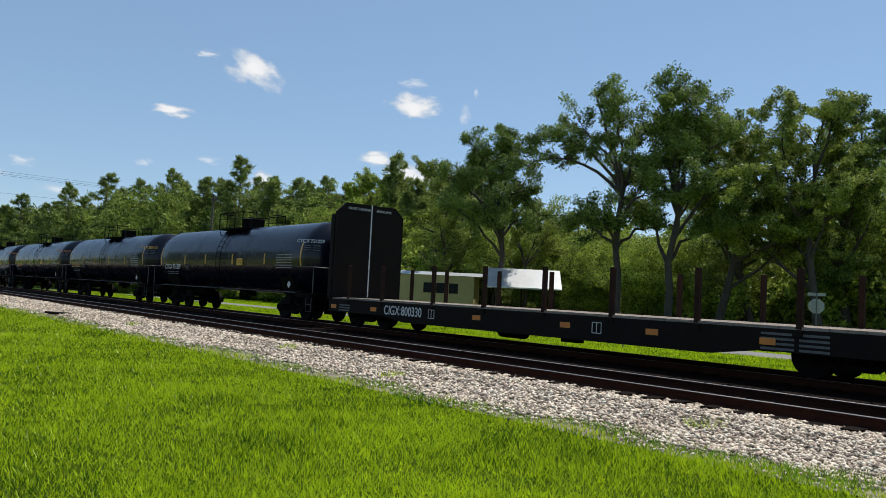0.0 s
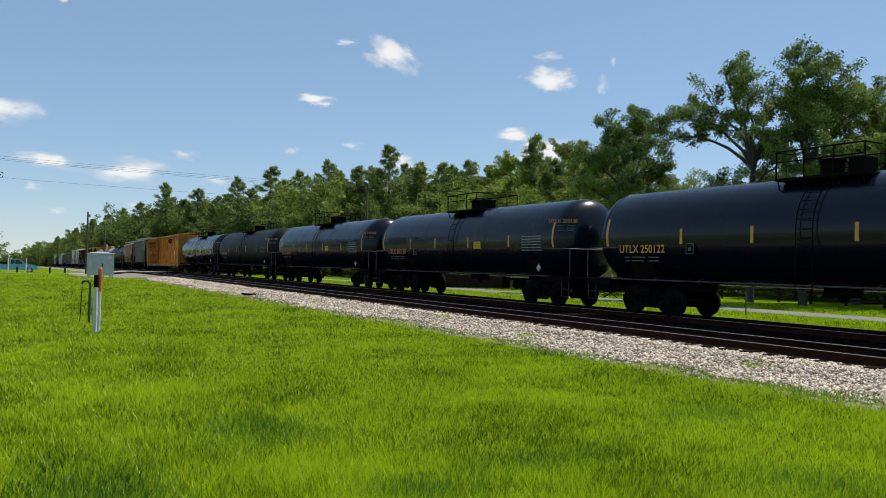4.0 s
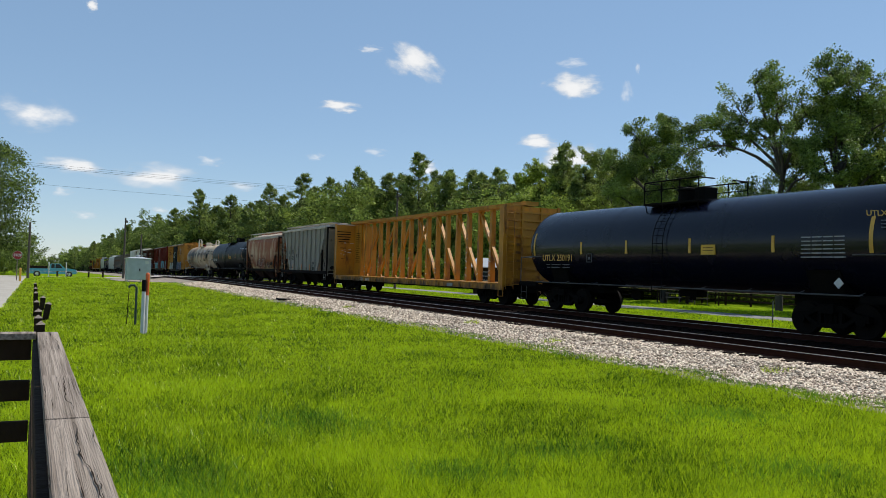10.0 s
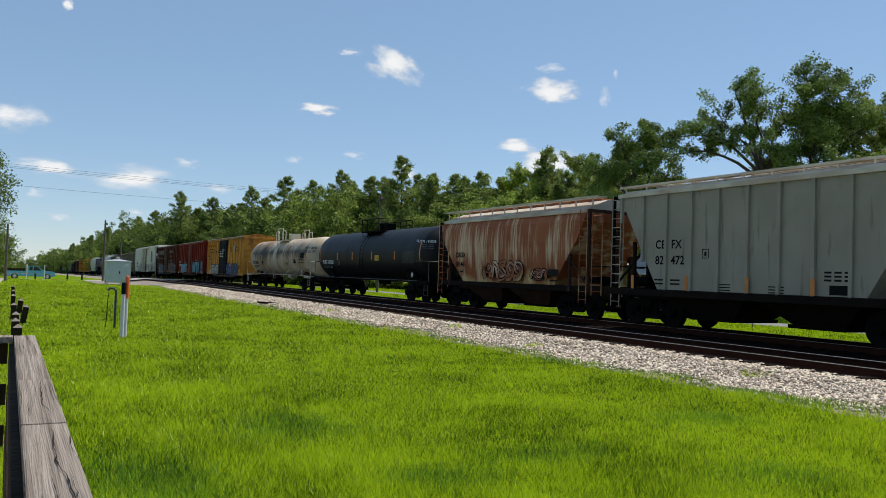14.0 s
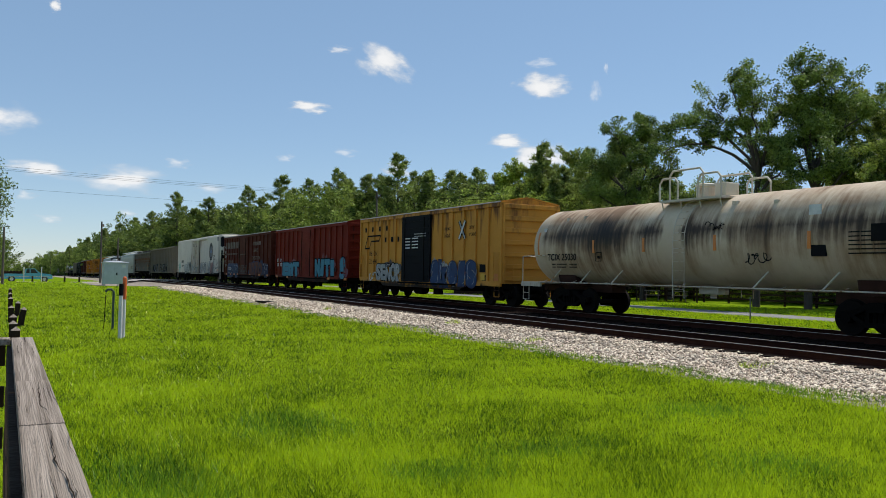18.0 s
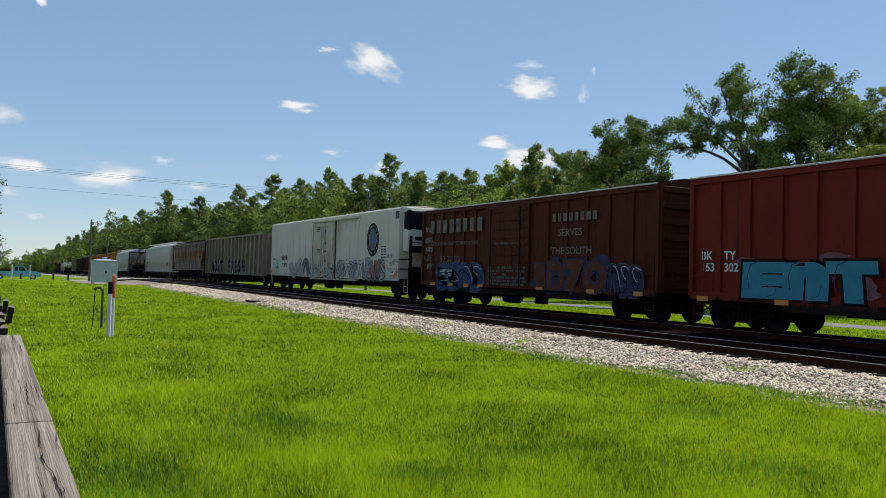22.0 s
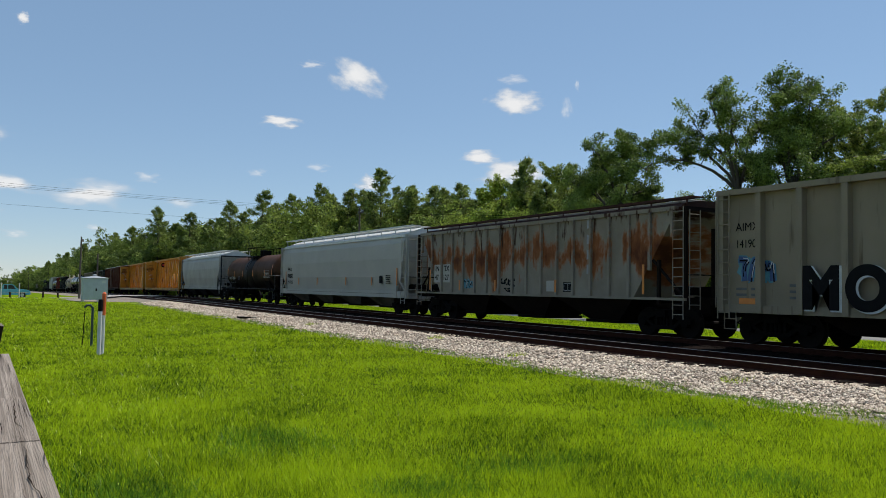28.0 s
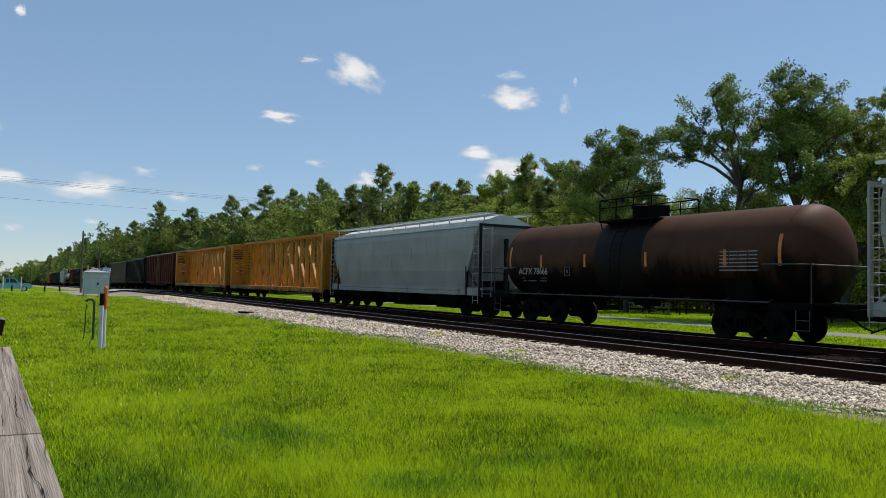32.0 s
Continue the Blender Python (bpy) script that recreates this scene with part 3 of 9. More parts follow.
def ballast_stones():
    g = np.random.default_rng(7)
    n = 74000
    y = 4.5 * np.exp(g.random(n) * math.log(75 / 4.5)) - 0.5
    x = np.where(g.random(n) < 0.9, 10.6 + 3.35 * g.random(n), 13.9 + 8.6 * g.random(n))
    keep = np.array([b > edge_x(a) - (0.45 if q < 0.22 else 0.0) and abs(abs(b - NEAR_X) - 0.753) > 0.13 and abs(abs(b - TRAIN_X) - 0.753) > 0.13 and not (b > 13.27 and abs((a + 2.26) % 0.52 - 0.26) < 0.1) for a, b, q in zip(y, x, g.random(n))])
    x, y = x[keep], y[keep]
    n = len(x)
    z = np.array([max(bed_z(a), LAWN + 0.012) for a in x])
    size = g.uniform(0.016, 0.04, n) * (1 + 0.013 * y)
    c = np.stack([x, y, z + size * 0.35], 1)
    axes = np.array([(1, 0, 0), (0, 1, 0), (-1, 0, 0), (0, -1, 0), (0, 0, 1), (0, 0, -1)], float)
    pts = axes[None] * g.uniform(0.65, 1.35, (n, 6, 1)) * np.array([1.35, 0.8, 1.0]) + g.normal(0, 0.18, (n, 6, 3))
    a = g.uniform(0, 6.283, n)
    ca, sa = np.cos(a)[:, None], np.sin(a)[:, None]
    px, py, pz = pts[..., 0] * ca - pts[..., 1] * sa, pts[..., 0] * sa + pts[..., 1] * ca, pts[..., 2] * 0.6
    pts = np.stack([px, py, pz], 2) * size[:, None, None] + c[:, None]
    tri = np.array([(0, 1, 4), (1, 2, 4), (2, 3, 4), (3, 0, 4), (1, 0, 5), (2, 1, 5), (3, 2, 5), (0, 3, 5)])
    me = bpy.data.meshes.new("ballast_stones")
    idx = (tri[None] + 6 * np.arange(n)[:, None, None]).reshape(-1).astype(np.int32)
    me.vertices.add(6 * n)
    me.vertices.foreach_set("co", pts.astype(np.float32).ravel())
    me.loops.add(len(idx))
    me.loops.foreach_set("vertex_index", idx)
    me.polygons.add(len(idx) // 3)
    me.polygons.foreach_set("loop_start", np.arange(0, len(idx), 3, dtype=np.int32))
    me.update()
    me.materials.append(pebble())
    me.materials.append(BLACKBED)
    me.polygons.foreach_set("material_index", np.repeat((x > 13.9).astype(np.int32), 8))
    tagged(new("ballast_stones", me), "pale grey and pinkish crushed stones of the ballast", "ballast", kind="stuff")


def pebble():
    m = bpy.data.materials.new("ballast_pebble")
    m.use_nodes = True
    nd, ln = m.node_tree.nodes, m.node_tree.links
    geo, ramp = nd.new("ShaderNodeNewGeometry"), nd.new("ShaderNodeValToRGB")
    cr = ramp.color_ramp
    cr.elements[0].color, cr.elements[1].color = (0.13, 0.097, 0.068, 1), (0.82, 0.71, 0.56, 1)
    e = cr.elements.new(0.35)
    e.color = (0.4, 0.305, 0.225, 1)
    e = cr.elements.new(0.6)
    e.color = (0.58, 0.475, 0.365, 1)
    ln.new(geo.outputs["Random Per Island"], ramp.inputs[0])
    ln.new(ramp.outputs[0], nd["Principled BSDF"].inputs["Base Color"])
    nd["Principled BSDF"].inputs["Roughness"].default_value = 0.9
    return m


ballast_stones()
BLADE = turf_blade()
COARSE = turf_blade("coarse_grass_blade", (0.012, 0.062, 0.006), (0.2, 0.36, 0.022))
# patches where a coarser, darker grass has taken over: x, y and half sizes
COARSE_AT = ((2.95, 8.95, 1.0, 1.0), (1.0, 7.0, 0.8, 1.6), (0.75, 4.4, 0.6, 1.6), (3.55, 6.3, 0.7, 0.5), (4.9, 6.75, 0.9, 0.5), (8.1, 7.7, 1.1, 0.7), (6.5, 5.2, 0.9, 0.7))


def grass_blades():
    """Blades over the lawn, close together by the fence and wider apart away from it."""
    g = np.random.default_rng(3)
    n = 1690000
    r = 1.3 * np.exp(g.random(n) * math.log(105 / 1.3))
    a = np.radians(g.uniform(-22, 70, n))
    k = 70000                                       # the turf about and behind the fence
    r[:k] = 6.5 * g.random(k) ** 0.5
    a[:k] = g.uniform(0, 6.283, k)
    j = k + 190000                                  # wider blades beside and behind the stand
    r[k:j] = 1.0 + 13 * g.random(j - k) ** 0.6
    a[k:j] = np.radians(g.uniform(70, 200, j - k))
    wide = np.ones(n)
    wide[k:j] = 3.4
    x, y = r * np.sin(a), r * np.cos(a)
    edge = 11.38 + 0.2 * np.sin(y * 0.35) + 0.22 * np.sin(y * 1.13 + 1.0) + 0.14 * np.sin(y * 2.9)
    keep = (y < 97) & ~((x > 6.5) & (y > 78)) & (x < edge + 0.05 + 1.5 * np.maximum(0, np.sin(y * 1.7 + 2 * np.sin(y * 0.6)) * np.sin(x * 2.1 + y * 0.8)) * (g.random(n) < 0.7) + 1.0 * (g.random(n) < 0.4) * g.random(n) ** 1.5) & (x > -1.2) & ~((abs(x - 0.09) < 0.07) & (y < 6)) & ~((x < 0.05) & (y < 5.3) & (g.random(n) < 0.72))
    x, y, r = x[keep], y[keep], r[keep]
    n = len(x)
    # tufts: taller and thicker where a slow wave is high
    wave = np.sin(x * 1.3 + 1.7 * np.sin(y * 0.7)) * np.sin(y * 0.9 + 1.1 * np.sin(x * 0.6)) + 0.5 * np.sin(x * 4.1 + y * 2.3)
    h = (0.055 + 0.02 * wave + 0.04 * g.random(n)) * (1 + 0.002 * r + 0.7 * np.exp(-r / 3.2))
    h = np.maximum(h, 0.03)
    coarse = np.zeros(n)
    for cx, cy, a, b in COARSE_AT:
        coarse = np.maximum(coarse, np.clip(1.1 - 1.0 * np.hypot((x - cx) / a, (y - cy) / b), 0, 1))
    coarse = g.random(n) < coarse * 0.8 * (0.65 + 0.35 * wave)
    coarse |= (x > edge[keep] - 0.5) & (g.random(n) < 0.5)   # rank grass along the stones
    h = h * np.where(coarse, 1.25, 1.0)
    w = 0.0017 * wide[keep] * (1 + r / 4.2) * g.uniform(0.7, 1.3, n) * np.where(coarse, 1.35, 1.0)
    t = g.uniform(0, 6.283, n)
    lean = g.uniform(0.15, 1.05, n) * h
    d = g.uniform(0, 6.283, n)
    base = np.stack([x, y, np.full(n, LAWN)], 1)
    side = np.stack([np.cos(t), np.sin(t), np.zeros(n)], 1) * w[:, None]
    tip = base + np.stack([np.cos(d) * lean, np.sin(d) * lean, h], 1)
    verts = np.stack([base - side, base + side, tip], 1).reshape(-1, 3)
    me = flat_mesh("grass", verts, 3, BLADE)
    me.materials.append(COARSE)
    me.polygons.foreach_set("material_index", coarse.astype(np.int32))
    tagged(new("grass", me), "bright green mown grass blades", "grass", kind="stuff")


def verge_blades():
    """Coarser blades on the far verge between the railway and the road, and beyond the road."""
    g = np.random.default_rng(13)
    n = 130000
    y = 8 + 95 * g.random(n) ** 1.5
    x = np.where(g.random(n) < 0.7, g.uniform(24.6, 30.8, n), g.uniform(34.3, 41.0, n))
    h = g.uniform(0.05, 0.11, n)
    w, t, d = g.uniform(0.012, 0.024, n), g.uniform(0, 6.283, n), g.uniform(0, 6.283, n)
    base = np.stack([x, y, np.full(n, LAWN)], 1)
    side = np.stack([np.cos(t), np.sin(t), np.zeros(n)], 1) * w[:, None]
    tip = base + np.stack([np.cos(d) * h * 0.5, np.sin(d) * h * 0.5, h], 1)
    tagged(new("verge_grass", flat_mesh("verge_grass", np.stack([base - side, base + side, tip], 1).reshape(-1, 3), 3, BLADE)), "sunlit mown grass of the road verge", "grass", kind="stuff")


grass_blades()
verge_blades()
strip("turf", -1.15, 11.3, LAWN + 0.005, THATCH, [-13, 0, 10, 20, 30, 40, 50, 60, 70], label="thatch and soil under the lawn", category="lawn")

strip("worn_turf", -1.12, 0.02, LAWN + 0.011, DRY, [-3, -1, 1, 3, 5.3], label="dry yellowish worn turf under the fence", category="lawn")

# the road behind the railway, the lane and the road over the crossing
strip("road", 30.9, 34.2, LAWN + 0.012, ASPH, FARY, label="grey asphalt road behind the railway", category="road")
strip("lane", -7.4, -1.15, LAWN + 0.012, CONC, [-60, 0, 20, 40, 60, 78, 92, 98], label="worn pale grey lane beside the lawn", category="road")


def cross_road():
    xs = [-90, -40, -10, 0, 5, 9, 12, 13.2, 15.8, 18.2, 20.8, 22, 25, 29, 31.4]
    zs = [0.014, 0.014, 0.014, 0.014, 0.02, 0.08, 0.3, 0.425, 0.425, 0.425, 0.425, 0.36, 0.1, 0.02, 0.014]
    ys = [98.5, 100.5, 102.5, 104.5, 106.5]
    v = [(x, y, LAWN + z + ground_fall(y)) for y in ys for x, z in zip(xs, zs)]
    k = len(xs)
    f = [(j * k + i, j * k + i + 1, (j + 1) * k + i + 1, (j + 1) * k + i) for j in range(len(ys) - 1) for i in range(k - 1)]
    tagged(new("crossing_road", raw("crossing_road", v, f, CONC)), "pale worn road over the level crossing", "road", kind="structure")
    rnd = random.Random(8)
    vs, n = [(10.4, 89, LAWN + 0.02)], 40
    for i in range(n):
        a = 2 * math.pi * i / n
        q = rnd.uniform(0.8, 1.1)
        vs.append((10.4 + 5.2 * q * math.cos(a), 89 + 9 * q * math.sin(a), LAWN + 0.004))
    tagged(new("gravel_patch", raw("gravel_patch", vs, [(0, i + 1, (i + 1) % n + 1) for i in range(n)], GRAVEL)), "sandy gravel patch round the cabinet", "gravel", kind="structure")


cross_road()

# ---- the train ----
SPEED = 10.947


def wheel_mesh():
    bm = bmesh.new()
    for s in (-1, 1):
        x = s * 0.753
        spin(bm, [(x - s * -0.07, 0.44), (x - s * 0.0, 0.452), (x - s * 0.045, 0.458), (x - s * 0.05, 0.485), (x - s * 0.075, 0.48)], (0, 0, 0), "x", 26)
        spin(bm, [(x + s * 0.05, 0.11), (x + s * 0.16, 0.1)], (0, 0, 0), "x", 12)
    spin(bm, [(-0.95, 0.08), (0.95, 0.08)], (0, 0, 0), "x", 10)
    return mesh_of("wheelset", bm, WHEEL)


def bogie_mesh():
    bm = bmesh.new()
    for s in (-1, 1):
        x0, x1 = (s * 0.95 - 0.08, s * 0.95 + 0.08)
        # cast side frame: arched top member, lower tension member and columns
        top = [(-1.12, 0.42), (-1.12, 0.6), (-0.7, 0.66), (-0.35, 0.83), (0.35, 0.83), (0.7, 0.66), (1.12, 0.6), (1.12, 0.42), (0.72, 0.5), (0.34, 0.68), (-0.34, 0.68), (-0.72, 0.5)]
        prism(bm, top, x0, x1, "x")
        low = [(-0.78, 0.5), (-0.42, 0.24), (0.42, 0.24), (0.78, 0.5), (0.68, 0.54), (0.36, 0.36), (-0.36, 0.36), (-0.68, 0.54)]
        prism(bm, low, x0, x1, "x")
        for y in (-0.36, 0.26):
            box(bm, x0 + 0.01, x1 - 0.01, y, y + 0.1, 0.3, 0.72)
        for y in (-0.14, 0.0, 0.14):
            spin(bm, [(0.34, 0.06), (0.68, 0.06)], (s * 0.95, y, 0), "z", 8)
        for y in (-0.89, 0.89):
            spin(bm, [(s * 0.95 - 0.1, 0.15), (s * 0.95 + 0.12, 0.13)], (0, y, 0.456), "x", 12)
    box(bm, -1.15, 1.15, -0.2, 0.2, 0.62, 0.86)
    return mesh_of("bogie", bm, IRON)


WHEELSET, BOGIE = wheel_mesh(), bogie_mesh()


def coupler_mesh():
    bm = bmesh.new()
    box(bm, -0.09, 0.09, -0.5, 0.3, 0.76, 0.96)
    box(bm, -0.17, 0.13, -0.72, -0.48, 0.7, 1.0)
    pipe(bm, [(0.3, 0.1, 0.85), (0.32, -0.3, 0.55), (0.22, -0.7, 0.42)], 0.025)
    return mesh_of("coupler", bm, IRON)


COUPLER = coupler_mesh()
CARS = []


def car(name, s0, s1, label, category, bogie_in, group="cars of the freight train"):
    """An empty at the middle of the car on the track; s0 and s1: its couplings' places along the line at the start."""
    c = thing(name, pose(TRAIN_X, (s0 + s1) / 2, 0), label, category, group)
    half = (s1 - s0) / 2
    c["half"] = half
    CARS.append((c, (s0 + s1) / 2, half - bogie_in))
    for s in (-1, 1):
        b = shared("bogie", BOGIE, c, pose(0, s * (half - bogie_in), 0), "black cast steel bogie")
        for y in (-0.89, 0.89):
            shared("wheelset", WHEELSET, b, pose(0, y, 0.456))
        shared("coupler", COUPLER, c, pose(0, s * (half - 0.6), 0, 0, 0, 0 if s < 0 else 180))
    return c


def bars(c, rows, material, x, name="lettering", label=""):
    """Small print that cannot be read: rows of (y left, z, width, height) of bars on the near side."""
    bm = bmesh.new()
    for y, z, w, h in rows:
        box(bm, x - 0.004, x, y - w, y, z, z + h)
    ob = part(name, bm, material, c, label)
    if len(rows) > 2:
        ob["kind"] = "stuff"
    return ob


def ladder(c, y0, y1, x, z0, z1, n, material, axis="y", name="ladder"):
    """Two side rails and n rungs, standing along the car or across its end."""
    bm = bmesh.new()
    for q in (y0, y1):
        a, b = ((x, q, z0), (x, q, z1)) if axis == "y" else ((q, x, z0), (q, x, z1))
        tube(bm, a, b, 0.018, n=5)
    ob = part(name, bm, material, c)
    bm = bmesh.new()
    a, b = ((x, y0, 0), (x, y1, 0)) if axis == "y" else ((y0, x, 0), (y1, x, 0))
    tube(bm, a, b, 0.014, n=5)
    me = mesh_of("rung", bm, material)
    for i in range(n):
        shared("rung", me, ob, pose(0, 0, z0 + (z1 - z0) * (i + 0.5) / n))
    return ob


def head_words(c, text, height, ink, end, d, r, zc):
    """The number once more, small, high on the rounded head."""
    a, phi = radians(64), radians(66)
    x, y, z = -r * math.sin(a) * math.sin(phi), d * math.cos(a), r * math.sin(a) * math.cos(phi)
    n = Vector((x / r ** 2, -y / d ** 2, z / r ** 2)).normalized()
    u = Vector((0, 0, 1)).cross(n).normalized()
    v = n.cross(u)
    at = Vector((x, end + d - y, z + zc)) + n * 0.03
    turn = Matrix((u, v, n)).transposed().to_4x4()
    words(text, height, ink, c, at - u * len(text) * height * 0.38, turn, 0.9, bold=0.003)
    bm = bmesh.new()
    for k in range(3):
        for j in (-1, 1):
            q = at - v * (0.12 + 0.09 * k) + u * j * 0.18
            vs = [bm.verts.new(q + u * a2 + v * b2) for a2, b2 in ((-0.14, -0.015), (0.14, -0.015), (0.14, 0.015), (-0.14, 0.015))]
            bm.faces.new(vs)
    part("stencil_mark", bm, MARKG, c, "small stencilled print on the head")["kind"] = "stuff"
    # small diamond warning placard by the bogie
    bm = bmesh.new()
    box(bm, -1.47, -1.45, -0.1, 0.1, -0.1, 0.1)
    bm.transform(pose(0, 0, 0, 45, 0, 0))
    bm.transform(Matrix.Translation((0, end + 1.75, 1.42)))
    part("diamond_placard", bm, MARKW, c, "white diamond warning placard")


def tank_car(s0, s1, shell, label, r=1.51, zc=2.52, number="", ink=MARKY, placard=None, strip=MARKY, gear=IRON, band=None, print_at=True, head_print=True):
    c = car("tank_car", s0, s1, label, "tank car", 2.95)
    h = c["half"] - 0.62                # half of the tank's length over its heads
    bm = bmesh.new()
    d = 0.78
    prof = [(-h + d * (1 - math.cos(a)), max(0.02, r * math.sin(a))) for a in [math.pi / 2 * i / 9 for i in range(10)]]
    prof += [(-h + d + 0.004 + i * (h - d - 0.004) / 6, r) for i in range(1, 6)]
    prof += [(p * -1, q) for p, q in prof[::-1]]
    prof = sorted(set((round(p, 4), round(q, 4)) for p, q in prof))
    spin(bm, prof, (0, 0, zc), "y", 56)
    part("tank_shell", bm, shell, c, "", True)
    for y in (-h + d, h - d, -0.32 * h, 0.32 * h):
        bm = bmesh.new()
        spin(bm, [(y - 0.012, r + 0.001), (y - 0.008, r + 0.006), (y + 0.008, r + 0.006), (y + 0.012, r + 0.001)], (0, 0, zc), "y", 56)
        part("weld_seam", bm, shell, c)
    if band:
        bm = bmesh.new()
        spin(bm, [(-1.15, r), (-1.13, r + 0.008), (1.13, r + 0.008), (1.15, r)], (0, 0, zc), "y", 56)
        part("dark_band", bm, band, c, "darker painted middle band", True)
    # stub sills, saddles and end platforms
    for s in (-1, 1):
        bm = bmesh.new()
        e = c["half"]
        ya, yb = sorted((s * (e - 0.42), s * (e - 4.6)))
        box(bm, -0.32, 0.32, ya, yb, 0.78, 1.08)
        y0 = s * (e - 2.95)
        for w in (-1, 1):
            prism(bm, [(w * 0.3, 1.0), (w * 1.05, 1.02), (w * 1.32, 1.75), (w * 0.3, 1.02)], y0 - 0.5, y0 + 0.5)
        prism(bm, [(-1.32, 1.72), (-0.9, 1.0), (0.9, 1.0), (1.32, 1.72), (0.8, 1.3), (0, 1.12), (-0.8, 1.3)], y0 - 0.22, y0 + 0.22)
        if gear is CREAM:
            bmesh.ops.scale(bm, vec=(0.86, 1, 0.55), space=Matrix.Translation((0, 0, -1.0)), verts=[v for v in bm.verts if v.co.z > 1.1])
        part("stub_sill", bm, DARKRUST if gear is CREAM else gear, c)
        bm = bmesh.new()
        ya, yb = sorted((s * (e - 0.46), s * (e - 1.75)))
        box(bm, -1.5, 1.5, ya, yb, 1.06, 1.12)
        box(bm, -1.52, -1.42, ya, yb, 0.94, 1.06)
        box(bm, 1.42, 1.52, ya, yb, 0.94, 1.06)
        part("end_platform", bm, gear, c)
        bm = bmesh.new()
        for w in (-1, 1):
            x = w * 1.46
            pipe(bm, [(x, s * (e - 0.5), 1.1), (x, s * (e - 0.5), 2.12), (x, s * (e - 1.2), 2.14), (x, s * (e - 2.0), 2.14)], 0.02)
            pipe(bm, [(x, s * (e - 0.55), 0.98), (x, s * (e - 0.55), 0.42), (x, s * (e - 0.95), 0.42), (x, s * (e - 0.95), 0.98)], 0.018)
            tube(bm, (x, s * (e - 0.55), 0.68), (x, s * (e - 0.95), 0.68), 0.015, n=5)
        tube(bm, (-1.46, s * (e - 0.5), 2.12), (1.46, s * (e - 0.5), 2.12), 0.02, n=6)
        part("end_handrail", bm, HANDRAIL if gear is IRON else gear, c)
    # handrail along the foot of the tank
    bm = bmesh.new()
    for w in (-1, 1):
        tube(bm, (w * 1.47, -c["half"] + 1.7, 1.12), (w * 1.47, c["half"] - 1.7, 1.12), 0.022, n=6)
        for i in range(9):
            y = -h + 1.2 + i * (2 * h - 2.4) / 8
            tube(bm, (w * 1.47, y, 1.12), (w * 1.2, y, 1.2), 0.012, n=5)
    part("side_handrail", bm, HANDRAIL if gear is IRON else gear, c)
    # manway, valve housing, platform and its rails
    top = zc + r
    bm = bmesh.new()
    spin(bm, [(top - 0.1, 0.3), (top + 0.34, 0.3), (top + 0.36, 0.34), (top + 0.43, 0.34), (top + 0.47, 0.2)], (0, 0.35, 0), "z", 18)
    box(bm, -0.3, 0.3, -0.72, -0.28, top - 0.08, top + 0.42, 0.04)
    part("valve_housing", bm, gear, c)
    bm = bmesh.new()
    for w in (-1, 1):
        box(bm, w * 0.78 - 0.32, w * 0.78 + 0.32, -1.28, 1.28, top - 0.16, top - 0.09)
        for y in (-1.2, -0.4, 0.4, 1.2):
            tube(bm, (w * 1.08, y, top - 0.12), (w * 1.0, y, top - 0.4), 0.02, n=5)
    part("platform", bm, gear, c)
    for w in (-1, 1):
        bm = bmesh.new()
        x = w * 1.08
        if gear is CREAM:                           # bent pipe hoops instead of a straight railing
            for ya, yb, hh in ((-1.25, -0.35, 0.62), (-0.55, 0.85, 0.82), (0.5, 1.3, 0.6)):
                pipe(bm, [(x, ya, top - 0.1), (x, ya, top + hh - 0.15), (x, ya + 0.13, top + hh), (x, yb - 0.13, top + hh), (x, yb, top + hh - 0.15), (x, yb, top - 0.1)], 0.035, 6)
            part("platform_railing", bm, gear, c)
            bm = bmesh.new()
            for y in (-6.6, -4.9, -2.75, 3.2, 4.9, 6.7):
                tube(bm, (w * 1.47, y, 1.12), (w * 1.2, y - 0.3, 1.6), 0.028, n=6)
            part("stay", bm, gear, c)
            continue
        for y in (-1.25, -0.42, 0.42, 1.25):
            tube(bm, (x, y, top - 0.1), (x, y, top + 0.62), 0.022, n=6)
        tube(bm, (x, -1.25, top + 0.62), (x, 1.25, top + 0.62), 0.022, n=6)
        tube(bm, (x, -1.25, top + 0.34), (x, 1.25, top + 0.34), 0.016, n=5)
        for y in (-1.25, 1.25):
            tube(bm, (x, y, top + 0.62), (w * 0.4, y, top + 0.62), 0.022, n=6)
        part("platform_railing", bm, gear, c)
    # ladders curved over the tank's side
    for w in (-1, 1):
        bm = bmesh.new()
        rr = r + 0.09
        pts = [(w * rr * math.sin(a), zc + rr * math.cos(a)) for a in [radians(35 + 9 * i) for i in range(8)]] + [(w * rr, zc - 0.35), (w * (rr - 0.02), 0.75)]
        for y in (-0.24, 0.24):
            pipe(bm, [(x, y, z) for x, z in pts], 0.014, 5)
        lad = part("ladder", bm, gear, c)
        bm = bmesh.new()
        tube(bm, (0, -0.24, 0), (0, 0.24, 0), 0.01, n=5)
        rung = mesh_of("rung", bm, gear)
        for (x, z), (x2, z2) in zip(pts, pts[1:]):
            n = max(1, round(math.hypot(x2 - x, z2 - z) / 0.3))
            for i in range(n):
                shared("rung", rung, lad, pose(x + (x2 - x) * i / n, 0, z + (z2 - z) * i / n))
    bm = bmesh.new()
    box(bm, -0.25, 0.25, -0.4, 0.4, zc - r - 0.18, zc - r + 0.05, 0.04)
    spin(bm, [(zc - r - 0.3, 0.1), (zc - r, 0.12)], (0, 0, 0), "z", 10)
    part("outlet_valve", bm, gear, c)
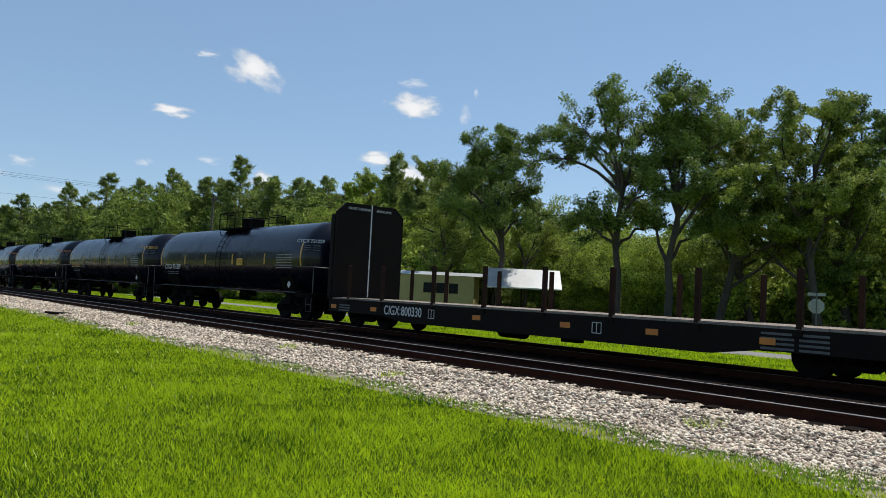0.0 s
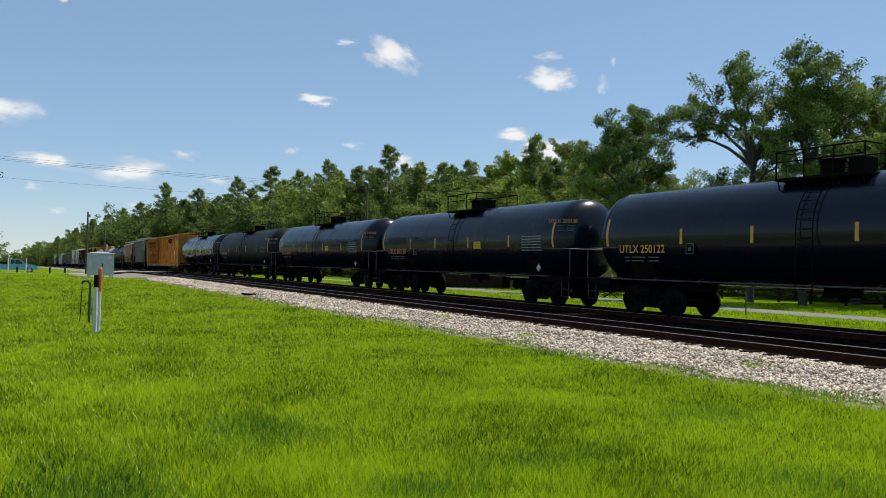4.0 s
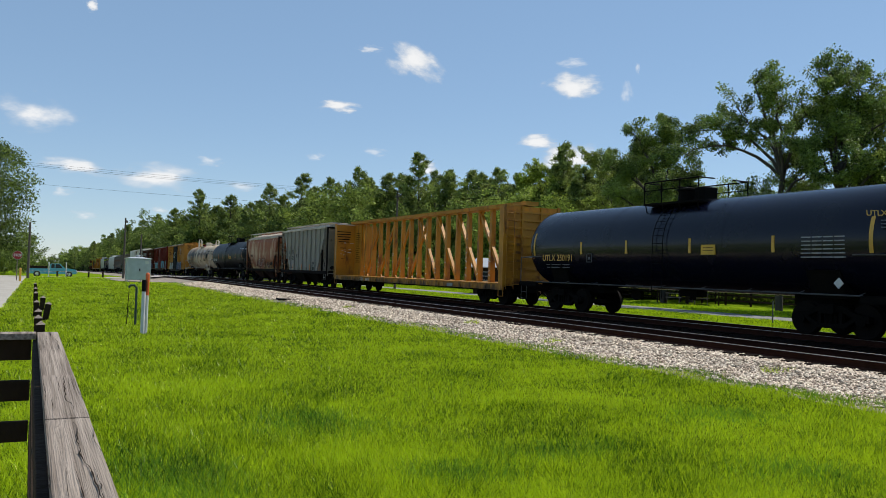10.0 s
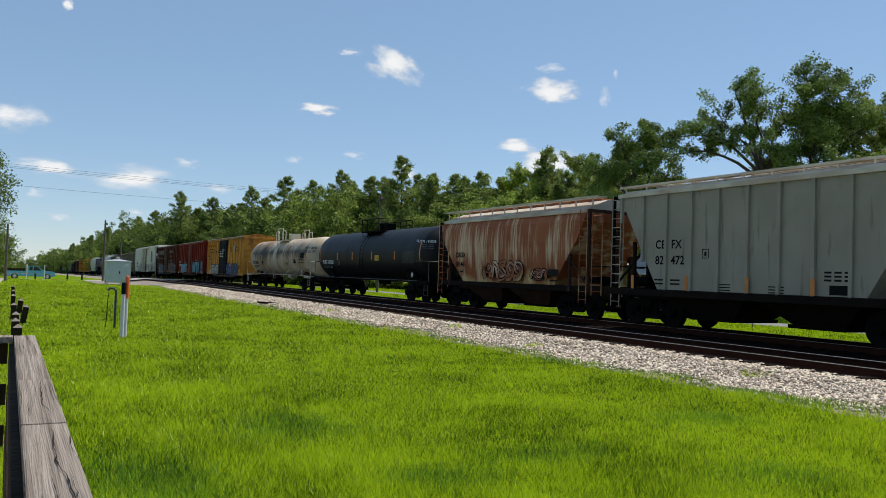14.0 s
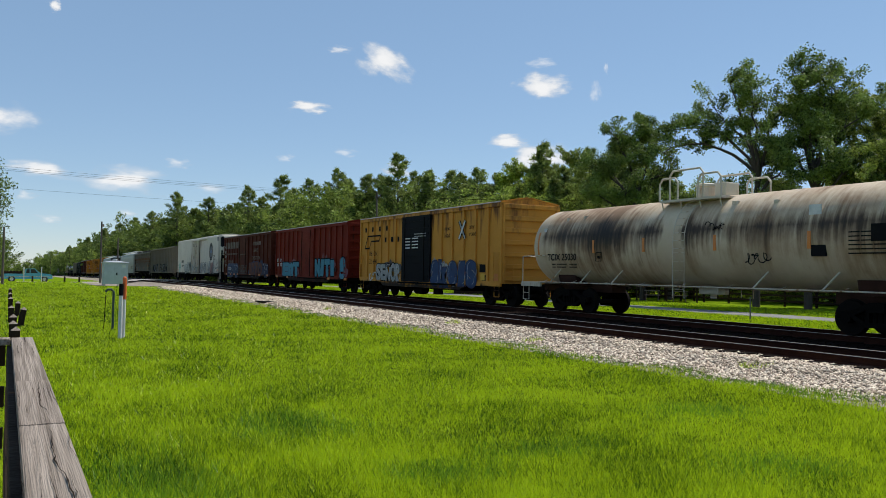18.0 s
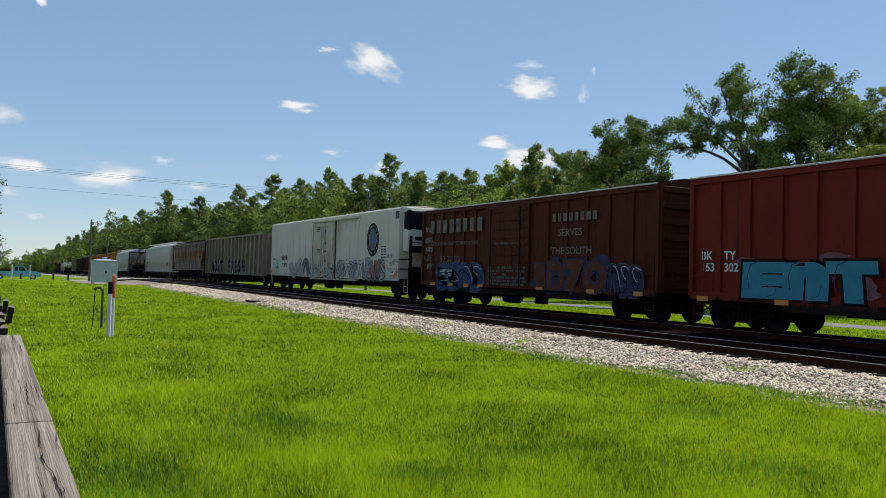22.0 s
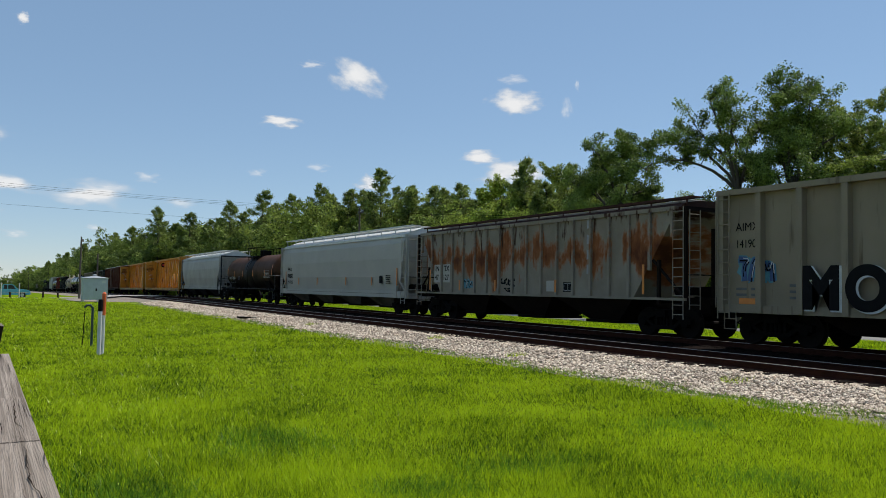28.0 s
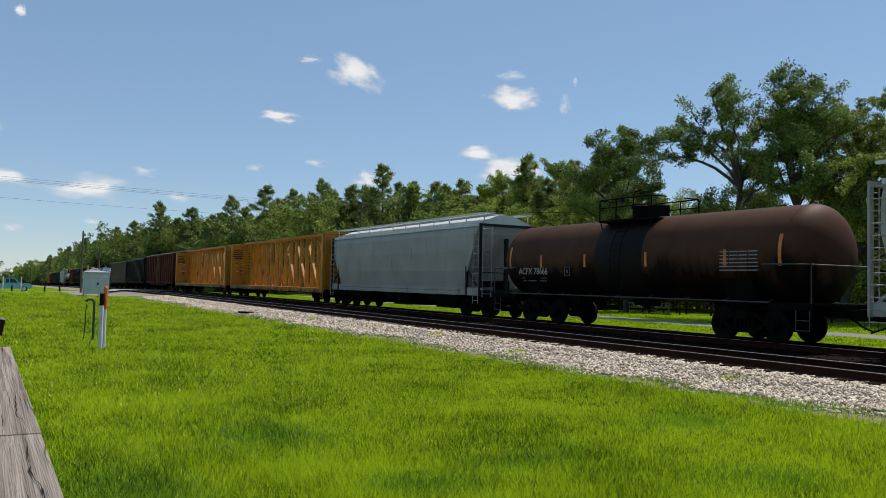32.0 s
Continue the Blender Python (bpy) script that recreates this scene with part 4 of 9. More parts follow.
    # markings
    if strip:
        for y in [h - 0.92, -h + 0.86]:
            bm = bmesh.new()
            rim = [[bm.verts.new((-(r + 0.006) * math.sin(a), y + k, zc + (r + 0.006) * math.cos(a))) for k in (-0.055, 0.055)] for a in [radians(68 + 5 * i) for i in range(8)]]
            for a, b in zip(rim, rim[1:]):
                bm.faces.new((a[0], a[1], b[1], b[0]))
            part("reflector_strip", bm, strip, c, "tall yellow reflective strip")
        for y in (4.2, 1.65, -1.35, -4.5):
            bm = bmesh.new()
            box(bm, -r - 0.006, -r + 0.03, y - 0.05, y + 0.05, zc - 0.3, zc + 0.16)
            part("reflector_strip", bm, strip, c, "yellow reflective strip")
    if number:
        words(number, 0.26, ink, c, (-r + 0.02, h - 1.5, zc - 0.55), squeeze=1.0, bold=0.004)
        if head_print:
            head_words(c, number, 0.15, ink, -h, d, r, zc)
        bars(c, [(h - 1.65, zc - 0.71, 0.25, 0.035), (h - 2.0, zc - 0.71, 0.6, 0.035), (h - 2.75, zc - 0.71, 0.45, 0.035), (h - 1.7, zc - 0.82, 0.2, 0.035), (h - 2.0, zc - 0.82, 0.55, 0.035), (h - 2.75, zc - 0.82, 0.45, 0.035)], MARKG if ink is not MARKK else MARKK, -r + 0.12)
        bm = bmesh.new()
        for q in ((0, 0.3, 0, 0.02), (0, 0.3, 0.3, 0.32), (0, 0.02, 0, 0.32), (0.28, 0.3, 0, 0.32), (0.1, 0.2, 0.1, 0.2)):
            box(bm, -r - 0.004, -r + 0.02, h - 4.4 - q[1], h - 4.4 - q[0], zc - 0.6 + q[2], zc - 0.6 + q[3])
        part("stencil_mark", bm, MARKG if ink is not MARKK else MARKK, c, "small framed stencil mark")["kind"] = "stuff"
    if placard:
        bm = bmesh.new()
        box(bm, -r - 0.012, -r + 0.04, -2.4, -1.84, zc - 0.35, zc - 0.05)
        p = part("placard", bm, placard, c, "yellow warning placard")
        bars(p, [(-1.92, zc - 0.15 - 0.09 * i, 0.4, 0.018) for i in range(2)], BAND, -r - 0.012)
    if print_at:
        bm = bmesh.new()
        for i in range(6):
            for j in range(4):
                y = -h + 2.85 - j * 0.33
                box(bm, -r - 0.006, -r + 0.06, y - 0.29, y, zc - 0.45 + 0.105 * i, zc - 0.42 + 0.105 * i)
        part("stencil_panel", bm, (MARKG if shell is DULL else MARKS) if ink is not MARKK else MARKK, c, "block of small stencilled print")["kind"] = "stuff"
    return c


def side_posts(c, ys, x, z0, z1, material, w=0.12, depth=0.09, name="side_post"):
    bm = bmesh.new()
    box(bm, -depth, 0, -w / 2, w / 2, z0, z1)
    me = mesh_of(name, bm, material)
    bm = bmesh.new()
    box(bm, 0, depth, -w / 2, w / 2, z0, z1)
    me2 = mesh_of(name, bm, material)
    for y in ys:
        shared(name, me, c, pose(-x, y, 0))
        shared(name, me2, c, pose(x, y, 0))


def ribbon(bm, pts, wide, x):
    """A flat painted band along a bent line of (y, z) points, with mitred bends."""
    rows, n = [], len(pts)
    for i, (y, z) in enumerate(pts):
        ya, za = pts[max(0, i - 1)]
        yb, zb = pts[min(n - 1, i + 1)]
        d = math.hypot(yb - ya, zb - za) or 1.0
        uy, uz = -(zb - za) / d * wide / 2, (yb - ya) / d * wide / 2
        rows.append((bm.verts.new((x, y - uy, z - uz)), bm.verts.new((x, y + uy, z + uz))))
    for p, q in zip(rows, rows[1:]):
        bm.faces.new((p[0], p[1], q[1], q[0]))


# bent bands that stand for one sprayed character: unit squares, never real letters
FORMS = (((0.12, 0.0), (0.2, 0.55), (0.34, 0.98), (0.62, 0.9), (0.86, 0.42), (0.9, 0.0)),
         ((0.1, 0.95), (0.16, 0.4), (0.36, 0.04), (0.68, 0.1), (0.84, 0.5), (0.88, 1.0)),
         ((0.9, 0.92), (0.4, 1.0), (0.14, 0.72), (0.5, 0.5), (0.86, 0.3), (0.56, 0.02), (0.1, 0.06)),
         ((0.14, 0.04), (0.2, 0.98), (0.52, 0.34), (0.84, 1.0), (0.9, 0.02)),
         ((0.5, 0.02), (0.52, 0.6), (0.12, 0.92), (0.9, 0.96)),
         ((0.86, 0.08), (0.3, 0.04), (0.12, 0.5), (0.34, 0.96), (0.84, 0.86), (0.62, 0.5), (0.4, 0.44)))


def graffiti(c, y0, y1, z0, z1, fills, outline, x, seed, letters=5, fat=0.46):
    """Fat sprayed characters side by side: a dark rim, a coloured fill, a shaded edge and thin highlights."""
    rnd = random.Random(seed)
    wide, high = (y1 - y0) / letters, z1 - z0
    th = fat * min(wide, high) * 1.05
    rim, inner, lights, shade = bmesh.new(), bmesh.new(), bmesh.new(), bmesh.new()
    fill = [bmesh.new() for _ in fills]
    for k in range(letters * 2):                    # jagged patches of thinner paint behind
        yc, zc, n = y0 + wide * (k / 2 + 0.25), z0 + high * rnd.uniform(0.3, 0.7), 9
        ring = [(yc + wide * rnd.uniform(0.25, 0.62) * math.cos(6.283 * i / n), zc + high * rnd.uniform(0.2, 0.5) * math.sin(6.283 * i / n)) for i in range(n)]
        shade.faces.new([shade.verts.new((x - 0.002 - 0.0003 * (k % 5), y, min(z1 + 0.06, max(z0, z)))) for y, z in ring])
    for k in range(letters):
        form = FORMS[rnd.randrange(len(FORMS))]
        lean, lift, grow = rnd.uniform(-0.12, 0.12), rnd.uniform(-0.05, 0.05), rnd.uniform(1.15, 1.4)
        flip = rnd.random() < 0.5
        pts = []
        for a, b in form:
            a = 1 - a if flip else a
            a, b = 0.5 + (a - 0.5) * grow + lean * (b - 0.5) + rnd.uniform(-0.04, 0.04), b + lift + rnd.uniform(-0.05, 0.05)
            pts.append((y0 + wide * (k + a), min(z1 - th * 0.3, max(z0 + th * 0.3, z0 + high * b))))
        # rounder bends
        bent = [pts[0]]
        for p, q in zip(pts, pts[1:]):
            bent += [(p[0] * 0.72 + q[0] * 0.28, p[1] * 0.72 + q[1] * 0.28), (p[0] * 0.28 + q[0] * 0.72, p[1] * 0.28 + q[1] * 0.72)]
        bent.append(pts[-1])
        o = 0.0004 * (k % 5)
        ribbon(rim, bent, th + 0.065, x - 0.004 - o)
        ribbon(fill[k % len(fills)], bent, th, x - 0.0066 - o)
        m = len(bent) // 2
        ribbon(inner, [(y - th * 0.2, z - th * 0.15) for y, z in bent[m - 2:]], 0.045, x - 0.0094)
        ribbon(inner, [(y + th * 0.16, z) for y, z in bent[1:m + 2]], 0.03, x - 0.0095)
        ribbon(lights, [(y - th * 0.3, z + th * 0.2) for y, z in bent[m - 1:-1]], 0.026, x - 0.0102)
        for q in range(2):                          # spurs and drips
            y, z = bent[rnd.randrange(len(bent))]
            ribbon(rim, [(y, z), (y + rnd.uniform(-0.1, 0.1), max(z0, z - rnd.uniform(0.2, 0.5) * high))], 0.035, x - 0.0036)
    g = part("graffiti", rim, outline, c, "sprayed graffiti lettering")
    g["kind"] = "stuff"
    for bm, m in zip(fill, fills):
        part("graffiti_fill", bm, m, g)["kind"] = "stuff"
    part("graffiti_shade", shade, fills[-1] if len(fills) > 1 else outline, g)["kind"] = "stuff"
    part("graffiti_line", inner, MARKK, g)["kind"] = "stuff"
    part("graffiti_highlight", lights, SPRAY, g)["kind"] = "stuff"


def sprayed(c, text, y0, y1, z0, z1, fill, rim, x, seed, behind=None, light=SPRAY, fat=0.1):
    """Swollen sprayed letters that fill a stretch of the side: backing blots, rim, fill and thin highlights."""
    rnd = random.Random(seed)
    n, wide, high = len(text), (y1 - y0) / len(text), z1 - z0
    if behind:
        bm = bmesh.new()
        for k in range(n * 4):
            yc, zc = y0 + (y1 - y0) * rnd.random(), rnd.uniform(z0 + high * 0.2, z1)
            ra, rb, m = wide * rnd.uniform(0.12, 0.4), high * rnd.uniform(0.1, 0.26), 11
            bm.faces.new([bm.verts.new((x - 0.001 - 0.0002 * (k % 6), yc + ra * rnd.uniform(0.8, 1.2) * math.cos(6.283 * i / m), max(z0, zc + rb * rnd.uniform(0.8, 1.2) * math.sin(6.283 * i / m)))) for i in range(m)])
        part("spray_backing", bm, behind, c, "blots of sprayed paint behind the lettering")["kind"] = "stuff"
    for k, letter in enumerate(text):
        if letter == " ":
            continue
        grow = rnd.uniform(0.92, 1.08)
        for m, bold, dx in ((rim, fat * 1.65, 0.003), (fill, fat, 0.0055)):
            ob = words(letter, 1.0, m, c, (x - dx - 0.0006 * (k % 3), 0, 0), bold=bold)
            xs, ys = [v.co.x for v in ob.data.vertices], [v.co.y for v in ob.data.vertices]
            out = bold - fat
            sx = (wide * 1.04 + 2 * out) / max(0.2, max(xs) - min(xs))
            sy = (high * grow - 2 * fat * 0.65 + 2 * out) / max(0.2, max(ys) - min(ys))
            if letter in "iIl!1":
                sx *= 0.62
            lean = Matrix.Identity(4)
            lean[0][1] = 0.1 * math.sin(seed + 2.1 * k)
            mid = Matrix.Translation((-(max(xs) + min(xs)) / 2, -(max(ys) + min(ys)) / 2, 0))
            ob.data.transform(lean @ Matrix.Diagonal((sx, sy, 1, 1)) @ mid)
            ob.matrix_basis = Matrix.Translation((x - dx - 0.0006 * (k % 3), y1 - wide * (k + 0.5), (z0 + z1) / 2)) @ SIDE
            ob.name = "graffiti"
        bm = bmesh.new()
        ya, za = y1 - wide * (k + 0.5), z0 + high * 0.5
        ribbon(bm, [(ya + wide * 0.34, za - high * 0.2), (ya + wide * 0.38, za + high * 0.1), (ya + wide * 0.3, za + high * 0.34), (ya + wide * 0.1, za + high * 0.42)], 0.022, x - 0.009)
        ribbon(bm, [(ya - wide * 0.1, za - high * 0.36), (ya - wide * 0.3, za - high * 0.3), (ya - wide * 0.36, za - high * 0.05)], 0.016, x - 0.0092)
        part("graffiti_highlight", bm, light, c)["kind"] = "stuff"


def scrawl(c, y0, y1, z0, z1, material, x, seed, turns=9, wide=0.03):
    """A thin handwritten scribble, too hasty to read."""
    rnd = random.Random(seed)
    bm, soft, y = bmesh.new(), [], y1
    step = (y1 - y0) / turns
    for i in range(turns):                          # a loop, a hook or a stroke to a turn
        ra, rb, way = step * rnd.uniform(0.35, 0.75), (z1 - z0) / 2 * rnd.uniform(0.6, 1.0), rnd.choice((-1, 1))
        zc, a0 = (z0 + z1) / 2 + rnd.uniform(-0.15, 0.15) * (z1 - z0), rnd.uniform(0, 6.28)
        for k in range(rnd.randint(4, 8)):
            a = a0 + way * k * 0.75
            soft.append((y - step * 0.5 + ra * math.cos(a) - step * 0.06 * k, zc + rb * math.sin(a)))
        y -= step
    ribbon(bm, soft, wide, x)
    part("scrawl", bm, material, c, "thin sprayed scribble")["kind"] = "stuff"


def strokes(c, y, z, n, wide, high, material, x, seed, name="emblem", label="worn painted bar of a large name"):
    """A large painted name as plain worn bars, one to a letter."""
    rnd = random.Random(seed)
    for k in range(n):
        a, w = y - k * wide, min(wide, high * 1.25) * rnd.uniform(0.56, 0.7)
        bm = bmesh.new()
        box(bm, x - 0.004, x, a - w, a, z, z + high)
        part(name, bm, material, c, label)


def underframe(c, w, z0, z1, inset, material=IRON):
    bm = bmesh.new()
    e = c["half"] - inset
    box(bm, -0.33, 0.33, -e, e, 0.72, z0 + 0.02)
    box(bm, -w, w, -e, e, z0, z1)
    for i in range(7):
        y = -e + 1.5 + i * (2 * e - 3) / 6
        box(bm, -w + 0.1, w - 0.1, y - 0.06, y + 0.06, z0 - 0.2, z0)
    part("underframe", bm, material, c)
    bm = bmesh.new()
    spin(bm, [(-0.5, 0.2), (-0.45, 0.24), (0.45, 0.24), (0.5, 0.2)], (-0.7, 1.2, z0 - 0.28), "y", 12)
    box(bm, -1.15, -0.9, -1.6, -1.0, z0 - 0.45, z0 - 0.05, 0.03)
    tube(bm, (-0.5, -3.2, z0 - 0.2), (-0.5, 3.2, z0 - 0.2), 0.025, n=6)
    part("brake_gear", bm, IRON, c)


def steps(c, x, material, inset=0.75):
    e = c["half"] - inset
    for s in (-1, 1):
        for w in (-1, 1):
            bm = bmesh.new()
            y = s * (e - 0.1)
            y2 = s * (e - 0.5)
            pipe(bm, [(w * x, y, 1.05), (w * x, y, 0.42), (w * x, y2, 0.42), (w * x, y2, 1.05)], 0.02, 5)
            tube(bm, (w * x, y, 0.7), (w * x, y2, 0.7), 0.016, n=5)
            part("sill_step", bm, material, c)


def boxcar(s0, s1, paint, label, inset=0.72, sill=0.98, eave=4.42, door=None, door_at=(-1.5, 1.5), posts=None, roof=None, end_bars=7):
    c = car("boxcar", s0, s1, label, "boxcar", 2.2)
    e = c["half"] - inset
    w = 1.42
    ridge = eave + 0.24
    bm = bmesh.new()
    prism(bm, [(-w, sill), (w, sill), (w, eave), (0, ridge), (-w, eave)], -e, e)
    part("body", bm, paint, c)
    bm = bmesh.new()
    prism(bm, [(-w - 0.1, eave - 0.02), (-w - 0.1, eave + 0.05), (0, ridge + 0.05), (w + 0.1, eave + 0.05), (w + 0.1, eave - 0.02), (0, ridge + 0.012)], -e - 0.03, e + 0.03)
    for i in range(14):
        y = -e + 0.3 + i * (2 * e - 0.6) / 13
        prism(bm, [(-w - 0.08, eave + 0.05), (-w - 0.08, eave + 0.075), (0, ridge + 0.085), (w + 0.08, eave + 0.075), (w + 0.08, eave + 0.05), (0, ridge + 0.05)], y - 0.035, y + 0.035)
    part("roof", bm, roof or ROOF, c, "ribbed metal roof")
    for s in (-1, 1):
        bm = bmesh.new()
        box(bm, s * (w + 0.06) - 0.06, s * (w + 0.06) + 0.06, -e, e, eave - 0.16, eave - 0.03)
        part("eave_plate", bm, paint, c)
        # pale strip added to stand for the light caught along the eave
        bm = bmesh.new()
        prism(bm, [(s * (w + 0.1), eave + 0.012), (s * (w + 0.1), eave + 0.062), (s * (w + 0.125), eave + 0.05), (s * (w + 0.125), eave + 0.012)], -e - 0.03, e + 0.03)
        part("lit_edge_strip", bm, ROOF, c, "pale strip standing for light on the roof's edge")
        bm = bmesh.new()
        prism(bm, [(-e, sill + 0.1), (-e, sill - 0.12), (-e * 0.62, sill - 0.12), (-e * 0.56, sill - 0.34), (e * 0.56, sill - 0.34), (e * 0.62, sill - 0.12), (e, sill - 0.12), (e, sill + 0.1)], s * (w + 0.04) - 0.05, s * (w + 0.04) + 0.05, "x")
        part("side_sill", bm, paint, c)
    # pressed ends
    for s in (-1, 1):
        for i in range(end_bars):
            z = sill + 0.22 + i * (eave - sill - 0.35) / (end_bars - 1)
            ya, yb = sorted((s * e, s * (e + 0.1)))
            bm = bmesh.new()
            box(bm, -w + 0.09, w - 0.09, ya, yb, z - 0.1, z + 0.1, 0.03)
            part("end_rib", bm, paint, c)
        for k in (-1, 1):
            ya, yb = sorted((s * e, s * (e + 0.12)))
            bm = bmesh.new()
            box(bm, k * (w - 0.03) - 0.05, k * (w - 0.03) + 0.05, ya, yb, sill, eave)
            part("corner_post", bm, paint, c)
    d0, d1 = door_at
    if posts is None:
        n = 6
        posts = [e - (e - d1) * i / n for i in range(n)] + [-e + (e + d0) * i / n for i in range(n)]
    side_posts(c, posts, w, sill, eave - 0.05, paint, w=0.15, depth=0.085)
    dm = door or paint
    for s in (-1, 1):
        bm = bmesh.new()
        xa, xb = sorted((s * (w + 0.03), s * (w + 0.13)))
        box(bm, xa, xb, d0, d1, sill - 0.06, eave - 0.14)
        dr = part("door", bm, dm, c, "sliding plug door")
        xa, xb = sorted((s * (w + 0.13), s * (w + 0.16)))
        for i in range(9):
            z = sill + 0.18 + i * (eave - sill - 0.6) / 8
            bm = bmesh.new()
            box(bm, xa, xb, d0 + 0.12, d1 - 0.12, z, z + 0.1)
            part("door_rib", bm, dm, dr)
        for y in (d0 + 0.5, d1 - 0.5):
            bm = bmesh.new()
            tube(bm, (s * (w + 0.2), y, sill), (s * (w + 0.2), y, eave - 0.25), 0.022, n=6)
            part("door_rod", bm, IRON, dr)
        bm = bmesh.new()
        xa, xb = sorted((s * (w + 0.1), s * (w + 0.2)))
        box(bm, xa, xb, d0 - 2.6, d1 + 0.3, sill - 0.16, sill - 0.08)
        part("door_track", bm, IRON, c)
    underframe(c, 1.3, 0.78, 1.0, inset + 0.05)
    steps(c, w + 0.05, paint, inset)
    for s in (-1, 1):
        ladder(c, s * e - s * 0.08, s * e - s * 0.5, -(w + 0.1), sill + 0.1, sill + 1.35, 4, paint)
        ladder(c, -1.35, -0.95, s * (e + 0.16), sill, sill + 0.98, 3, paint, axis="x")
    return c


def covered_hopper(s0, s1, paint, label, bays=3, inset=0.6, sill=1.2, eave=4.45, ribs=0, curved=False, end_paint=None, slope=1.9, roof_paint=None, sill_paint=None, chord_paint=None, bay_paint=None, sill_deep=0.2, drop=0.75):
    c = car("covered_hopper", s0, s1, label, "hopper car", 2.0)
    e = c["half"] - inset
    w = 1.48
    ee = e - 0.35
    bm = bmesh.new()
    # body with slope sheets at both ends
    if curved:
        sec = [(-1.36, 0.0), (-1.5, 0.3), (-1.54, 0.6), (-1.5, 0.86), (-1.36, 1.0)]
    else:
        sec = [(-w, 0.0), (-w, 1.0)]
    nrow = len(sec)
    left, right = [], []
    for s in (-1, 1):
        cols = []
        for x, k in sec:
            z = sill + (eave - sill) * k
            # the sloping end plates bound the side sheet
            zz = min(1.0, (z - sill) / (eave - drop - sill))
            y = ee - slope * (1 - zz)
            cols.append([bm.verts.new((-s * x, q, z)) for q in (-y, y)])
        for a, b in zip(cols, cols[1:]):
            bm.faces.new((a[0], a[1], b[1], b[0]))
        (left if s < 0 else right).extend(cols)
    for k in (0, 1):
        for a, b, a2, b2 in zip(left, left[1:], right, right[1:]):
            bm.faces.new((a[k], b[k], b2[k], a2[k]))
    bm.faces.new((left[-1][0], left[-1][1], right[-1][1], right[-1][0]))
    bm.faces.new((left[0][0], left[0][1], right[0][1], right[0][0]))
    bmesh.ops.recalc_face_normals(bm, faces=bm.faces[:])
    part("body", bm, paint, c)
    # roof, running boards and hatches; a rounded car has a higher roof
    up = 0.17 if curved else 0.0
    bm = bmesh.new()
    if curved:
        prism(bm, [(-1.42, eave - 0.01), (1.42, eave - 0.01), (1.36, eave + 0.05), (0.36, eave + 0.43), (-0.36, eave + 0.43), (-1.36, eave + 0.05)], -ee, ee)
    else:
        prism(bm, [(-1.4, eave - 0.01), (1.4, eave - 0.01), (1.15, eave + 0.16), (0.5, eave + 0.26), (-0.5, eave + 0.26), (-1.15, eave + 0.16)], -ee, ee)
    part("roof", bm, roof_paint or paint, c)
    bm = bmesh.new()
    for s in (-1, 1):
        box(bm, s * 0.95 - 0.22, s * 0.95 + 0.22, -e, e, eave + 0.3 + up, eave + 0.33 + up)
        for i in range(12):
            y = -e + 0.3 + i * (2 * e - 0.6) / 11
            box(bm, s * 1.15 - 0.012, s * 1.15 + 0.012, y - 0.03, y + 0.03, eave + 0.1, eave + 0.31 + up)
        box(bm, s * 1.165 - 0.012, s * 1.165 + 0.012, -e, e, eave + 0.27 + up, eave + 0.345 + up)
    part("running_board", bm, roof_paint or ROOF, c, "grated walkway on the roof")
    bm = bmesh.new()
    box(bm, -0.32, 0.32, -ee + 0.5, ee - 0.5, eave + 0.24 + up, eave + 0.36 + up, 0.04)
    for i in range(8):
        y = -ee + 1 + i * (2 * ee - 2) / 7
        box(bm, -0.4, 0.4, y - 0.05, y + 0.05, eave + 0.3 + up, eave + 0.41 + up)
    part("hatch_cover", bm, paint, c)
    # top and bottom side chords
    bm = bmesh.new()
    for s in (-1, 1):
        x = s * (1.4 if curved else w + 0.02)
        box(bm, x - 0.06, x + 0.06, -ee, ee, eave - 0.1, eave + 0.03)
    part("top_chord", bm, chord_paint or roof_paint or paint, c)
    bm = bmesh.new()
    for s in (-1, 1):
        x = s * (1.4 if curved else w + 0.02)
        box(bm, x - 0.07, x + 0.07, -e, e, sill - sill_deep, sill + (0.14 if curved and not sill_paint else 0.02))
    part("side_sill", bm, sill_paint or paint, c)
    if ribs:
        ys = [-ee + slope * 0.1 + i * (2 * ee - slope * 0.2) / (ribs - 1) for i in range(ribs)]
        mid = [y for y in ys if abs(y) < ee - slope]
        side_posts(c, mid, w, sill, eave - 0.1, paint, w=0.1, depth=0.09)
        for y in ys:
            if y not in mid:
                z0 = sill + (eave - drop - sill) * (1 - (ee - abs(y)) / slope)
                side_posts(c, [y], w, z0 + 0.05, eave - 0.1, paint, w=0.1, depth=0.09)
    # hopper bays below
    room = 2 * (ee - slope)
    for i in range(bays):
        bm = bmesh.new()
        y = -room / 2 + room * (i + 0.5) / bays
        hw = room / bays / 2
        top = [bm.verts.new((x, q, sill)) for x, q in ((-w, y - hw), (w, y - hw), (w, y + hw), (-w, y + hw))]
        bot = [bm.verts.new((x, q, 0.42)) for x, q in ((-0.85, y - 0.78), (0.85, y - 0.78), (0.85, y + 0.78), (-0.85, y + 0.78))]
        for j in range(4):
            bm.faces.new((top[j], top[(j + 1) % 4], bot[(j + 1) % 4], bot[j]))
        bm.faces.new(bot)
        bmesh.ops.recalc_face_normals(bm, faces=bm.faces[:])
        bay = part("hopper_bay", bm, bay_paint or end_paint or paint, c)
        bm = bmesh.new()
        box(bm, -0.95, 0.95, y - 0.85, y + 0.85, 0.32, 0.42)
        part("outlet_gate", bm, IRON, bay)
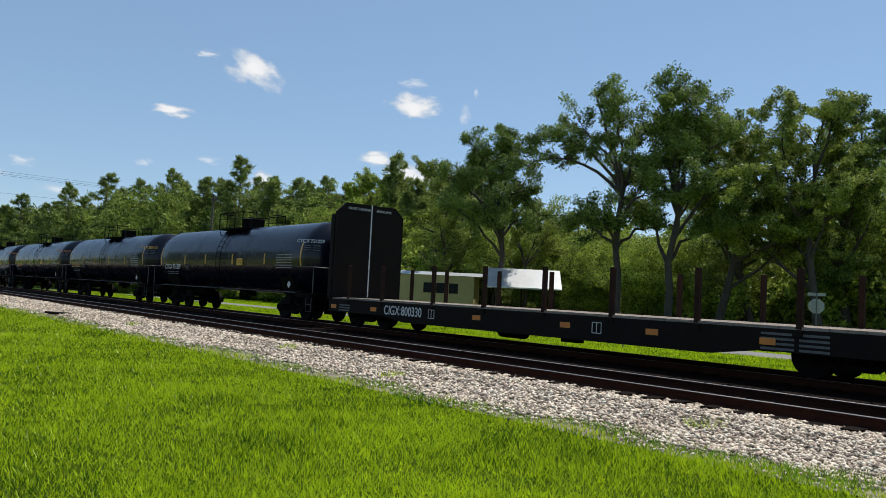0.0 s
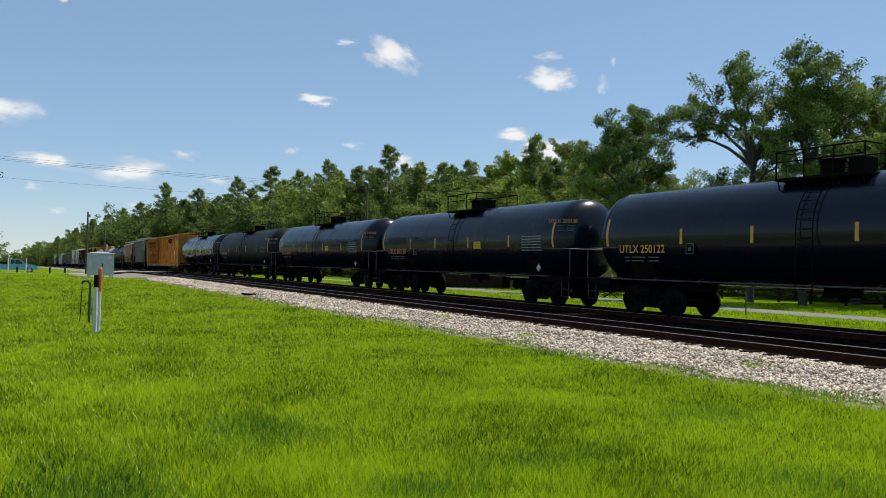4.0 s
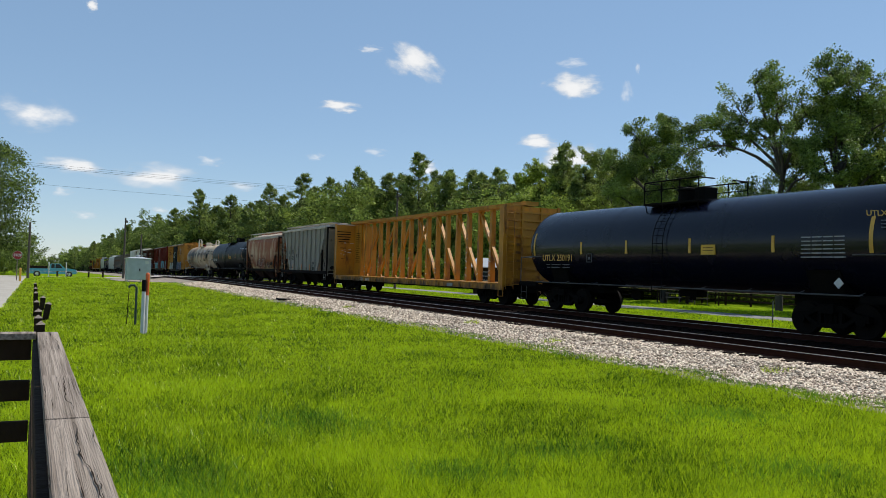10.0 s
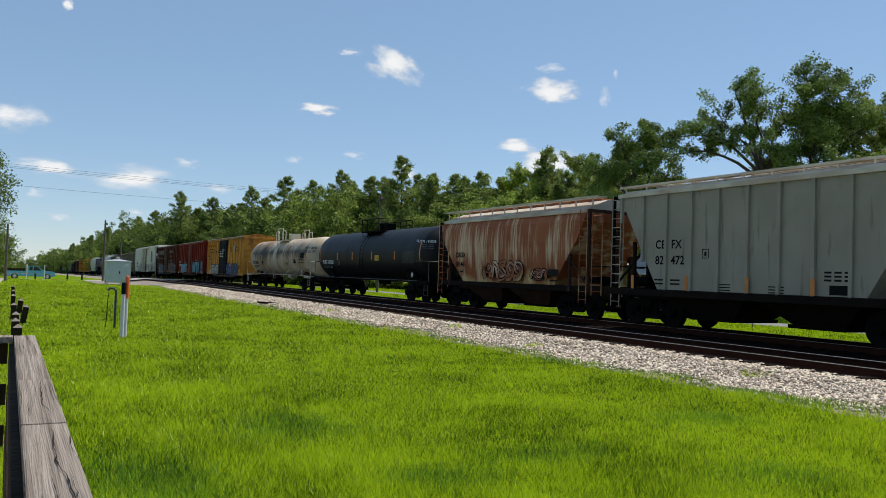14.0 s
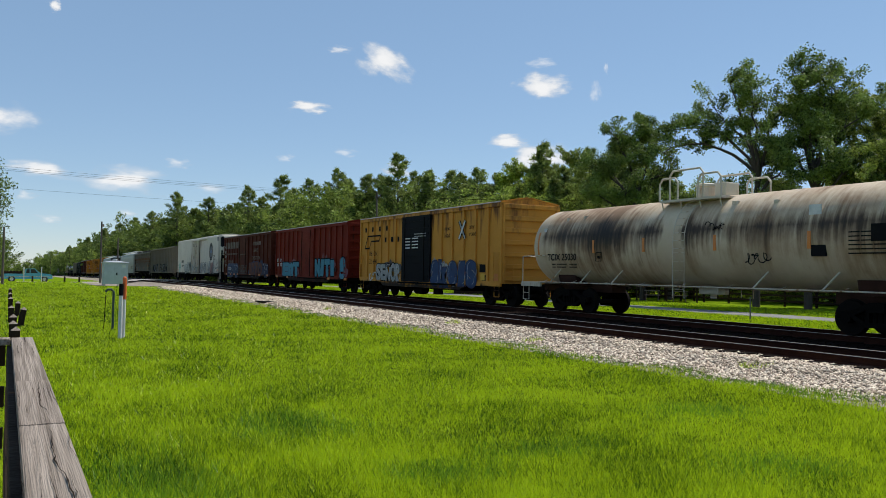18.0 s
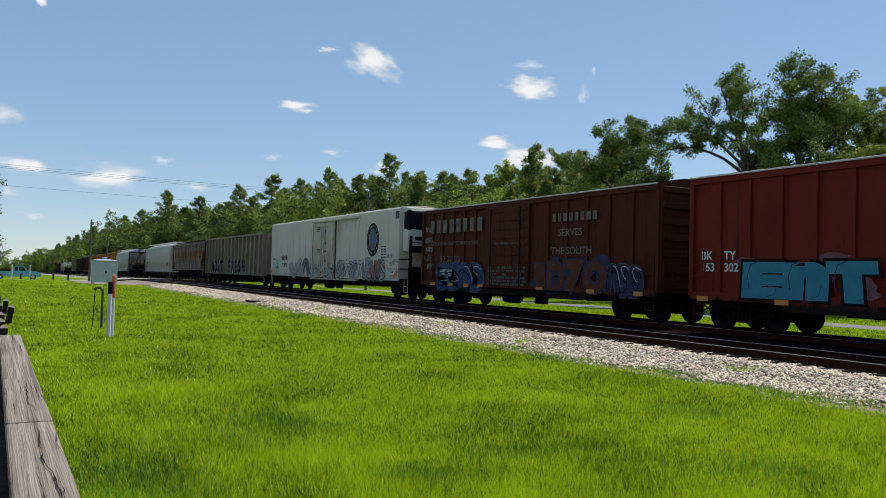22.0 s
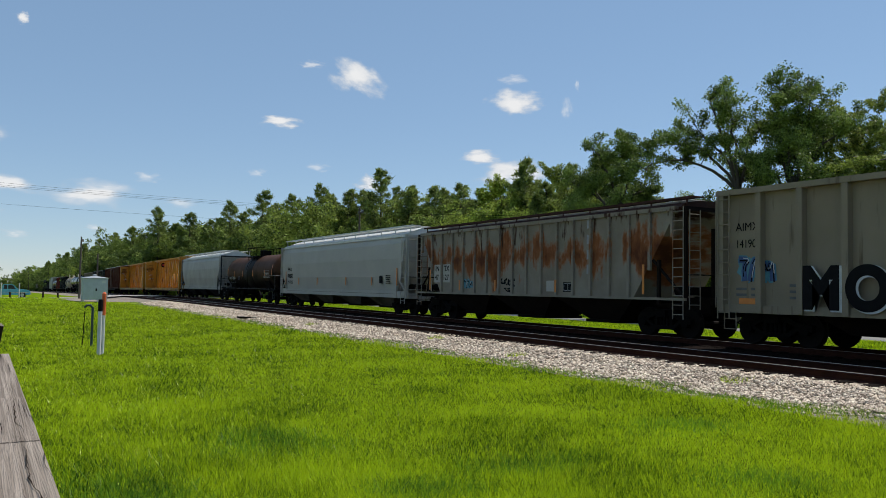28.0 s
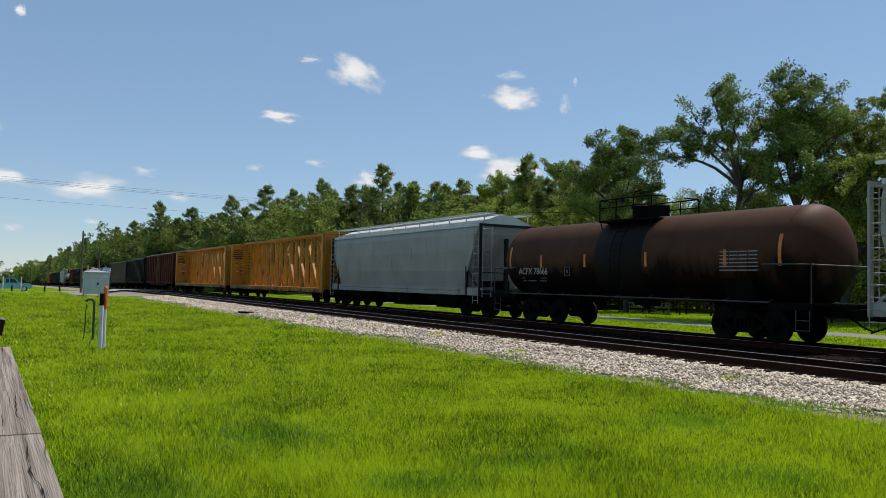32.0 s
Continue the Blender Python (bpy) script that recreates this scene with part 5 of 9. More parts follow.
    # end frames: slope sheets' stiffeners, corner posts, ladders, platforms
    for s in (-1, 1):
        bm = bmesh.new()
        for k in (-1, 1):
            for y in (e - 0.06, e - 1.15):
                box(bm, k * (w - 0.02) - 0.05, k * (w - 0.02) + 0.05, s * y - 0.05, s * y + 0.05, sill - 0.2, eave if y > e - 0.5 else eave - 1.6)
            tube(bm, (k * (w - 0.05), s * (e - 0.1), sill), (k * (w - 0.05), s * (e - 1.9), sill + 1.6), 0.045, n=6)
        box(bm, -w, w, s * (e - 0.05) - 0.06, s * (e - 0.05) + 0.06, sill - 0.22, sill + 0.04)
        box(bm, -w, w, s * (e - 0.05) - 0.05, s * (e - 0.05) + 0.05, eave - 0.12, eave)
        box(bm, -0.35, 0.35, *sorted((s * (e - 0.1), s * (e - 3.4))), 0.75, 1.05)
        box(bm, -0.08, 0.08, *sorted((s * (e - 0.2), s * (e - 0.32))), 1.0, eave - 0.6)
        part("end_frame", bm, end_paint or paint, c)
        ladder(c, s * (e - 0.08), s * (e - 0.5), -(w + 0.06), 0.6, eave, 12, paint)
        ladder(c, -1.4, -0.95, s * (e + 0.04), 0.9, eave - 0.1, 11, paint, axis="x")
        bm = bmesh.new()
        spin(bm, [(s * (e - 0.75) - 0.35, 0.16), (s * (e - 0.75) + 0.35, 0.16)], (-0.7, 0, 1.45), "y", 12)
        box(bm, -0.3, 0.3, s * (e - 0.6) - 0.2, s * (e - 0.6) + 0.2, 1.1, 1.6, 0.03)
        tube(bm, (-1.3, s * (e - 0.2), 1.95), (1.3, s * (e - 0.2), 1.95), 0.02, n=5)
        part("brake_gear", bm, IRON, c)
    return c


def center_beam(s0, s1, label, number=""):
    c = car("center_beam_flat_car", s0, s1, label, "flat car", 2.85)
    e = c["half"] - 1.03
    deck, top = 0.93, 4.46
    for s in (-1, 1):
        bm = bmesh.new()
        box(bm, s * 1.4 - 0.06, s * 1.4 + 0.06, -e, e, 0.69, deck)
        part("side_sill", bm, YELLOW, c)
        for y in [i * 1.2 for i in range(-8, 9)]:
            bm = bmesh.new()
            xa, xb = sorted((s * 1.46, s * 1.5))
            box(bm, xa, xb, y - 0.1, y + 0.1, 0.72, deck - 0.06)
            part("winch_pocket", bm, YELLOW, c)
    bm = bmesh.new()
    box(bm, -0.34, 0.34, -e, e, 0.6, deck - 0.02)
    part("center_sill", bm, IRON, c)
    n = 44
    bm = bmesh.new()
    box(bm, -1.5, 1.5, -e / n + 0.01, e / n - 0.01, deck, deck + 0.05)
    me = mesh_of("deck_plate", bm, YELLOW)
    for i in range(n):
        shared("deck_plate", me, c, pose(0, -e + (i + 0.5) * 2 * e / n, 0))
    for s in (-1, 1):
        bm = bmesh.new()
        ya, yb = sorted((s * e, s * (e - 0.3)))
        box(bm, -1.48, 1.48, ya, yb, deck + 0.05, top - 0.05)
        bh = part("bulkhead", bm, YELLOW, c)
        for i in range(9):
            z = deck + 0.3 + i * 0.36
            bm = bmesh.new()
            y2a, y2b = sorted((s * e, s * (e + 0.07)))
            box(bm, -1.35, 1.35, y2a, y2b, z, z + 0.1)
            part("bulkhead_rib", bm, YELLOW, bh)
        for k in (-1, 1):
            bm = bmesh.new()
            box(bm, k * 1.42 - 0.07, k * 1.42 + 0.07, *sorted((s * (e + 0.08), s * (e + 0.001))), deck - 0.1, top)
            part("corner_post", bm, YELLOW, bh)
        for k in (-0.5, 0.5):
            bm = bmesh.new()
            box(bm, k - 0.05, k + 0.05, *sorted((s * (e + 0.09), s * (e + 0.001))), deck, top - 0.05)
            part("stiffener", bm, YELLOW, bh)
        ladder(c, -1.36, -0.98, s * (e + 0.16), deck - 0.2, top - 0.2, 11, YELLOW, axis="x")
        bm = bmesh.new()
        spin(bm, [(s * (e + 0.12), 0.24), (s * (e + 0.15), 0.26), (s * (e + 0.18), 0.24)], (0.85, 0, 1.9), "y", 16)
        part("hand_brake", bm, IRON, c)
        bm = bmesh.new()
        ya, yb = sorted((s * (e - 0.3), s * 9.5))
        box(bm, -0.16, 0.16, ya, yb, deck + 0.05, top)
        part("center_panel", bm, YELLOW, c)
    bm = bmesh.new()
    prism(bm, [(-0.34, top + 0.03), (-0.2, top), (0.2, top), (0.34, top + 0.03), (0.36, top + 0.2), (-0.36, top + 0.2)], -e, e)
    part("top_chord", bm, YELLOW, c)
    span, m = 8.85, 15
    step = 2 * span / m
    rnd = random.Random(round(s0))
    for i in range(m + 1):
        y = -span + i * step
        bm = bmesh.new()
        k = 0.105 if i % 2 else 0.085
        prism(bm, [(-0.14, deck + 0.05), (0.14, deck + 0.05), (0.1, top), (-0.1, top)], y - k, y + k)
        col = part("column", bm, YELLOW, c)
        for j in range(rnd.randint(2, 7) if i % 2 else rnd.randint(0, 2)):
            z = deck + 0.35 + j * 0.3 + rnd.uniform(-0.1, 0.1)
            q, w, hh = rnd.uniform(-0.08, 0.1), rnd.uniform(0.05, k), rnd.uniform(0.02, 0.06)
            o = -0.142 + 0.04 * (z - deck) / (top - deck) - 0.004
            bm = bmesh.new()
            bm.faces.new([bm.verts.new((o, y + g * w, z + h2 + (q if g > 0 else 0))) for g, h2 in ((-1, 0), (1, 0), (1, hh), (-1, hh))])
            part("strap_mark", bm, MARKW, col, "pale scuff")
    # braces span two panels and lean towards the middle of the car
    braces = [(i, i + 2) for i in (0, 2, 4, 6)] + [(m - i, m - i - 2) for i in (0, 2, 4, 6)]
    spans = [(-span + p * step, -span + q * step, 0.078) for p, q in braces] + [(-span, -9.5, 0.055), (span, 9.5, 0.055)]
    for lo, hi, wide in spans:
        bm = bmesh.new()
        d = Vector((0, hi - lo, top - deck - 0.3)).normalized()
        u = Vector((0, -d.z, d.y)) * wide
        vs = [bm.verts.new((xx, p[0] + u.y * o, p[1] + u.z * o)) for p in ((lo, deck + 0.1), (hi, top - 0.05)) for o in (-1, 1) for xx in ((-0.08, 0.08) if hi > lo else (-0.065, 0.065))]
        for q in ((0, 1, 3, 2), (4, 6, 7, 5), (0, 4, 5, 1), (2, 3, 7, 6), (0, 2, 6, 4), (1, 5, 7, 3)):
            bm.faces.new([vs[j] for j in q])
        bmesh.ops.recalc_face_normals(bm, faces=bm.faces[:])
        part("diagonal_brace", bm, YELLOW, c)
        for y, z, sg in ((lo, deck + 0.05, 1), (hi, top, -1)):
            o = 0.5 if hi > lo else -0.5
            bm = bmesh.new()
            prism(bm, [(y, z), (y + sg * o * 0.7, z), (y, z + sg * 0.45)], -0.03, 0.03, "x")
            part("gusset", bm, YELLOW, c)
    # scuffed paper strips and print on the inner face of the far bulkhead
    for i in range(16):
        z, x, w = deck + 1.05 + rnd.uniform(0, 1.3), rnd.uniform(-1.3, -0.5), rnd.uniform(0.08, 0.3)
        bm = bmesh.new()
        q, hh = rnd.uniform(-0.02, 0.02), rnd.uniform(0.02, 0.05)
        y = e - 0.304
        bm.faces.new([bm.verts.new(p) for p in ((x, y, z), (x + w, y, z + q), (x + w, y, z + q + hh), (x, y, z + hh))])
        part("strap_mark", bm, MARKW if i % 3 else BAND, c, "torn pale strip")
    for i in range(5):
        bm = bmesh.new()
        w = rnd.uniform(0.3, 0.5)
        box(bm, -0.95 - w, -0.95 + w, e - 0.305, e - 0.3, top - 0.55 - 0.17 * i, top - 0.49 - 0.17 * i)
        part("stencil_mark", bm, BAND, c)
    if number:
        words(number.split()[0], 0.17, MARKW, c, (-1.51, 6.05, 0.73), squeeze=0.9, bold=0.005)
        words(number.split()[1], 0.17, MARKW, c, (-1.51, 5.11, 0.73), squeeze=0.9, bold=0.005)
    for s in (-1, 1):
        rows = []
        for i in range(16):
            rows += [(s * 10.1 + 0.38 + rnd.uniform(-0.06, 0.06), deck + 0.95 + 0.13 * i, rnd.uniform(0.5, 0.75), 0.04)]
        bars(c, rows, BAND, -0.164, "stencil_panel", "small stencilled print")
    bm = bmesh.new()
    box(bm, -1.51, -1.5, -6.5, -5.9, 0.72, 0.88)
    part("owner_plate", bm, MARKS, c, "worn pale plate")
    steps(c, 1.42, YELLOW, 0.9)
    return c


def bulkhead_flat(s0, s1, label, number):
    c = car("bulkhead_flat_car", s0, s1, label, "flat car", 2.5)
    e = c["half"] - 0.75
    deck = 0.98
    bm = bmesh.new()
    for s in (-1, 1):
        prism(bm, [(-e, 0.52), (-e + 3.4, 0.52), (-e + 4.6, 0.36), (e - 4.6, 0.36), (e - 3.4, 0.52), (e, 0.52), (e, deck), (-e, deck)], s * 1.4 - 0.06, s * 1.4 + 0.06, "x")
    box(bm, -0.34, 0.34, -e, e, 0.6, deck - 0.02)
    part("side_sill", bm, FLATP, c)
    bm = bmesh.new()
    n = 60
    for i in range(n):
        y = -e + (i + 0.5) * 2 * e / n
        box(bm, -1.44, 1.44, y - e / n + 0.008, y + e / n - 0.008, deck, deck + 0.06)
    part("plank_deck", bm, WOODG, c, "weathered timber deck")
    for s in (-1, 1):
        bm = bmesh.new()
        yy = s * (e - 0.25)
        prism(bm, [(-1.5, deck + 0.05), (1.5, deck + 0.05), (1.5, 4.2), (1.12, 4.56), (-1.12, 4.56), (-1.5, 4.2)], yy - 0.07, yy + 0.07)
        part("bulkhead", bm, FLATP, c, "tall dark steel bulkhead")
        bm = bmesh.new()
        for k in (-1, 1):
            box(bm, k * 1.46 - 0.07, k * 1.46 + 0.07, *sorted((yy + s * 0.07, yy + s * 0.3)), deck, 4.1)
            prism(bm, [(yy + s * 0.07, 3.9), (yy + s * 0.3, deck), (yy + s * 0.07, deck)], k * 1.2 - 0.05, k * 1.2 + 0.05, "x")
        for z in (1.6, 2.3, 3.0, 3.7):
            box(bm, -1.45, 1.45, *sorted((yy + s * 0.07, yy + s * 0.17)), z, z + 0.12)
        part("bulkhead_brace", bm, FLATP, c)
        bm = bmesh.new()
        box(bm, -0.02, 0.03, *sorted((yy - s * 0.07, yy - s * 0.075)), deck + 0.1, 4.56)
        part("white_line", bm, MARKW, c)
    words("CAR NOT TO BE LOADED", 0.1, MARKW, c, (-1.05, e - 0.326, 4.32), turn=BACK, squeeze=0.62)
    words("ABOVE BULKHEAD", 0.1, MARKW, c, (0.2, e - 0.326, 4.32), turn=BACK, squeeze=0.62)
    for y in (8.9, 6.85, 4.1, 1.75, -0.6, -2.85, -5.2, -7.5):
        for k in (-1, 1):
            bm = bmesh.new()
            box(bm, k * 1.4 - 0.05, k * 1.4 + 0.05, y - 0.06, y + 0.06, 0.99, 2.2, 0.01)
            st = part("stake", bm, STAKE, c)
            bm = bmesh.new()
            box(bm, k * 1.47 - 0.03, k * 1.47 + 0.03, y - 0.1, y + 0.1, 0.84, 0.975)
            part("stake_pocket", bm, FLATP, st)
    words(number, 0.31, MARKW, c, (-1.468, 6.6, 0.58), squeeze=0.86, bold=0.005)
    for y in (9.95, 7.4, 2.15, -1.25, -3.9, -6.7, -9.3):
        bm = bmesh.new()
        box(bm, -1.468, -1.46, y - 0.34, y, 0.64, 0.78)
        part("reflector_strip", bm, MARKO, c, "orange reflective strip")
    bars(c, [(e - 0.7 - 0.02 * i, 0.57 + 0.09 * i, 0.7, 0.05) for i in range(3)] + [(e - 4.3, 0.6 + 0.14 * i, 0.4, 0.06) for i in range(2)] + [(e - 4.9, 0.6 + 0.14 * i, 0.3, 0.06) for i in range(2)]
         + [(-e + 3.4, 0.55 + 0.1 * i, 0.7, 0.05) for i in range(4)] + [(-e + 2.6, 0.55 + 0.1 * i, 0.6, 0.05) for i in range(4)], MARKG, -1.462)
    bm = bmesh.new()
    for y in (e - 5.9, -2.3):
        for a in ((0, 0.3, 0, 0.02), (0, 0.3, 0.26, 0.28), (0, 0.02, 0, 0.28), (0.28, 0.3, 0, 0.28), (0.14, 0.16, 0, 0.28)):
            box(bm, -1.466, -1.46, y - a[1], y - a[0], 0.56 + a[2], 0.56 + a[3])
    part("stencil_panel", bm, MARKW, c)["kind"] = "stuff"
    steps(c, 1.42, FLATP, 0.75)
    underframe(c, 1.2, 0.7, 0.9, 0.9)
    return c


def gondola(s0, s1, paint, label, eave=4.2, sill=1.0, ribs=17, end_bars=9):
    """A tall ribbed open hopper car with a flat bottom edge."""
    c = car("open_hopper_car", s0, s1, label, "hopper car", 2.1)
    e, w = c["half"] - 0.7, 1.42
    for s in (-1, 1):
        bm = bmesh.new()
        box(bm, s * w - 0.03, s * w + 0.03, -e, e, sill, eave)
        part("side_sheet", bm, paint, c)
        bm = bmesh.new()
        box(bm, -w, w, s * e - 0.03, s * e + 0.03, sill + 0.5, eave)
        part("end_sheet", bm, paint, c)
    bm = bmesh.new()
    box(bm, -w, w, -e, e, sill, sill + 0.06)
    part("floor_sheet", bm, paint, c)
    for s in (-1, 1):
        bm = bmesh.new()
        box(bm, s * (w + 0.1) - 0.15, s * (w + 0.1) + 0.15, -e - 0.05, e + 0.05, eave - 0.06, eave + 0.09)
        box(bm, s * (w + 0.05) - 0.1, s * (w + 0.05) + 0.1, -e, e, sill - 0.12, sill + 0.1)
        box(bm, -w, w, s * e - 0.1, s * e + 0.1, eave - 0.08, eave + 0.09)
        for i in range(end_bars):
            z = sill + 0.3 + i * (eave - sill - 0.5) / (end_bars - 1)
            box(bm, -w + 0.03, w - 0.03, *sorted((s * e, s * (e + 0.22))), z - 0.07, z + 0.07)
        for k in (-1, 1):
            box(bm, k * (w - 0.08) - 0.1, k * (w - 0.08) + 0.1, *sorted((s * e, s * (e + 0.21))), sill + 0.3, eave)
        part("top_chord", bm, paint, c)
    side_posts(c, [-e + 0.12 + i * (2 * e - 0.24) / (ribs - 1) for i in range(ribs)], w + 0.02, sill - 0.1, eave, paint, w=0.17, depth=0.21)
    for i in range(4):
        bm = bmesh.new()
        y = -e + 4.0 + i * (2 * e - 8.0) / 3
        top = [bm.verts.new(q) for q in ((-1.3, y - 1.4, sill), (1.3, y - 1.4, sill), (1.3, y + 1.4, sill), (-1.3, y + 1.4, sill))]
        bot = [bm.verts.new(q) for q in ((-0.7, y - 0.6, 0.4), (0.7, y - 0.6, 0.4), (0.7, y + 0.6, 0.4), (-0.7, y + 0.6, 0.4))]
        for j in range(4):
            bm.faces.new((top[j], top[(j + 1) % 4], bot[(j + 1) % 4], bot[j]))
        bm.faces.new(bot)
        bmesh.ops.recalc_face_normals(bm, faces=bm.faces[:])
        part("hopper_bay", bm, BAYDARK, c)
    underframe(c, 0.6, 0.8, 1.02, 0.75)
    steps(c, w + 0.05, paint, 0.7)
    for s in (-1, 1):
        ladder(c, s * (e - 0.05), s * (e - 0.45), -(w + 0.27), sill - 0.3, eave, 10, paint)
        ladder(c, -1.4, -1.0, s * (e + 0.27), sill, eave - 0.1, 9, paint, axis="x")
    return c


def reefer(s0, s1, label):
    c = car("refrigerator_car", s0, s1, label, "reefer car", 2.6)
    half = c["half"]
    ya, yb = -half + 2.0, half - 0.8          # box; its front platform carries the cooling unit
    w, sill, eave = 1.48, 0.98, 4.85
    bm = bmesh.new()
    prism(bm, [(-w, sill), (w, sill), (w, eave - 0.08), (w - 0.08, eave), (0, eave + 0.14), (-w + 0.08, eave), (-w, eave - 0.08)], ya, yb)
    part("body", bm, WHITE, c)
    bm = bmesh.new()
    for i in range(16):
        y = ya + 0.4 + i * (yb - ya - 0.8) / 15
        prism(bm, [(-w + 0.2, eave), (-w + 0.3, eave + 0.055), (0, eave + 0.165), (w - 0.3, eave + 0.055), (w - 0.2, eave), (0, eave + 0.1)], y - 0.12, y + 0.12)
    part("roof_rib", bm, WHITE, c)
    for s in (-1, 1):
        bm = bmesh.new()
        d0, d1 = -1.62, 2.12
        xa, xb = sorted((s * (w + 0.02), s * (w + 0.1)))
        box(bm, xa, xb, d0, d1, sill, eave - 0.35)
        dr = part("door", bm, CREAM, c, "cream plug door with bars")
        bm = bmesh.new()
        xa, xb = sorted((s * (w + 0.1), s * (w + 0.15)))
        for z in (1.35, 2.35, 3.35, 4.3):
            box(bm, xa, xb, d0, d1, z, z + 0.1)
        for y in (d0, (d0 + d1) / 2 - 0.35, (d0 + d1) / 2 + 0.35, d1):
            tube(bm, (s * (w + 0.16), y, sill + 0.05), (s * (w + 0.16), y, eave - 0.4), 0.035, n=6)
        part("door_bar", bm, CREAM, dr)
        bm = bmesh.new()
        for y in (d0 - 0.03, d1 + 0.03):
            box(bm, *sorted((s * (w + 0.002), s * (w + 0.06))), y - 0.02, y + 0.02, sill, eave - 0.3)
        for y in ((d0 + d1) / 2 - 0.05, (d0 + d1) / 2 + 0.05):
            box(bm, *sorted((s * (w + 0.101), s * (w + 0.106))), y - 0.008, y + 0.008, sill, eave - 0.36)
        for z in (1.5, 2.0, 2.6, 3.1, 3.9):
            box(bm, *sorted((s * (w + 0.101), s * (w + 0.17))), (d0 + d1) / 2 - 0.42, (d0 + d1) / 2 - 0.28, z, z + 0.07)
        part("door_seal", bm, DARKRUST, dr, "dark seams and catches of the door")["kind"] = "stuff"
        bm = bmesh.new()
        xa, xb = sorted((s * (w + 0.02), s * (w + 0.2)))
        box(bm, xa, xb, -5.4, d1 + 0.2, eave - 0.33, eave - 0.24)
        box(bm, xa, xb, -5.4, d1 + 0.2, sill - 0.12, sill - 0.04)
        part("door_track", bm, CREAM, c)
    # cooling unit on the front platform
    e = half - 0.75
    bm = bmesh.new()
    box(bm, -1.4, 1.4, -e, ya, 0.98, 1.1)
    for k in (-1, 1):
        box(bm, k * 1.38 - 0.06, k * 1.38 + 0.06, -e, -e + 0.12, 0.9, 3.3)
        tube(bm, (k * 1.38, -e, 2.1), (k * 1.38, ya, 2.1), 0.03)
        tube(bm, (k * 1.38, -e, 1.6), (k * 1.38, ya, 1.6), 0.03)
    box(bm, -1.4, 1.4, -e, -e + 0.1, 2.45, 2.8)
    part("front_platform", bm, IRON, c)
    bm = bmesh.new()
    box(bm, -1.32, 1.32, ya - 0.72, ya - 0.003, 2.5, 4.82, 0.2)
    u = part("cooling_unit", bm, WHITE, c, "white cooling unit with black upper panel")
    bm = bmesh.new()
    box(bm, -1.335, 0.12, ya - 0.742, ya - 0.12, 3.58, 4.7, 0.16)
    part("unit_grille", bm, NAVY, u, "black upper panel")
    bm = bmesh.new()
    box(bm, 0.2, 0.75, ya - 0.735, ya - 0.71, 3.95, 4.4)
    part("unit_plate", bm, MARKB, u, "blue plate")
    for place in ((-w - 0.006, -w - 0.002, ya + 0.03, ya + 0.48), (1.24, 1.31, ya - 0.735, ya - 0.722)):
        bm = bmesh.new()
        box(bm, *place, 4.24, 4.64)
        n = part("notice", bm, NAVYP, c, "dark blue notice with small print")
        if place[0] > 0:
            continue
        bm = bmesh.new()
        for k in range(4):
            box(bm, place[0] - 0.003, place[0] - 0.0015, place[2] + 0.05, place[3] - 0.06, 4.3 + 0.08 * k, 4.318 + 0.08 * k)
        part("small_print", bm, MARKS, n)["kind"] = "stuff"
    bm = bmesh.new()
    box(bm, -1.2, 1.2, ya - 0.735, ya - 0.72, 2.95, 3.0)
    box(bm, -0.9, -0.5, ya - 0.735, ya - 0.72, 3.1, 3.3)
    part("unit_seam", bm, MARKK, u)
    bm = bmesh.new()
    box(bm, -0.95, 0.95, ya - 0.5, ya - 0.003, 1.75, 2.48)
    part("unit_base", bm, CREAM, u)
    bm = bmesh.new()
    box(bm, -0.9, 0.9, ya - 0.6, ya - 0.003, 1.1, 1.72)
    spin(bm, [(ya - 0.95, 0.35), (ya - 0.7, 0.35)], (-0.2, 0, 1.5), "y", 16)
    part("fuel_and_engine", bm, IRON, u)
    # round emblem: black disc, pale ring of small print, dark centre with a blue cross
    def disc(r, x, m, label):
        bm = bmesh.new()
        bm.faces.new([bm.verts.new((-w - x, -7.25 + 0.84 * r * math.cos(a), 3.21 + 0.93 * r * math.sin(a))) for a in [2 * math.pi * i / 48 for i in range(48)]])
        part("emblem", bm, m, c, label)
    disc(1.0, 0.004, MARKK, "black oval emblem")
    disc(0.645, 0.006, MARKS, "grey ring")
    disc(0.61, 0.008, MARKG, "grey centre of the emblem")
    for i in range(24):
        a = 2 * math.pi * (i + 0.5) / 24
        bm = bmesh.new()
        y, z = -7.25 + 0.84 * 0.83 * math.cos(a), 3.21 + 0.93 * 0.83 * math.sin(a)
        box(bm, -w - 0.009, -w - 0.006, y - 0.045, y + 0.045, z - 0.06, z + 0.06)
        part("emblem_print", bm, FADED if i % 2 else MARKS, c)
    bm = bmesh.new()
    box(bm, -w - 0.012, -w - 0.009, -7.37, -7.13, 2.68, 3.74)
    box(bm, -w - 0.0125, -w - 0.009, -7.74, -6.76, 3.06, 3.34)
    part("emblem_cross", bm, MARKB, c)
    rnd = random.Random(12)
    for i in range(12):
        y = -7.9 + 0.11 * i
        q = 2.42 + 0.5 * ((y + 7.25) / 0.75) ** 2 * 0.6
        bm = bmesh.new()
        bm.faces.new([bm.verts.new((-w - 0.0035, p, r)) for p, r in ((y - 0.06, q + 0.1), (y + 0.06, q + 0.1), (y + 0.01, q - rnd.uniform(0.1, 0.45)), (y - 0.01, q - 0.1))])
        part("paint_run", bm, MARKG, c, "grey run of spray paint")
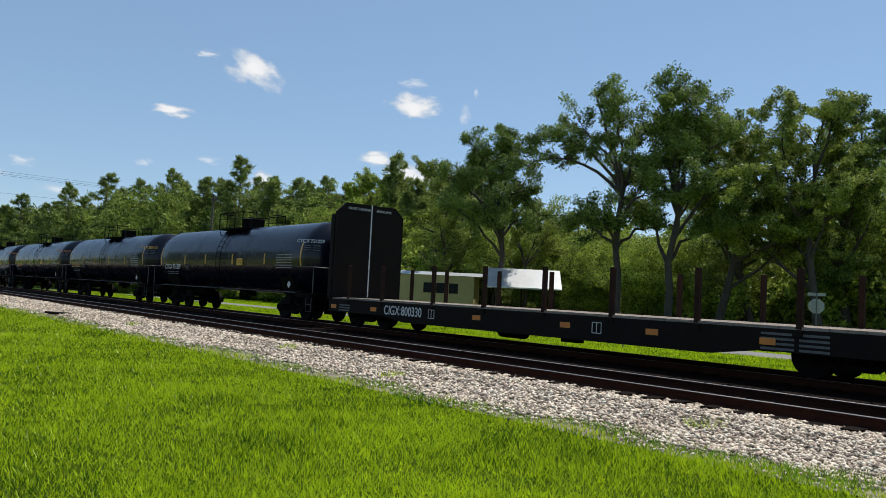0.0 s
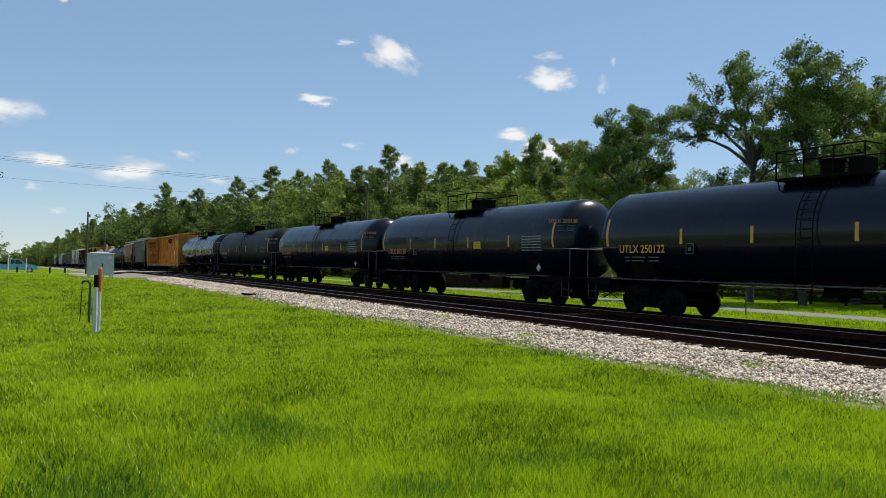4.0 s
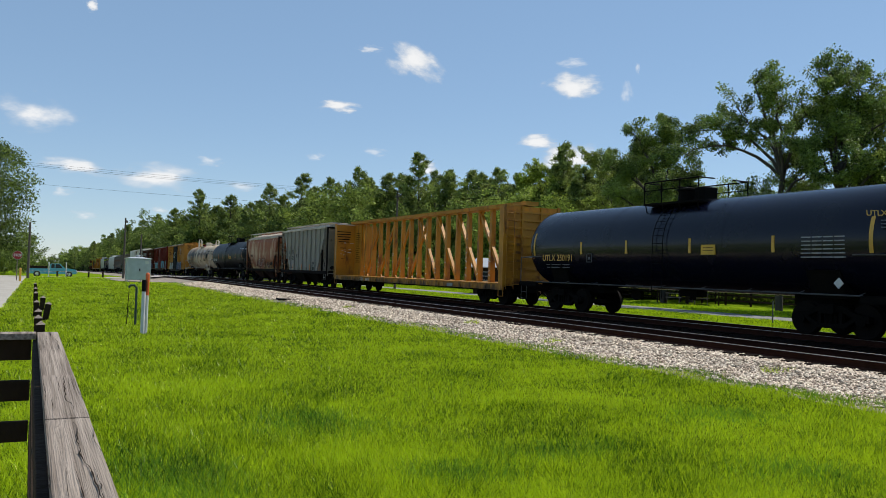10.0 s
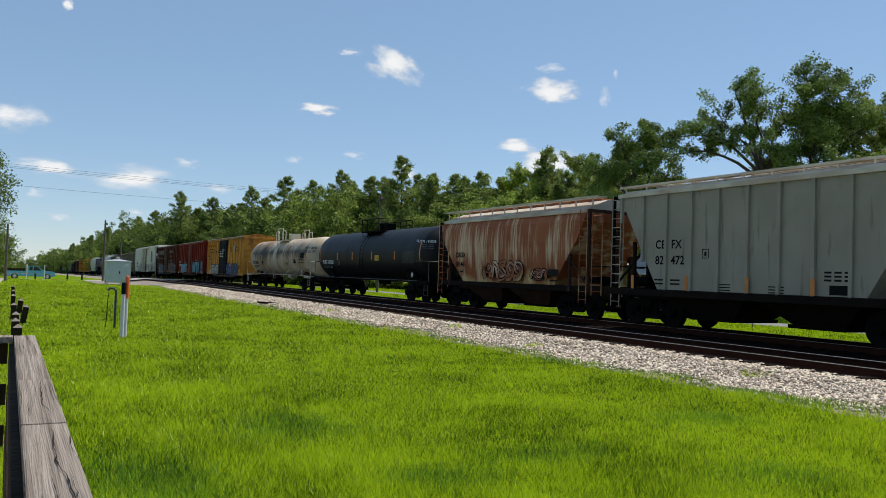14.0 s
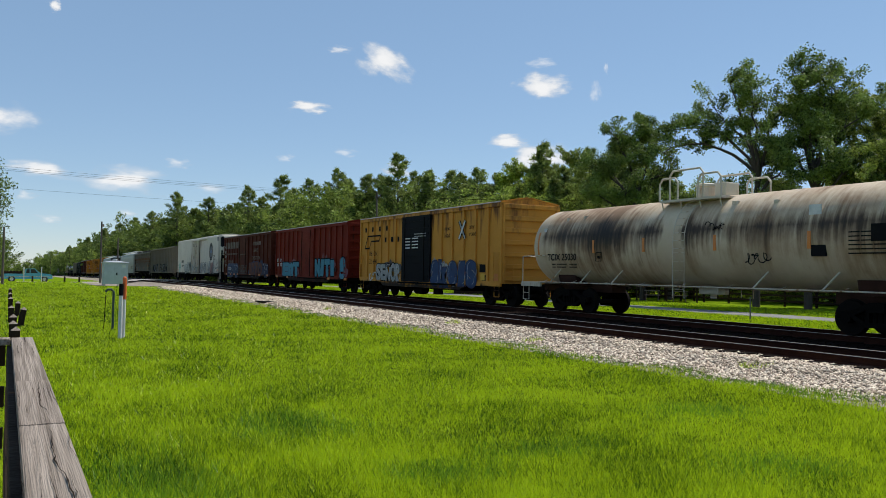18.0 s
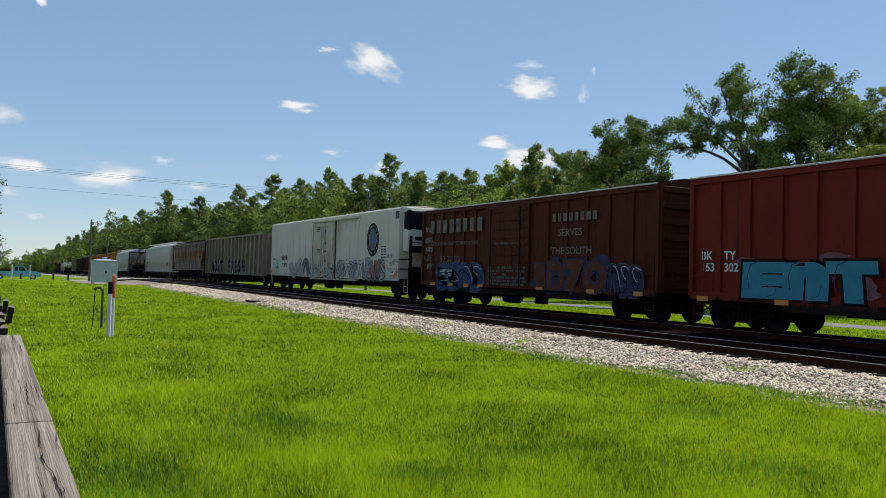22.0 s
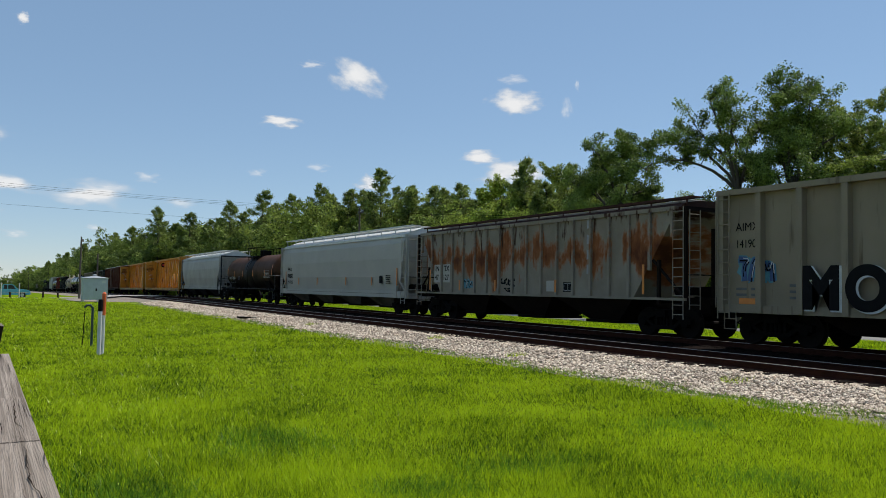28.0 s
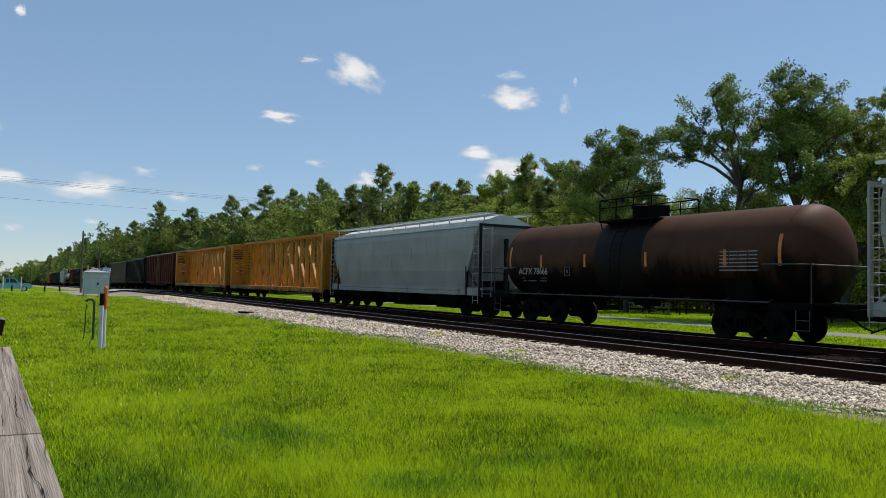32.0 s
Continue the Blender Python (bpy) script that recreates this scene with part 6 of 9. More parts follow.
    for y, z0, wd in ((-1.95, 3.1, 0.03), (-2.08, 3.85, 0.02), (-2.2, 2.9, 0.035), (-2.28, 3.7, 0.018), (-2.34, 3.3, 0.022), (-2.46, 3.9, 0.014), (-2.56, 3.5, 0.02), (-2.9, 4.0, 0.015), (-3.3, 3.8, 0.022), (-3.38, 4.1, 0.015), (-3.72, 4.2, 0.012), (-4.2, 3.3, 0.02), (-4.7, 3.7, 0.025), (-5.3, 3.8, 0.03)):
        bm = bmesh.new()
        xx = -w - (0.003 if y < -1.9 else 0.104)
        bm.faces.new([bm.verts.new((xx, p, r)) for p, r in ((y - wd, eave - 0.4), (y + wd, eave - 0.4), (y + wd * 0.5, (z0 + eave) / 2), (y, z0), (y - wd * 0.6, (z0 + eave) / 2))])
        part("rust_run", bm, RUNS, c, "brown rust run")
    strokes(c, 9.15, 2.12, 4, 0.33, 0.32, MARKK, -w, 9)
    words("CLOSE AND LOCK\nDOORS BEFORE\nMOVING CAR", 0.09, MARKK, c, (-w - 0.104, 1.55, 4.15), bold=0.003)
    words("SECURE BOTH\nDOORS BEFORE\nMOVING CAR", 0.07, MARKK, c, (-w - 0.104, 1.4, 2.75), bold=0.002)
    words("793897", 0.3, MARKK, c, (-w - 0.004, 9.15, 1.62), squeeze=1.05, bold=0.004)
    bars(c, [(ya + 2.2 - 0.35 * (i % 2), 2.2 + 0.14 * (i // 2), 0.28, 0.06) for i in range(10)], MARKK, -w)
    for y in (ya + 0.5, yb - 0.1, -6.9, 0.8, -2.4):
        bm = bmesh.new()
        box(bm, -w - 0.006, -w, y - 0.4, y, 1.2, 1.4)
        part("reflector_strip", bm, MARKO, c, "orange reflective strip")
    graffiti(c, 1.95, 7.0, 0.95, 2.1, (MARKS, MARKG, MARKS), MARKK, -w - 0.004, 11, 4)
    graffiti(c, -1.7, 1.8, 0.98, 1.75, (CREAM, MARKS), MARKG, -w - 0.165, 15, 4)
    graffiti(c, -6.5, -1.95, 0.98, 2.0, (MARKS, WHITE, MARKS), MARKK, -w - 0.004, 12, 7)
    graffiti(c, -9.0, -6.4, 0.98, 2.15, (MARKS, MARKG, MARKR), MARKG, -w - 0.004, 13, 4)
    for i, (y, z) in enumerate(((-9.2, 2.25), (-9.5, 1.85), (-9.9, 2.0), (-9.3, 1.5), (-10.0, 1.5), (-9.6, 1.15))):
        scrawl(c, y - 0.7, y, z - 0.1, z + 0.14, MARKK, -w - 0.004, 90 + i, 8, 0.022)
    for y in (10.5, 9.5, 7.9, 6.6, 5.3, 4.0, 2.9, -2.35, -3.9, -5.2, -6.3, -8.4, -9.3):
        bm = bmesh.new()
        box(bm, -w - 0.0028, -w, y - 0.011, y + 0.011, sill + 0.05, eave - 0.7)
        part("panel_seam", bm, MARKS, c, "thin grey seam between side panels")
    bm = bmesh.new()
    bm.faces.new([bm.verts.new((-w - 0.005, yb - 1.55 + (0.5 + 0.06 * math.sin(5 * a)) * math.cos(a), 1.6 + (0.62 + 0.07 * math.sin(4 * a + 1)) * math.sin(a))) for a in [0.196 * i for i in range(32)]])
    part("paint_patch", bm, MARKT, c, "teal patch of spray paint")
    for i, (y, z) in enumerate(((yb - 0.5, 2.2), (yb - 0.45, 1.85), (yb - 0.6, 1.5), (yb - 1.3, 1.6))):
        scrawl(c, y - 0.6, y, z - 0.1, z + 0.12, MARKK, -w - 0.006, 110 + i, 4, 0.024)
    underframe(c, 1.4, 0.8, 1.0, 0.8)
    steps(c, w - 0.02, WHITE, 0.8)
    return c


def build_train():
    bulkhead_flat(8.6, 30.35, "black bulkhead flat car, empty, with side stakes", "CIGX 800330")
    tank_car(30.35, 48.4, BLACK, "glossy black tank car with white lettering", number="CTCX 731229", ink=MARKW, placard=MARKP)
    tank_car(48.4, 66.45, BLACK, "glossy black tank car with yellow lettering", number="UTLX 250122")
    tank_car(66.45, 84.2, BLACK, "glossy black tank car with orange lettering", number="UTLX 250138", placard=MARKP, ink=MARKO)
    tank_car(84.2, 102.3, BLACK, "glossy black tank car with yellow placard", number="UTLX 250162", placard=MARKP, ink=MARKO)
    tank_car(102.3, 120.45, DULL, "dull black tank car with yellow lettering", number="UTLX 211227")
    tank_car(120.45, 138.2, BLACK, "glossy black tank car with small placard", number="UTLX 250191", placard=MARKP)
    center_beam(138.2, 162.4, "yellow center beam flat car, empty", "TTZX 866743")
    h = covered_hopper(162.4, 175.2, GREY, "grey ribbed covered hopper car", 2, ribs=11, end_paint=BAYDARK, eave=4.35, roof_paint=PALEROOF, sill_paint=BAYDARK)
    for text, y, z in (("CE", 3.66, 2.52), ("FX", 2.97, 2.52), ("82", 3.66, 2.02), ("472", 2.97, 2.02)):
        words(text, 0.28, MARKK, h, (-1.49, y, z), bold=0.006)
    for y in (4.6, 2.22, -0.06, -2.14, -4.4):
        bm = bmesh.new()
        box(bm, -1.588, -1.58, y - 0.06, y + 0.06, 1.22, 1.66)
        part("reflector_strip", bm, MARKO, h, "orange reflective strip")
    bars(h, [(3.7 - 0.72 * (i % 2), 1.5 - 0.12 * (i // 2), 0.4, 0.05) for i in range(4)] + [(1.1, 1.42 - 0.08 * i, 0.5, 0.03) for i in range(3)] + [(-0.7, 1.4 - 0.08 * i, 0.5, 0.03) for i in range(3)] + [(-2.4 - 0.28 * (i % 3), 1.8 - 0.1 * (i // 3), 0.2, 0.05) for i in range(9)], BAND, -1.485)
    bm = bmesh.new()
    box(bm, -1.49, -1.484, -3.05, -2.55, 1.26, 1.5)
    part("notice", bm, MARKK, h, "small dark data plate")
    bm = bmesh.new()
    for q in ((0, 0.26, 0, 0.02), (0, 0.26, 0.26, 0.28), (0, 0.02, 0, 0.28), (0.24, 0.26, 0, 0.28), (0.09, 0.17, 0.06, 0.2)):
        box(bm, -1.49, -1.484, 1.69 - q[1], 1.69 - q[0], 2.2 + q[2], 2.2 + q[3])
    part("stencil_mark", bm, BAND, h, "small framed stencil mark")["kind"] = "stuff"
    h = covered_hopper(175.2, 187.9, PINK, "faded red covered hopper car with pale stains", 2, curved=True, end_paint=DARKRUST, eave=4.0, roof_paint=PALEROOF, sill_paint=BAYDARK)
    words("CRDX", 0.24, MARKK, h, (-1.545, 3.97, 2.3), bold=0.005)
    words("20146", 0.24, MARKK, h, (-1.545, 3.97, 1.88), bold=0.005)
    graffiti(h, -1.5, 1.4, 1.35, 2.1, (PINK,), MARKK, -1.53, 3, 5)
    graffiti(h, -3.2, -2.2, 1.4, 1.8, (PINK,), MARKK, -1.53, 4, 3)
    bars(h, [(-3.3, 1.55, 0.6, 0.26), (-3.4, 1.35, 0.45, 0.06), (4.0, 1.62, 0.25, 0.06), (3.6, 1.62, 0.3, 0.06), (4.0, 1.5, 0.25, 0.06)], BAND, -1.5)
    tank_car(187.9, 206.0, DULL, "matt black tank car with white lettering", number="FURX 160026", ink=MARKW, placard=MARKP, strip=MARKO)
    t = tank_car(206.0, 224.15, DIRTY, "dirty white tank car with black grime streaks", number="TCIX 25030", ink=MARKK, strip=MARKO, gear=CREAM, r=1.45, zc=2.5)
    scrawl(t, -3.3, -2.4, 1.8, 2.1, MARKK, -1.455, 5, 5, 0.032)
    scrawl(t, -1.7, -1.0, 2.78, 3.05, MARKK, -1.44, 6, 5, 0.026)
    for y, z, w2, h2, m in ((-6.2, 2.35, 0.75, 0.42, MARKK), (-4.55, 2.0, 0.42, 0.3, MARKK), (-4.4, 2.95, 0.36, 0.4, MARKW), (7.3, 3.05, 0.14, 0.14, MARKW), (6.2, 3.4, 0.12, 0.16, CREAM), (5.2, 3.45, 0.1, 0.14, CREAM), (-1.6, 3.5, 0.2, 0.16, CREAM), (-3.1, 3.45, 0.14, 0.14, CREAM)):
        bm = bmesh.new()
        box(bm, -math.sqrt(max(0.1, 1.466 ** 2 - (z + h2 / 2 - 2.5) ** 2)) - 0.01, -0.9 if z > 3 else -1.3, y - w2, y, z, z + h2)
        part("data_panel", bm, m, t, "dark stencilled data panel" if m is MARKK else "pale repainted patch")
    b = boxcar(224.15, 241.85, BOXYEL, "yellow boxcar with a black door and graffiti", inset=1.15, door=NAVY, door_at=(-1.3, 1.9), roof=BOXYEL)
    strokes(b, 6.95, 3.66, 4, 0.98, 0.27, MARKK, -1.515, 7)
    strokes(b, 4.15, 3.02, 3, 0.82, 0.27, MARKK, -1.515, 8)
    bm = bmesh.new()
    for line in (((6.95, 2.72), (6.55, 3.42), (4.75, 3.42)), ((6.95, 2.72), (6.3, 2.72), (6.05, 3.12), (4.95, 3.12), (4.75, 3.42))):
        ribbon(bm, line, 0.085, -1.516)
    part("emblem", bm, MARKK, b, "black track-shaped emblem")
    words("next\nload", 0.24, MARKK, b, (-1.515, -2.75, 3.4))
    words("any\nroad", 0.24, MARKK, b, (-1.515, -5.1, 3.4))
    for t in (-34, 34):
        bm, b2 = bmesh.new(), bmesh.new()
        box(b2, -0.002, 0.002, -0.1, 0.1, -0.5, 0.5)
        join(bm, b2, pose(-1.518 - 0.001 * (t > 0), -4.45, 3.38, t, 0, 0))
        b2.free()
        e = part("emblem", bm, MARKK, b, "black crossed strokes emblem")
        bm, b2 = bmesh.new(), bmesh.new()
        box(b2, -0.002, 0.002, -0.055, 0.055, -0.5, 0.5)
        join(bm, b2, pose(-1.524 - 0.003 * (t > 0), -4.45, 3.38, t, 0, 0))
        b2.free()
        part("emblem_stroke", bm, MARKS if t < 0 else MARKW, e)
    words("RB  OX", 0.26, MARKK, b, (-1.515, 6.3, 2.3))
    words("32  690", 0.26, MARKK, b, (-1.515, 6.3, 1.85))
    sprayed(b, "akels", -5.75, -1.45, 0.72, 2.02, INKB, PURPLE, -1.525, 21, MARKS, fat=0.09)
    scrawl(b, -5.4, -1.6, 0.8, 1.95, ROSE, -1.5305, 24, 16, 0.03)
    sprayed(b, "SEÑOR", 2.0, 5.25, 0.85, 1.9, MARKS, MARKK, -1.525, 22, DIMG, MARKW, 0.08)
    scrawl(b, 5.3, 6.2, 0.95, 1.35, MARKW, -1.526, 23, 4, 0.07)
    bars(b, [(1.5 - 0.9 * (i % 2), 3.1 - 0.16 * (i // 2), 0.7, 0.06) for i in range(8)], MARKW, -1.592)
    bars(b, [(0.35 - 0.34 * (i % 4), 3.32 - 0.12 * (i // 4), 0.28, 0.05) for i in range(8)], MARKS, -1.592)
    bars(b, [(-5.9, 1.45, 0.5, 0.35), (-6.1, 1.05, 0.4, 0.3)], MARKK, -1.43)
    for q, m in ((-6.0, MARKP), (-7.1, MARKO)):
        bm = bmesh.new()
        box(bm, -1.436, -1.43, q - 0.35, q, 1.1, 1.4)
        part("label_plate", bm, m, b)
    b = boxcar(242.1, 258.7, BOXRED, "red boxcar with cyan graffiti", door_at=(-1.4, 1.4), roof=BOXRED)
    sprayed(b, "NITI", -5.55, -1.75, 0.95, 2.22, SKYM, MARKK, -1.515, 37, ROSE, MARKC, 0.13)
    sprayed(b, "!", -7.5, -6.2, 0.78, 2.36, SKYM, MARKK, -1.515, 39, ROSE, MARKC, 0.13)
    sprayed(b, "EnT", 1.75, 5.65, 0.85, 2.08, SKYM, MARKK, -1.515, 32, ROSE, INKB, 0.12)
    for text, y in (("BK\n153", 7.16), ("TY\n302", 6.32)):
        words(text, 0.25, MARKW, b, (-1.52, y, 2.03), bold=0.006)
    for y in (7.3, 4.6, -4.2, -7.2):
        bm = bmesh.new()
        box(bm, -1.532, -1.524, y - 0.42, y, 0.82, 0.96)
        part("reflector_strip", bm, MARKO, b, "orange reflective strip")
    b = boxcar(258.7, 276.1, BOXBRN, "brown boxcar with worn white lettering and graffiti", door_at=(-1.05, 2.1), roof=BOXBRN)
    strokes(b, 7.14, 3.32, 8, 0.61, 0.6, FADED, -1.51, 3)
    words("GIVES A GREEN LIGHT TO INNOVATIONS", 0.17, FADED, b, (-1.52, 7.05, 2.74), squeeze=1.0, bold=0.004)
    words("53 20 82", 0.27, FADED, b, (-1.52, 6.15, 1.98), squeeze=1.45, bold=0.004)
    words("LD LMT  152800\nLT WT    67200", 0.12, MARKW, b, (-1.53, 6.1, 1.5), bold=0.003)
    words("DOOR OPENING W 10-0 H 10-3", 0.09, FADED, b, (-1.62, 1.27, 2.68), bold=0.002)
    strokes(b, -2.55, 3.46, 8, 0.33, 0.3, FADED, -1.51, 4)
    words("SERVES", 0.28, FADED, b, (-1.52, -2.9, 2.92), squeeze=1.2, bold=0.006)
    words("THE SOUTH", 0.28, FADED, b, (-1.52, -2.5, 2.25), squeeze=1.15, bold=0.006)
    graffiti(b, 2.45, 6.3, 0.78, 1.82, (INKB, INKB, INKB), DIMG, -1.515, 41, 4, 0.62)
    rnd = random.Random(43)
    bars(b, [(1.9 - 0.36 * i - 0.1 * (j % 2) - rnd.uniform(0, 0.05), 1.0 + 0.135 * j, rnd.uniform(0.2, 0.32), 0.1) for j in range(6) for i in range(8) if rnd.random() < 0.85], DIMG, -1.592, "graffiti", "rows of grey sprayed bricks")
    sprayed(b, "1D", -3.3, -1.35, 0.8, 1.98, DUSTY, PURPLE, -1.515, 42, PURPLE, DIMG, 0.1)
    sprayed(b, "7O", -5.6, -3.3, 0.8, 2.05, DUSTY, PURPLE, -1.515, 44, PURPLE, DIMG, 0.1)
    graffiti(b, -7.3, -5.7, 0.85, 1.85, (PURPLE, PURPLE), DIMG, -1.515, 45, 3, 0.6)
    for y in (7.0, 5.3, 3.9, 2.7, -1.6, -4.6, -7.0):
        bm = bmesh.new()
        box(bm, -1.532, -1.524, y - 0.42, y, 0.86, 1.0)
        part("reflector_strip", bm, MARKO, b, "orange reflective strip")
    for i, (y, z) in enumerate(((7.75, 3.5), (7.7, 3.0), (7.6, 2.55), (7.8, 2.1), (7.5, 1.75))):
        scrawl(b, y - 0.75, y, z - 0.12, z + 0.16, MARKS, -1.51, 70 + i, 7, 0.028)
    reefer(276.1, 301.3, "white refrigerator car with an oval emblem")
    g = gondola(301.3, 322.9, TAN, "tan ribbed open hopper car with bold graffiti")
    words("AIMX", 0.24, MARKK, g, (-1.46, 9.62, 3.14))
    words("14190", 0.24, MARKK, g, (-1.46, 9.62, 2.67), squeeze=0.85)
    for text, y in (("M", 7.4), ("O", 6.22), ("S", 4.95), ("T", 3.75), ("F", 0.95), ("R", -0.3), ("E", -1.45), ("S", -2.6), ("H", -3.75)):
        for m, bold, x, dy in ((SPRAY, 0.085, -1.655, 0.05), (MARKK, 0.07, -1.661, 0.0)):
            words(text, 1.05, m, g, (x, y - dy, 1.1 - dy * 0.5), squeeze=0.95, bold=bold)
    graffiti(g, 8.4, 9.5, 1.7, 2.4, (MARKB,), MARKC, -1.46, 51, 3)
    bars(g, [(9.6 - 0.5 * (i % 2), 1.5 - 0.16 * (i // 2), 0.35, 0.07) for i in range(4)] + [(7.9 - 0.4 * (i % 2), 1.6 - 0.16 * (i // 2), 0.3, 0.07) for i in range(6)], MARKG, -1.458)
    bm = bmesh.new()
    box(bm, -1.46, -1.45, 8.9, 9.5, 1.12, 1.28)
    part("reflector_strip", bm, MARKO, g, "orange reflective strip")
    h = covered_hopper(322.9, 341.3, RUSTY, "rust-stained pale covered hopper car", 3, ribs=18, end_paint=BAYDARK, eave=4.0, sill=1.22, roof_paint=DARKRUST, sill_paint=RUSTY, chord_paint=RUSTY, sill_deep=0.06)
    for text, y in (("IN", 6.82), ("TX", 6.0)):
        bm = bmesh.new()
        box(bm, -1.488, -1.484, y - 0.52, y + 0.1, 1.68, 2.5)
        part("stencil_panel", bm, LIGHT, h, "pale repainted patch")
        words(text, 0.26, MARKK, h, (-1.492, y, 2.2), bold=0.008)
    words("47", 0.26, MARKK, h, (-1.492, 6.85, 1.79), bold=0.004)
    words("127", 0.26, MARKK, h, (-1.492, 6.1, 1.79), bold=0.004)
    graffiti(h, 3.5, 4.25, 1.4, 1.8, (MARKC,), MARKC, -1.486, 61, 3)
    scrawl(h, 0.35, 1.3, 1.55, 1.85, MARKK, -1.486, 62, 9, 0.06)
    scrawl(h, 0.5, 1.1, 1.3, 1.48, MARKK, -1.486, 63, 6, 0.05)
    for k, z in enumerate((3.58, 3.04, 2.5, 2.0)):
        bm = bmesh.new()
        box(bm, -1.488, -1.484, -4.32, -4.02, z, z + 0.32)
        part("emblem", bm, MARKS, h, "faded white bar of a stacked name")
    for y, w2, z, h2, m in ((-1.72, 0.46, 1.36, 0.4, LIGHT), (-2.72, 0.56, 1.36, 0.34, MARKK)):
        bm = bmesh.new()
        box(bm, -1.488, -1.484, y - w2, y, z, z + h2)
        p = part("stencil_panel", bm, m, h, "small painted panel on the side")
    bars(p, [(-2.76, 1.4, 0.22, 0.02), (-2.76, 1.64, 0.22, 0.02), (-3.02, 1.4, 0.22, 0.02), (-3.02, 1.64, 0.22, 0.02), (-2.76, 1.4, 0.02, 0.26), (-2.99, 1.4, 0.02, 0.26), (-3.22, 1.4, 0.02, 0.26)], MARKS, -1.489)
    for y, z in ((7.13, 2.27), (4.44, 1.79), (1.6, 1.79), (-2.4, 1.79), (-6.9, 2.27)):
        bm = bmesh.new()
        box(bm, -1.6, -1.592, y - 0.05, y + 0.05, 1.33, z)
        part("reflector_strip", bm, MARKO, h, "orange reflective strip")
    h = covered_hopper(341.3, 362.3, LIGHT, "clean light grey covered hopper car", 4, curved=True, eave=4.08, sill=1.08, slope=1.0, roof_paint=WHITEP, bay_paint=DUSTED, drop=1.9)
    words("FPAX", 0.26, MARKK, h, (-1.535, 8.28, 2.4), bold=0.006)
    words("970020", 0.3, MARKK, h, (-1.535, 8.27, 1.93), bold=0.006, squeeze=0.85)
    words("LD LMT  220400 LBS\nLT WT    65600 LBS", 0.085, MARKK, h, (-1.535, 8.15, 1.68))
    for y, z in ((8.66, 2.4), (5.98, 1.95), (2.5, 1.95), (-2.2, 1.95), (-5.8, 1.95), (-8.9, 2.4)):
        bm = bmesh.new()
        box(bm, -1.54, -1.53, y - 0.06, y + 0.06, 1.5, z)
        part("reflector_strip", bm, MARKO, h, "orange reflective strip")
    bars(h, [(-7.6 - 0.3 * (i % 2), 1.6 + 0.1 * (i // 2), 0.24, 0.05) for i in range(10)] + [(-6.8, 1.62, 0.35, 0.4)], MARKK, -1.532)
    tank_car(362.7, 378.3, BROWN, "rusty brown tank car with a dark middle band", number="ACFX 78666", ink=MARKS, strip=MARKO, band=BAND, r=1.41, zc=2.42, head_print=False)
    covered_hopper(378.3, 396.6, SILVER, "silver grey covered hopper car", 3, curved=True, eave=4.05, sill=1.15, end_paint=DULL, slope=1.2, roof_paint=WHITEP)
    center_beam(396.6, 420.8, "yellow center beam flat car, empty")
    center_beam(420.8, 445.0, "yellow center beam flat car, empty")
    s = 445.0
    plan = "fglttwgbthggbrtwtthgbthw"
    for k in plan:
        if k == "f":
            boxcar(s, s + 19.5, BOXBRN, "dark brown boxcar far down the line")
            s += 19.5
        elif k in "gl":
            gondola(s, s + 18, DULL if k == "g" else TAN, "dark open hopper car far down the line")
            s += 18
        elif k == "t":
            tank_car(s, s + 18, BLACK, "black tank car far down the line")
            s += 18
        elif k == "w":
            tank_car(s, s + 18, DIRTY, "dirty white tank car far down the line", gear=CREAM)
            s += 18
        elif k == "h":
            covered_hopper(s, s + 18, LIGHT, "light grey covered hopper car far down the line", 3, curved=True)
            s += 18
        elif k == "b":
            boxcar(s, s + 17, BOXRED, "red boxcar far down the line")
            s += 17
        else:
            boxcar(s, s + 17, BOXYEL, "yellow boxcar far down the line")
            s += 17


build_train()

# ---- trees ----


def limb(bm, a, d, length, r, depth, rnd, tips, bend=0.35, kids=(2, 4), up=0.25):
    """A crooked tapering branch and its twigs; the ends of the last ones are gathered in tips."""
    pts, p, q = [Vector(a)], Vector(a), Vector(d).normalized()
    n = 4
    for i in range(n):
        q = (q + Vector((rnd.gauss(0, bend), rnd.gauss(0, bend), rnd.gauss(0, bend) + up)) * 0.35).normalized()
        p = p + q * length / n
        pts.append(p.copy())
    for i in range(n):
        tube(bm, pts[i], pts[i + 1], r * (1 - 0.6 * i / n), r * (1 - 0.6 * (i + 1) / n), n=6 if depth > 1 else 3, caps=False)
    if depth <= 0:
        tips += pts[1:]
        return
    for k in range(rnd.randint(*kids)):
        j = rnd.randint(1, n)
        side = Vector((rnd.gauss(0, 1), rnd.gauss(0, 1), rnd.gauss(0.15, 0.6))).normalized()
        limb(bm, pts[j], (q * 0.5 + side * 0.8), length * rnd.uniform(0.5, 0.72), r * 0.45, depth - 1, rnd, tips, bend, kids, up)
    if depth == 1:
        tips += pts[2:]
    elif depth == 2:
        tips += pts[3:]


